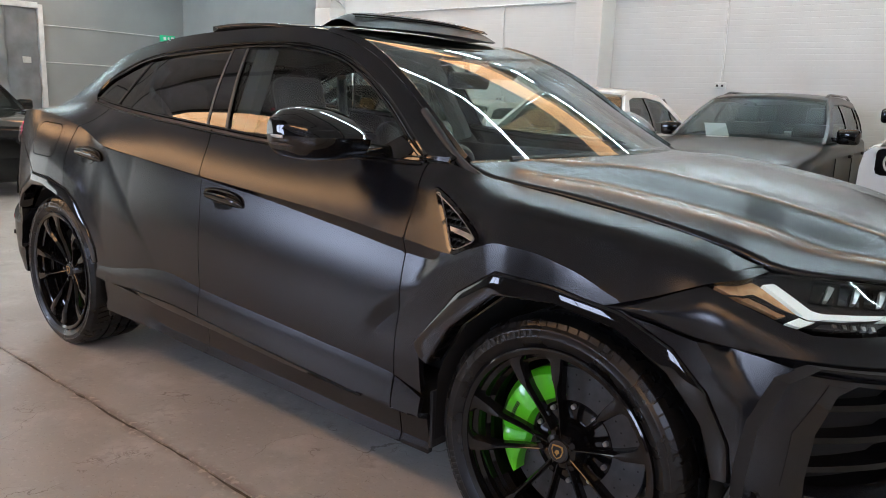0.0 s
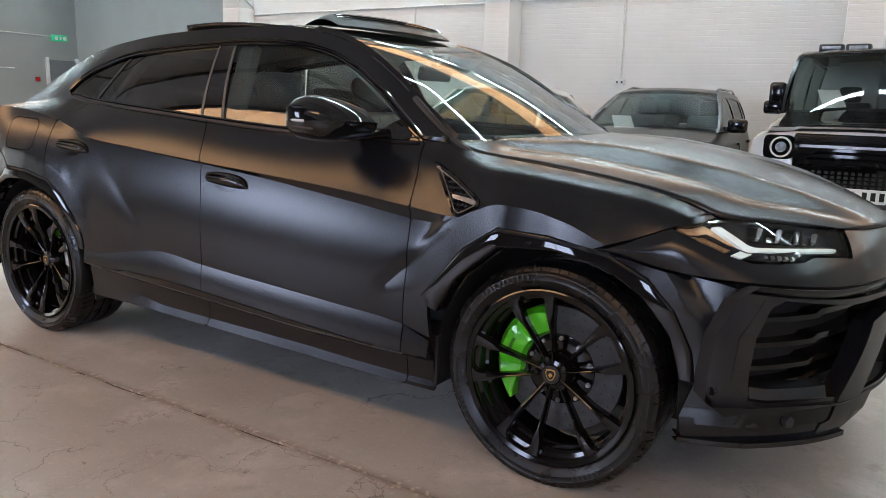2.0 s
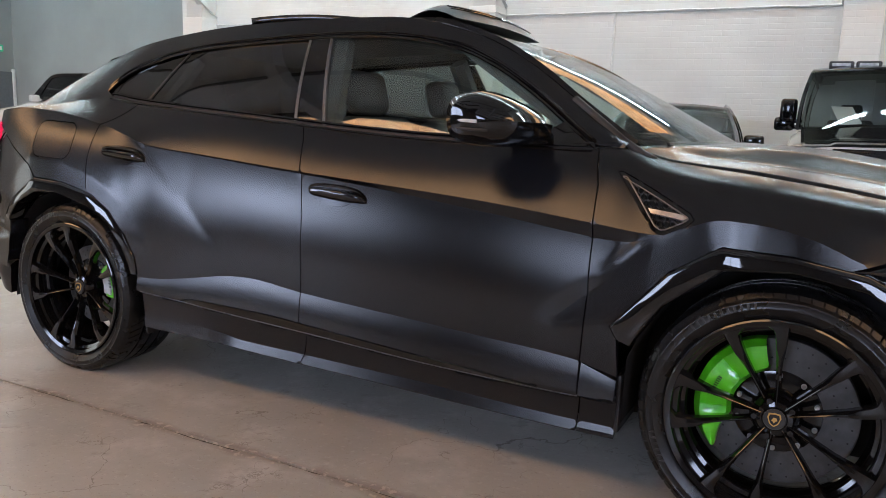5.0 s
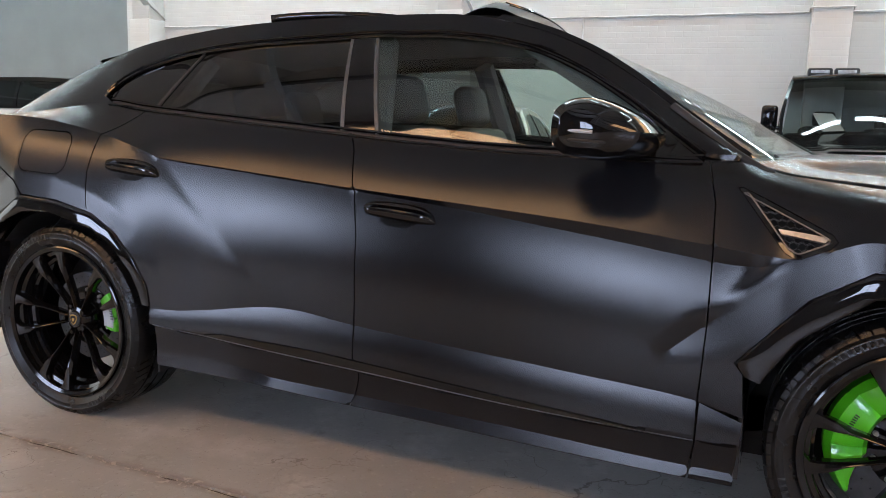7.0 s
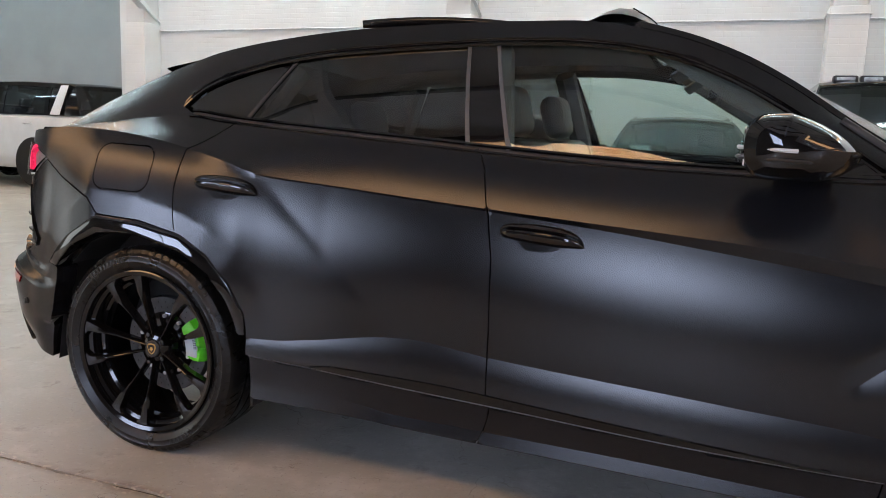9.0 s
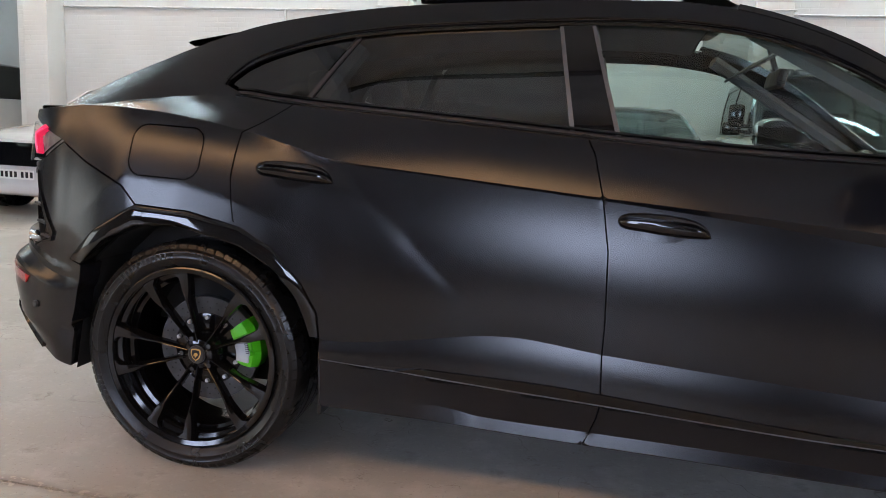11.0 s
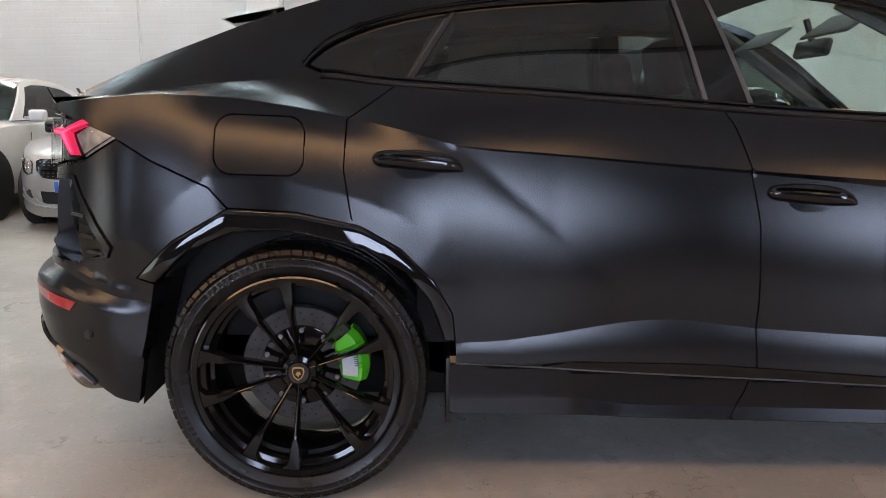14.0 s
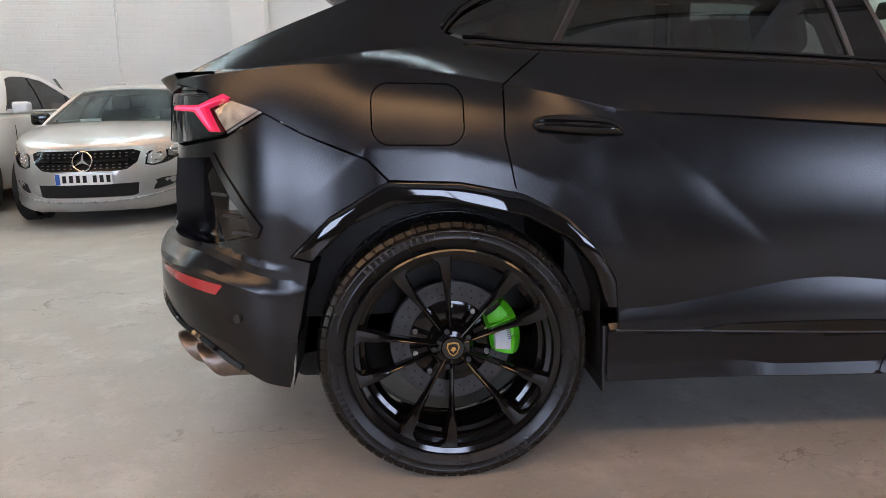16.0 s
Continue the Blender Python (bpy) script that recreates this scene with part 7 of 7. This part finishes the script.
for s in (-1, 1):
    lamp = at_nose(off, rect(0.24, 0.20, 0.04), 0.05, hx - 0.02, BLACK_PAINT, "headlamp", "round headlamp in a black square", s * 0.585, 0.98)
    for r0, r1, mt, d in ((0.072, 0.088, WHITE_PLASTIC, 0.05), (0.0, 0.07, GLOSS, 0.032), (0.0, 0.045, SILVER, 0.042)):
        v, f = lathe([(r0, -d), (r0 + 0.004, -d - 0.012), (r1 - 0.004, -d - 0.012), (r1, -d), (r1, 0)], 36)
        ob = add("lamp_ring", mesh_of("lamp_ring", v, f, 30), mt, lamp)
        ob.matrix_basis = Matrix.Translation((hx - 0.01, s * 0.565, 0.98)) @ Matrix.Rotation(radians(90), 4, "Z")
    bm = bmesh.new()
    box(bm, (0.57, s * 0.8, 1.32), (0.61, s * 0.9, 1.36), 0.01)
    box(bm, (0.50, s * 0.86, 1.33), (0.63, s * 1.02, 1.57), 0.035, seg=3)
    add("tall_door_mirror", bm, BLACK_PAINT, off)
    # light bars
    for y0 in (0.13, 0.38):
        y1 = y0 + 0.235
        bar = add("roof_light_bar", box(bmesh.new(), (0.30, min(s * y0, s * y1), 1.89), (0.44, max(s * y0, s * y1), 1.965), 0.02), PLASTIC, off, "black roof light bar")
        add("light_bar_lens", box(bmesh.new(), (0.43, min(s * (y0 + 0.03), s * (y1 - 0.03)), 1.91), (0.445, max(s * (y0 + 0.03), s * (y1 - 0.03)), 1.945), 0.008), SILVER, bar)
bm = box(bmesh.new(), (hx - 0.02, -0.88, 0.42), (hx + 0.07, 0.88, 0.56), 0.03)
add("bumper", bm, PLASTIC, off)
number_plate(off, hx + 0.072, 0.62)

# the white estate-like off-road car in the far bay, and the black one near the gate
L = 4.9
a = parked_car("white_offroad_car", "large white off-road car with black roof and dark windows", Matrix.Translation((-11.25, 8.2, 0.05)) @ Matrix.Rotation(radians(180), 4, "Z"), WHITE_PAINT, L, 2.0, 1.85, 1.27, 1.15, 1.0, 0.4, -2.2, -2.36, 0.39, (1.45, -1.4), clear=0.3, taper=0.88, glazing=DARK_GLASS, roof_paint=BLACK_PAINT, tumble=0.25)
panel("rear_pillar", [(-2.0, 1.28), (-1.78, 1.28), (-1.95, 1.80), (-2.12, 1.80)], lambda x, z: np.stack([x, 0 * x + 1.0 - 0.25 * (np.asarray(z) - 1.27) * 0.9 - 0.03, z], -1), WHITE_PAINT, a, step=0.1, gap=0, depth=0.01, inner=(0, 0, 1))
L = 4.5
a = parked_car("black_saloon_car", "black saloon car parked near the steel gate", Matrix.Translation((-7.85, 0.8, 0)), BLACK_PAINT, L, 1.85, 1.45, 0.98, 0.92, 0.8, 0.1, -1.2, -1.9, 0.34, (1.4, -1.35), clear=0.18, taper=0.80)
for s in (-1, 1):
    at_nose(a, [(-0.15 * s, -0.04), (-0.13 * s, 0.06), (0.20 * s, 0.08), (0.15 * s, -0.04)], 0.05, L / 2 - 0.12, SILVER, "headlamp", "clear headlamp", s * 0.66, 0.70, 14, s * 32)
at_nose(a, rect(0.9, 0.22, 0.05), 0.03, L / 2 - 0.005, GLOSS, "grille", "", 0, 0.58)

# papers behind the windscreens
def paper_sheet(place, label):
    bm = bmesh.new()
    n = 6
    vs = [[bm.verts.new((0.30 * i / n - 0.15, 0.21 * j / n - 0.105, 0.004 + 0.02 * (i / n) * (j / n))) for j in range(n + 1)] for i in range(n + 1)]
    for i in range(n):
        for j in range(n):
            bm.faces.new((vs[i][j], vs[i + 1][j], vs[i + 1][j + 1], vs[i][j + 1]))
    ob = add("paper", bm, PAPER)
    ob.matrix_world = place
    return tagged(ob, label, "paper")


def on_dash(car_top, x, y, z, pitch, yaw):
    return car_top.matrix_world @ Matrix.Translation((x, y, z)) @ Matrix.Rotation(radians(yaw), 4, "Z") @ Matrix.Rotation(radians(pitch), 4, "Y")


bpy.context.view_layer.update()
for o in [o for o in scene.objects if o.type == "EMPTY"]:
    if o.name == "silver_hatchback":
        paper_sheet(on_dash(o, 0.78, -0.30, 0.955, 25, 20), "white paper lying behind the windscreen of the hatchback")
    if o.name == "dark_grey_estate_car":
        paper_sheet(on_dash(o, 0.55, -0.36, 1.10, 30, 25), "white paper lying behind the windscreen of the estate car")
    if o.name == "offroad_car":
        paper_sheet(on_dash(o, 0.80, -0.40, 1.40, 38, 25), "white paper lying behind the windscreen of the off-road car")

# ---- fittings on the walls ----
CONDUIT = material("painted_conduit", (0.55, 0.56, 0.55), 0.5, vary=0.1)
SIGN_GREEN = glow("exit_sign_green", (0.02, 0.42, 0.20), 0.35)
GATE = material("gate_steel", (0.20, 0.21, 0.22), 0.5, metal=0.4, vary=0.2, scale=3, bump=0.2, bump_scale=8)
DOOR_GREY = material("door_grey", (0.12, 0.13, 0.14), 0.5, vary=0.1)
PZ = 2.83
for pts in ([(-8.1, 7.88, PZ), (-2.16, 7.88, PZ)], [(-1.68, 7.88, PZ), (2.88, 7.88, PZ)], [(3.36, 7.88, PZ), (7.88, 7.88, PZ)]):
    n = 12
    line = [tuple(np.array(pts[0]) + (np.array(pts[1]) - np.array(pts[0])) * k / n + np.array((0, 0, 0.004 * math.sin(k * 2.1)))) for k in range(n + 1)]
    tagged(tube("conduit", line, 0.016, CONDUIT), "painted conduit run along the brick wall", "conduit", "wall conduits")
for x, y, z in ((-2.14, 7.5, PZ), (2.9, 7.5, PZ)):
    tagged(tube("conduit", [(x - 0.02, 7.88, z), (x - 0.02, 7.48, z), (x + 0.46, 7.48, z), (x + 0.46, 7.88, z)], 0.014, CONDUIT), "painted conduit bent round the pilaster", "conduit", "wall conduits")
for x, z0 in ((-0.02, 1.66), (-3.72, 1.38), (-4.05, 2.2)):
    if x < -4:
        continue
    tagged(tube("conduit", [(x, 7.88, PZ), (x + 0.005, 7.88, 0.5 * (PZ + z0)), (x, 7.88, z0)], 0.013, CONDUIT), "painted conduit dropping down the brick wall", "conduit", "wall conduits")
    sock = tagged(add("wall_socket", box(bmesh.new(), (x - 0.075, 7.845, z0 - 0.09), (x + 0.075, 7.898, z0), 0.008), CONDUIT), "grey double wall socket at the foot of a conduit", "socket", "wall sockets")
    for s in (-1, 1):
        add("switch", box(bmesh.new(), (x + s * 0.035 - 0.015, 7.838, z0 - 0.06), (x + s * 0.035 + 0.015, 7.846, z0 - 0.03), 0.002), PLASTIC, sock)
# roof frames: haunches on the pilasters
for k, x in enumerate((-8.0, -2.14, 2.9, 7.9)):
    m = Matrix.Translation((x + 0.30, 7.55, 0)) @ Matrix.Rotation(radians(90), 4, "Z") @ Matrix.Rotation(radians(90), 4, "X")
    ob = prism("haunch", [(0.0, 3.15), (0.35, 2.96), (-2.2, H - 0.01), (-2.8, H - 0.01)], 0.16, m, BEAM)
    ob.matrix_world = Matrix.Identity(4)
    tagged(ob, "painted steel haunch of the roof frame", "beam", "roof frames", "structure")
    slab("rafter_%d" % (k + 1), (x + 0.12, Y0, H - 0.34), (x + 0.32, 7.55, H - 0.165), BEAM, label="painted steel rafter of the roof frame", category="beam", bevel=0.006)
# west wall: gate, personnel door, exit sign, call point
gate = tagged(new("steel_gate"), "grey steel folding gate with diamond-pressed panels", "gate")
gy0, gy1, gz = 1.95, 5.75, 3.12
for k in range(5):
    w = (gy1 - gy0) / 5
    y = gy0 + k * w
    p = []
    for i in range(9):
        row = []
        for j in range(25):
            u, v = i / 8, j / 24
            d = 0.035 * (1 - abs(((u * 2 + v * 8) % 2) - 1)) * (1 - abs(((u * 2 - v * 8) % 2) - 1)) * 2
            row.append((X0 + 0.05 + d, y + 0.01 + (w - 0.02) * u, 0.05 + (gz - 0.05) * v))
        p.append(row)
    grid_mesh("gate_panel", np.array(p), GATE, gate, inner=(-30, 3, 1))
for y in (gy0 - 0.06, gy1 + 0.06):
    add("gate_post", box(bmesh.new(), (X0, y - 0.06, 0), (X0 + 0.14, y + 0.06, gz + 0.1), 0.006), BEAM, gate)
add("gate_rail", box(bmesh.new(), (X0, gy0, gz), (X0 + 0.16, gy1, gz + 0.14), 0.006), BEAM, gate)
add("gate_handle", box(bmesh.new(), (X0 + 0.08, 4.3, 1.55), (X0 + 0.13, 4.45, 1.6), 0.01), STEEL, gate)
door = slab("door_4", (X0, 8.93, 0.0), (X0 + 0.05, 9.70, 2.08), DOOR_GREY, label="plain dark grey personnel door", category="door", bevel=0.004)
add("door_frame", box(bmesh.new(), (X0, 8.85, 0.0), (X0 + 0.07, 8.928, 2.15), 0.004), BEAM, door)
add("door_frame", box(bmesh.new(), (X0, 9.702, 0.0), (X0 + 0.07, 9.78, 2.15), 0.004), BEAM, door)
sign = tagged(add("exit_sign", box(bmesh.new(), (X0 + 0.03, 9.03, 2.58), (X0 + 0.07, 9.49, 2.75), 0.008), SIGN_GREEN), "green exit sign on a short bracket", "sign")
for y, w in ((9.13, 0.08), (9.26, 0.05), (9.36, 0.09)):
    add("sign_mark", box(bmesh.new(), (X0 + 0.07, y, 2.62), (X0 + 0.074, y + w, 2.71), 0.0), WHITE_PLASTIC, sign)
add("sign_bracket", box(bmesh.new(), (X0, 9.2, 2.64), (X0 + 0.035, 9.26, 2.68), 0.0), BEAM, sign)
tagged(add("call_point", box(bmesh.new(), (X0, 8.54, 1.5), (X0 + 0.05, 8.66, 1.62), 0.01), RED), "red fire call point on the wall", "call point")
tagged(tube("conduit", [(X0 + 0.02, 5.3, 2.75), (X0 + 0.02, 7.0, 2.74), (X0 + 0.02, 9.1, 2.70)], 0.015, CONDUIT), "painted conduit along the block wall", "conduit", "wall conduits")
tagged(tube("conduit", [(X0 + 0.02, 5.5, 1.85), (X0 + 0.02, 8.0, 1.82)], 0.015, CONDUIT), "painted conduit along the block wall", "conduit", "wall conduits")
tagged(add("junction_box", box(bmesh.new(), (X0, 5.35, 1.8), (X0 + 0.08, 5.55, 1.95), 0.01), CONDUIT), "small grey junction box on the wall", "junction box")

# ---- roof, rooflight, lamps, daylight ----
for nm, y0, y1 in (("ceiling_south", Y0, -5.7), ("ceiling", -4.35, 5.0), ("ceiling_north", 6.65, YR)):
    slab(nm, (X0, y0, H), (X1, y1, H + 0.15), ROOF, label="grey profiled sheet roof of the hall", category="ceiling")


def corrugated(name, x0, x1, y0, y1, z, mat, label):
    xs = np.arange(x0, x1, 0.038)
    p = np.array([[(x, y, z + 0.02 * math.sin(2 * math.pi * x / 0.15)) for x in xs] for y in (y0, y1)])
    ob = grid_mesh(name, p, mat, None, inner=(0, -5, -50))
    return tagged(ob, label, "rooflight", kind="structure")


SHEET = glow("rooflight_sheet", (1.0, 0.60, 0.30), 7.8)
nt = SHEET.node_tree
tc, mp, nz, rp = (nt.nodes.new(n) for n in ("ShaderNodeTexCoord", "ShaderNodeMapping", "ShaderNodeTexNoise", "ShaderNodeValToRGB"))
mp.inputs["Scale"].default_value = (2.2, 0.35, 1)
nz.inputs["Scale"].default_value, nz.inputs["Detail"].default_value = 1.6, 6
rp.color_ramp.elements[0].position, rp.color_ramp.elements[1].position = 0.35, 0.62
rp.color_ramp.elements[0].color, rp.color_ramp.elements[1].color = (0.76, 0.41, 0.19, 1), (1.0, 0.67, 0.39, 1)
nt.links.new(tc.outputs["Object"], mp.inputs["Vector"])
nt.links.new(mp.outputs["Vector"], nz.inputs["Vector"])
nt.links.new(nz.outputs["Fac"], rp.inputs["Fac"])
nt.links.new(rp.outputs["Color"], nt.nodes["Principled BSDF"].inputs["Emission Color"])
# the north strip uses a copy with a weaker glow
SHEET_DIM = SHEET.copy()
SHEET_DIM.name = "rooflight_sheet_dim"
SHEET_DIM.node_tree.nodes["Principled BSDF"].inputs["Emission Strength"].default_value = 2.9
for y0, y1, mt in ((-5.7, -4.35, SHEET), (5.0, 6.65, SHEET_DIM)):
    corrugated("rooflight", X0, 1.9 if y0 < 0 else X1, y0, y1, H + 0.04, mt, "yellowed translucent corrugated rooflight sheets")
for k, y in enumerate((-8.3, -7.0, -5.7, -4.35, -2.5, -0.8, 1.0, 2.4, 3.7, 5.0, 6.65, 7.25)):
    slab("purlin_%d" % (k + 1), (X0, y - 0.04, H - 0.16), (X1, y + 0.04, H - 0.002), BEAM if y > 2 else PURLIN, label="steel purlin under the roof", category="purlin", bevel=0.006)

corrugated("rooflight", 4.6, X1, -5.7, -4.35, H + 0.04, SHEET, "yellowed translucent corrugated rooflight sheets")
# unseen bay, added to keep the front door top's reflection dark
slab("ceiling_bay", (1.9, -5.7, H), (4.6, -4.35, H + 0.15), ROOF, label="unseen roof bay added to break the rooflight's warm reflection", category="ceiling")

LED = glow("led_tube", (0.72, 0.92, 1.0), 70)
for y in (2.4, 7.25):
    for x in (-15, -11, -7, -3, 1, 5, 9):
        batten = tagged(add("batten_lamp", box(bmesh.new(), (x - 1.8, y - 0.05, H - 0.21), (x + 1.8, y + 0.05, H - 0.159), 0.006), WHITE_PLASTIC), "white batten lamp fixed under a purlin", "lamp", "batten lamps")
        add("tube", box(bmesh.new(), (x - 1.75, y - 0.03, H - 0.245), (x + 1.75, y + 0.03, H - 0.212), 0.01), LED, batten, "glowing white tube")

# the unseen south wall is dark to keep paint reflections and bounce low
DARK_SOUTH = material("dark_unseen_wall", (0.09, 0.09, 0.095), 0.6, vary=0.2, scale=2)
# unseen south side: assumed windows with glowing panels, placed for cool door reflections
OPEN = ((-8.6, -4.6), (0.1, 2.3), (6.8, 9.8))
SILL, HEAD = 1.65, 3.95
edges = [X0 - 0.2] + [e for d in OPEN for e in d] + [X1 + 0.2]
for k in range(0, len(edges), 2):
    slab("wall_south_%d" % (k // 2 + 1), (edges[k], Y0 - 0.25, -0.1), (edges[k + 1], Y0, H + 0.3), DARK_SOUTH, label="unseen south wall, kept dark for the reflections in the paint", category="wall")
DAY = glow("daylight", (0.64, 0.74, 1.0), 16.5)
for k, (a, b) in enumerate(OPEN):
    slab("wall_south_head_%d" % (k + 1), (a, Y0 - 0.25, HEAD), (b, Y0, H + 0.3), DARK_SOUTH, label="unseen dark wall above the assumed window", category="wall")
    slab("wall_south_foot_%d" % (k + 1), (a, Y0 - 0.25, -0.1), (b, Y0, SILL), DARK_SOUTH, label="unseen dark wall below the assumed window", category="wall")
    slab("backdrop_%d" % (k + 1), (a - 0.3, Y0 - 0.6, SILL - 0.3), (b + 0.3, Y0 - 0.55, HEAD + 0.3), DAY, label="glowing panel behind the assumed window, as overcast daylight", category="backdrop")
    win = tagged(new("window_%d" % (k + 1)), "assumed high window, unseen, placed for the cool glow on the doors", "window", kind="structure")
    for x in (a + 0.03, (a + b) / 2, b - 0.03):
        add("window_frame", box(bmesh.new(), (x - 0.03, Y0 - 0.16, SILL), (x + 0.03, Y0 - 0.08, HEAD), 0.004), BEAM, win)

# assumed roller door, unseen: glowing milky sheets between rails fill the rear bumper's reflection
MILKY_FILL = glow("milky_fill_sheet", (0.80, 0.86, 0.88), 3.6)
door = tagged(new("door_1"), "assumed roller door, unseen, glowing to fill the rear bumper's reflection", "door", kind="structure")
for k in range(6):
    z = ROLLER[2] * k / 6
    add("door_sheet", box(bmesh.new(), (X0 - 0.16, ROLLER[0] + 0.01, z + 0.03), (X0 - 0.13, ROLLER[1] - 0.01, z + ROLLER[2] / 6 - 0.03), 0.004), MILKY_FILL, door)
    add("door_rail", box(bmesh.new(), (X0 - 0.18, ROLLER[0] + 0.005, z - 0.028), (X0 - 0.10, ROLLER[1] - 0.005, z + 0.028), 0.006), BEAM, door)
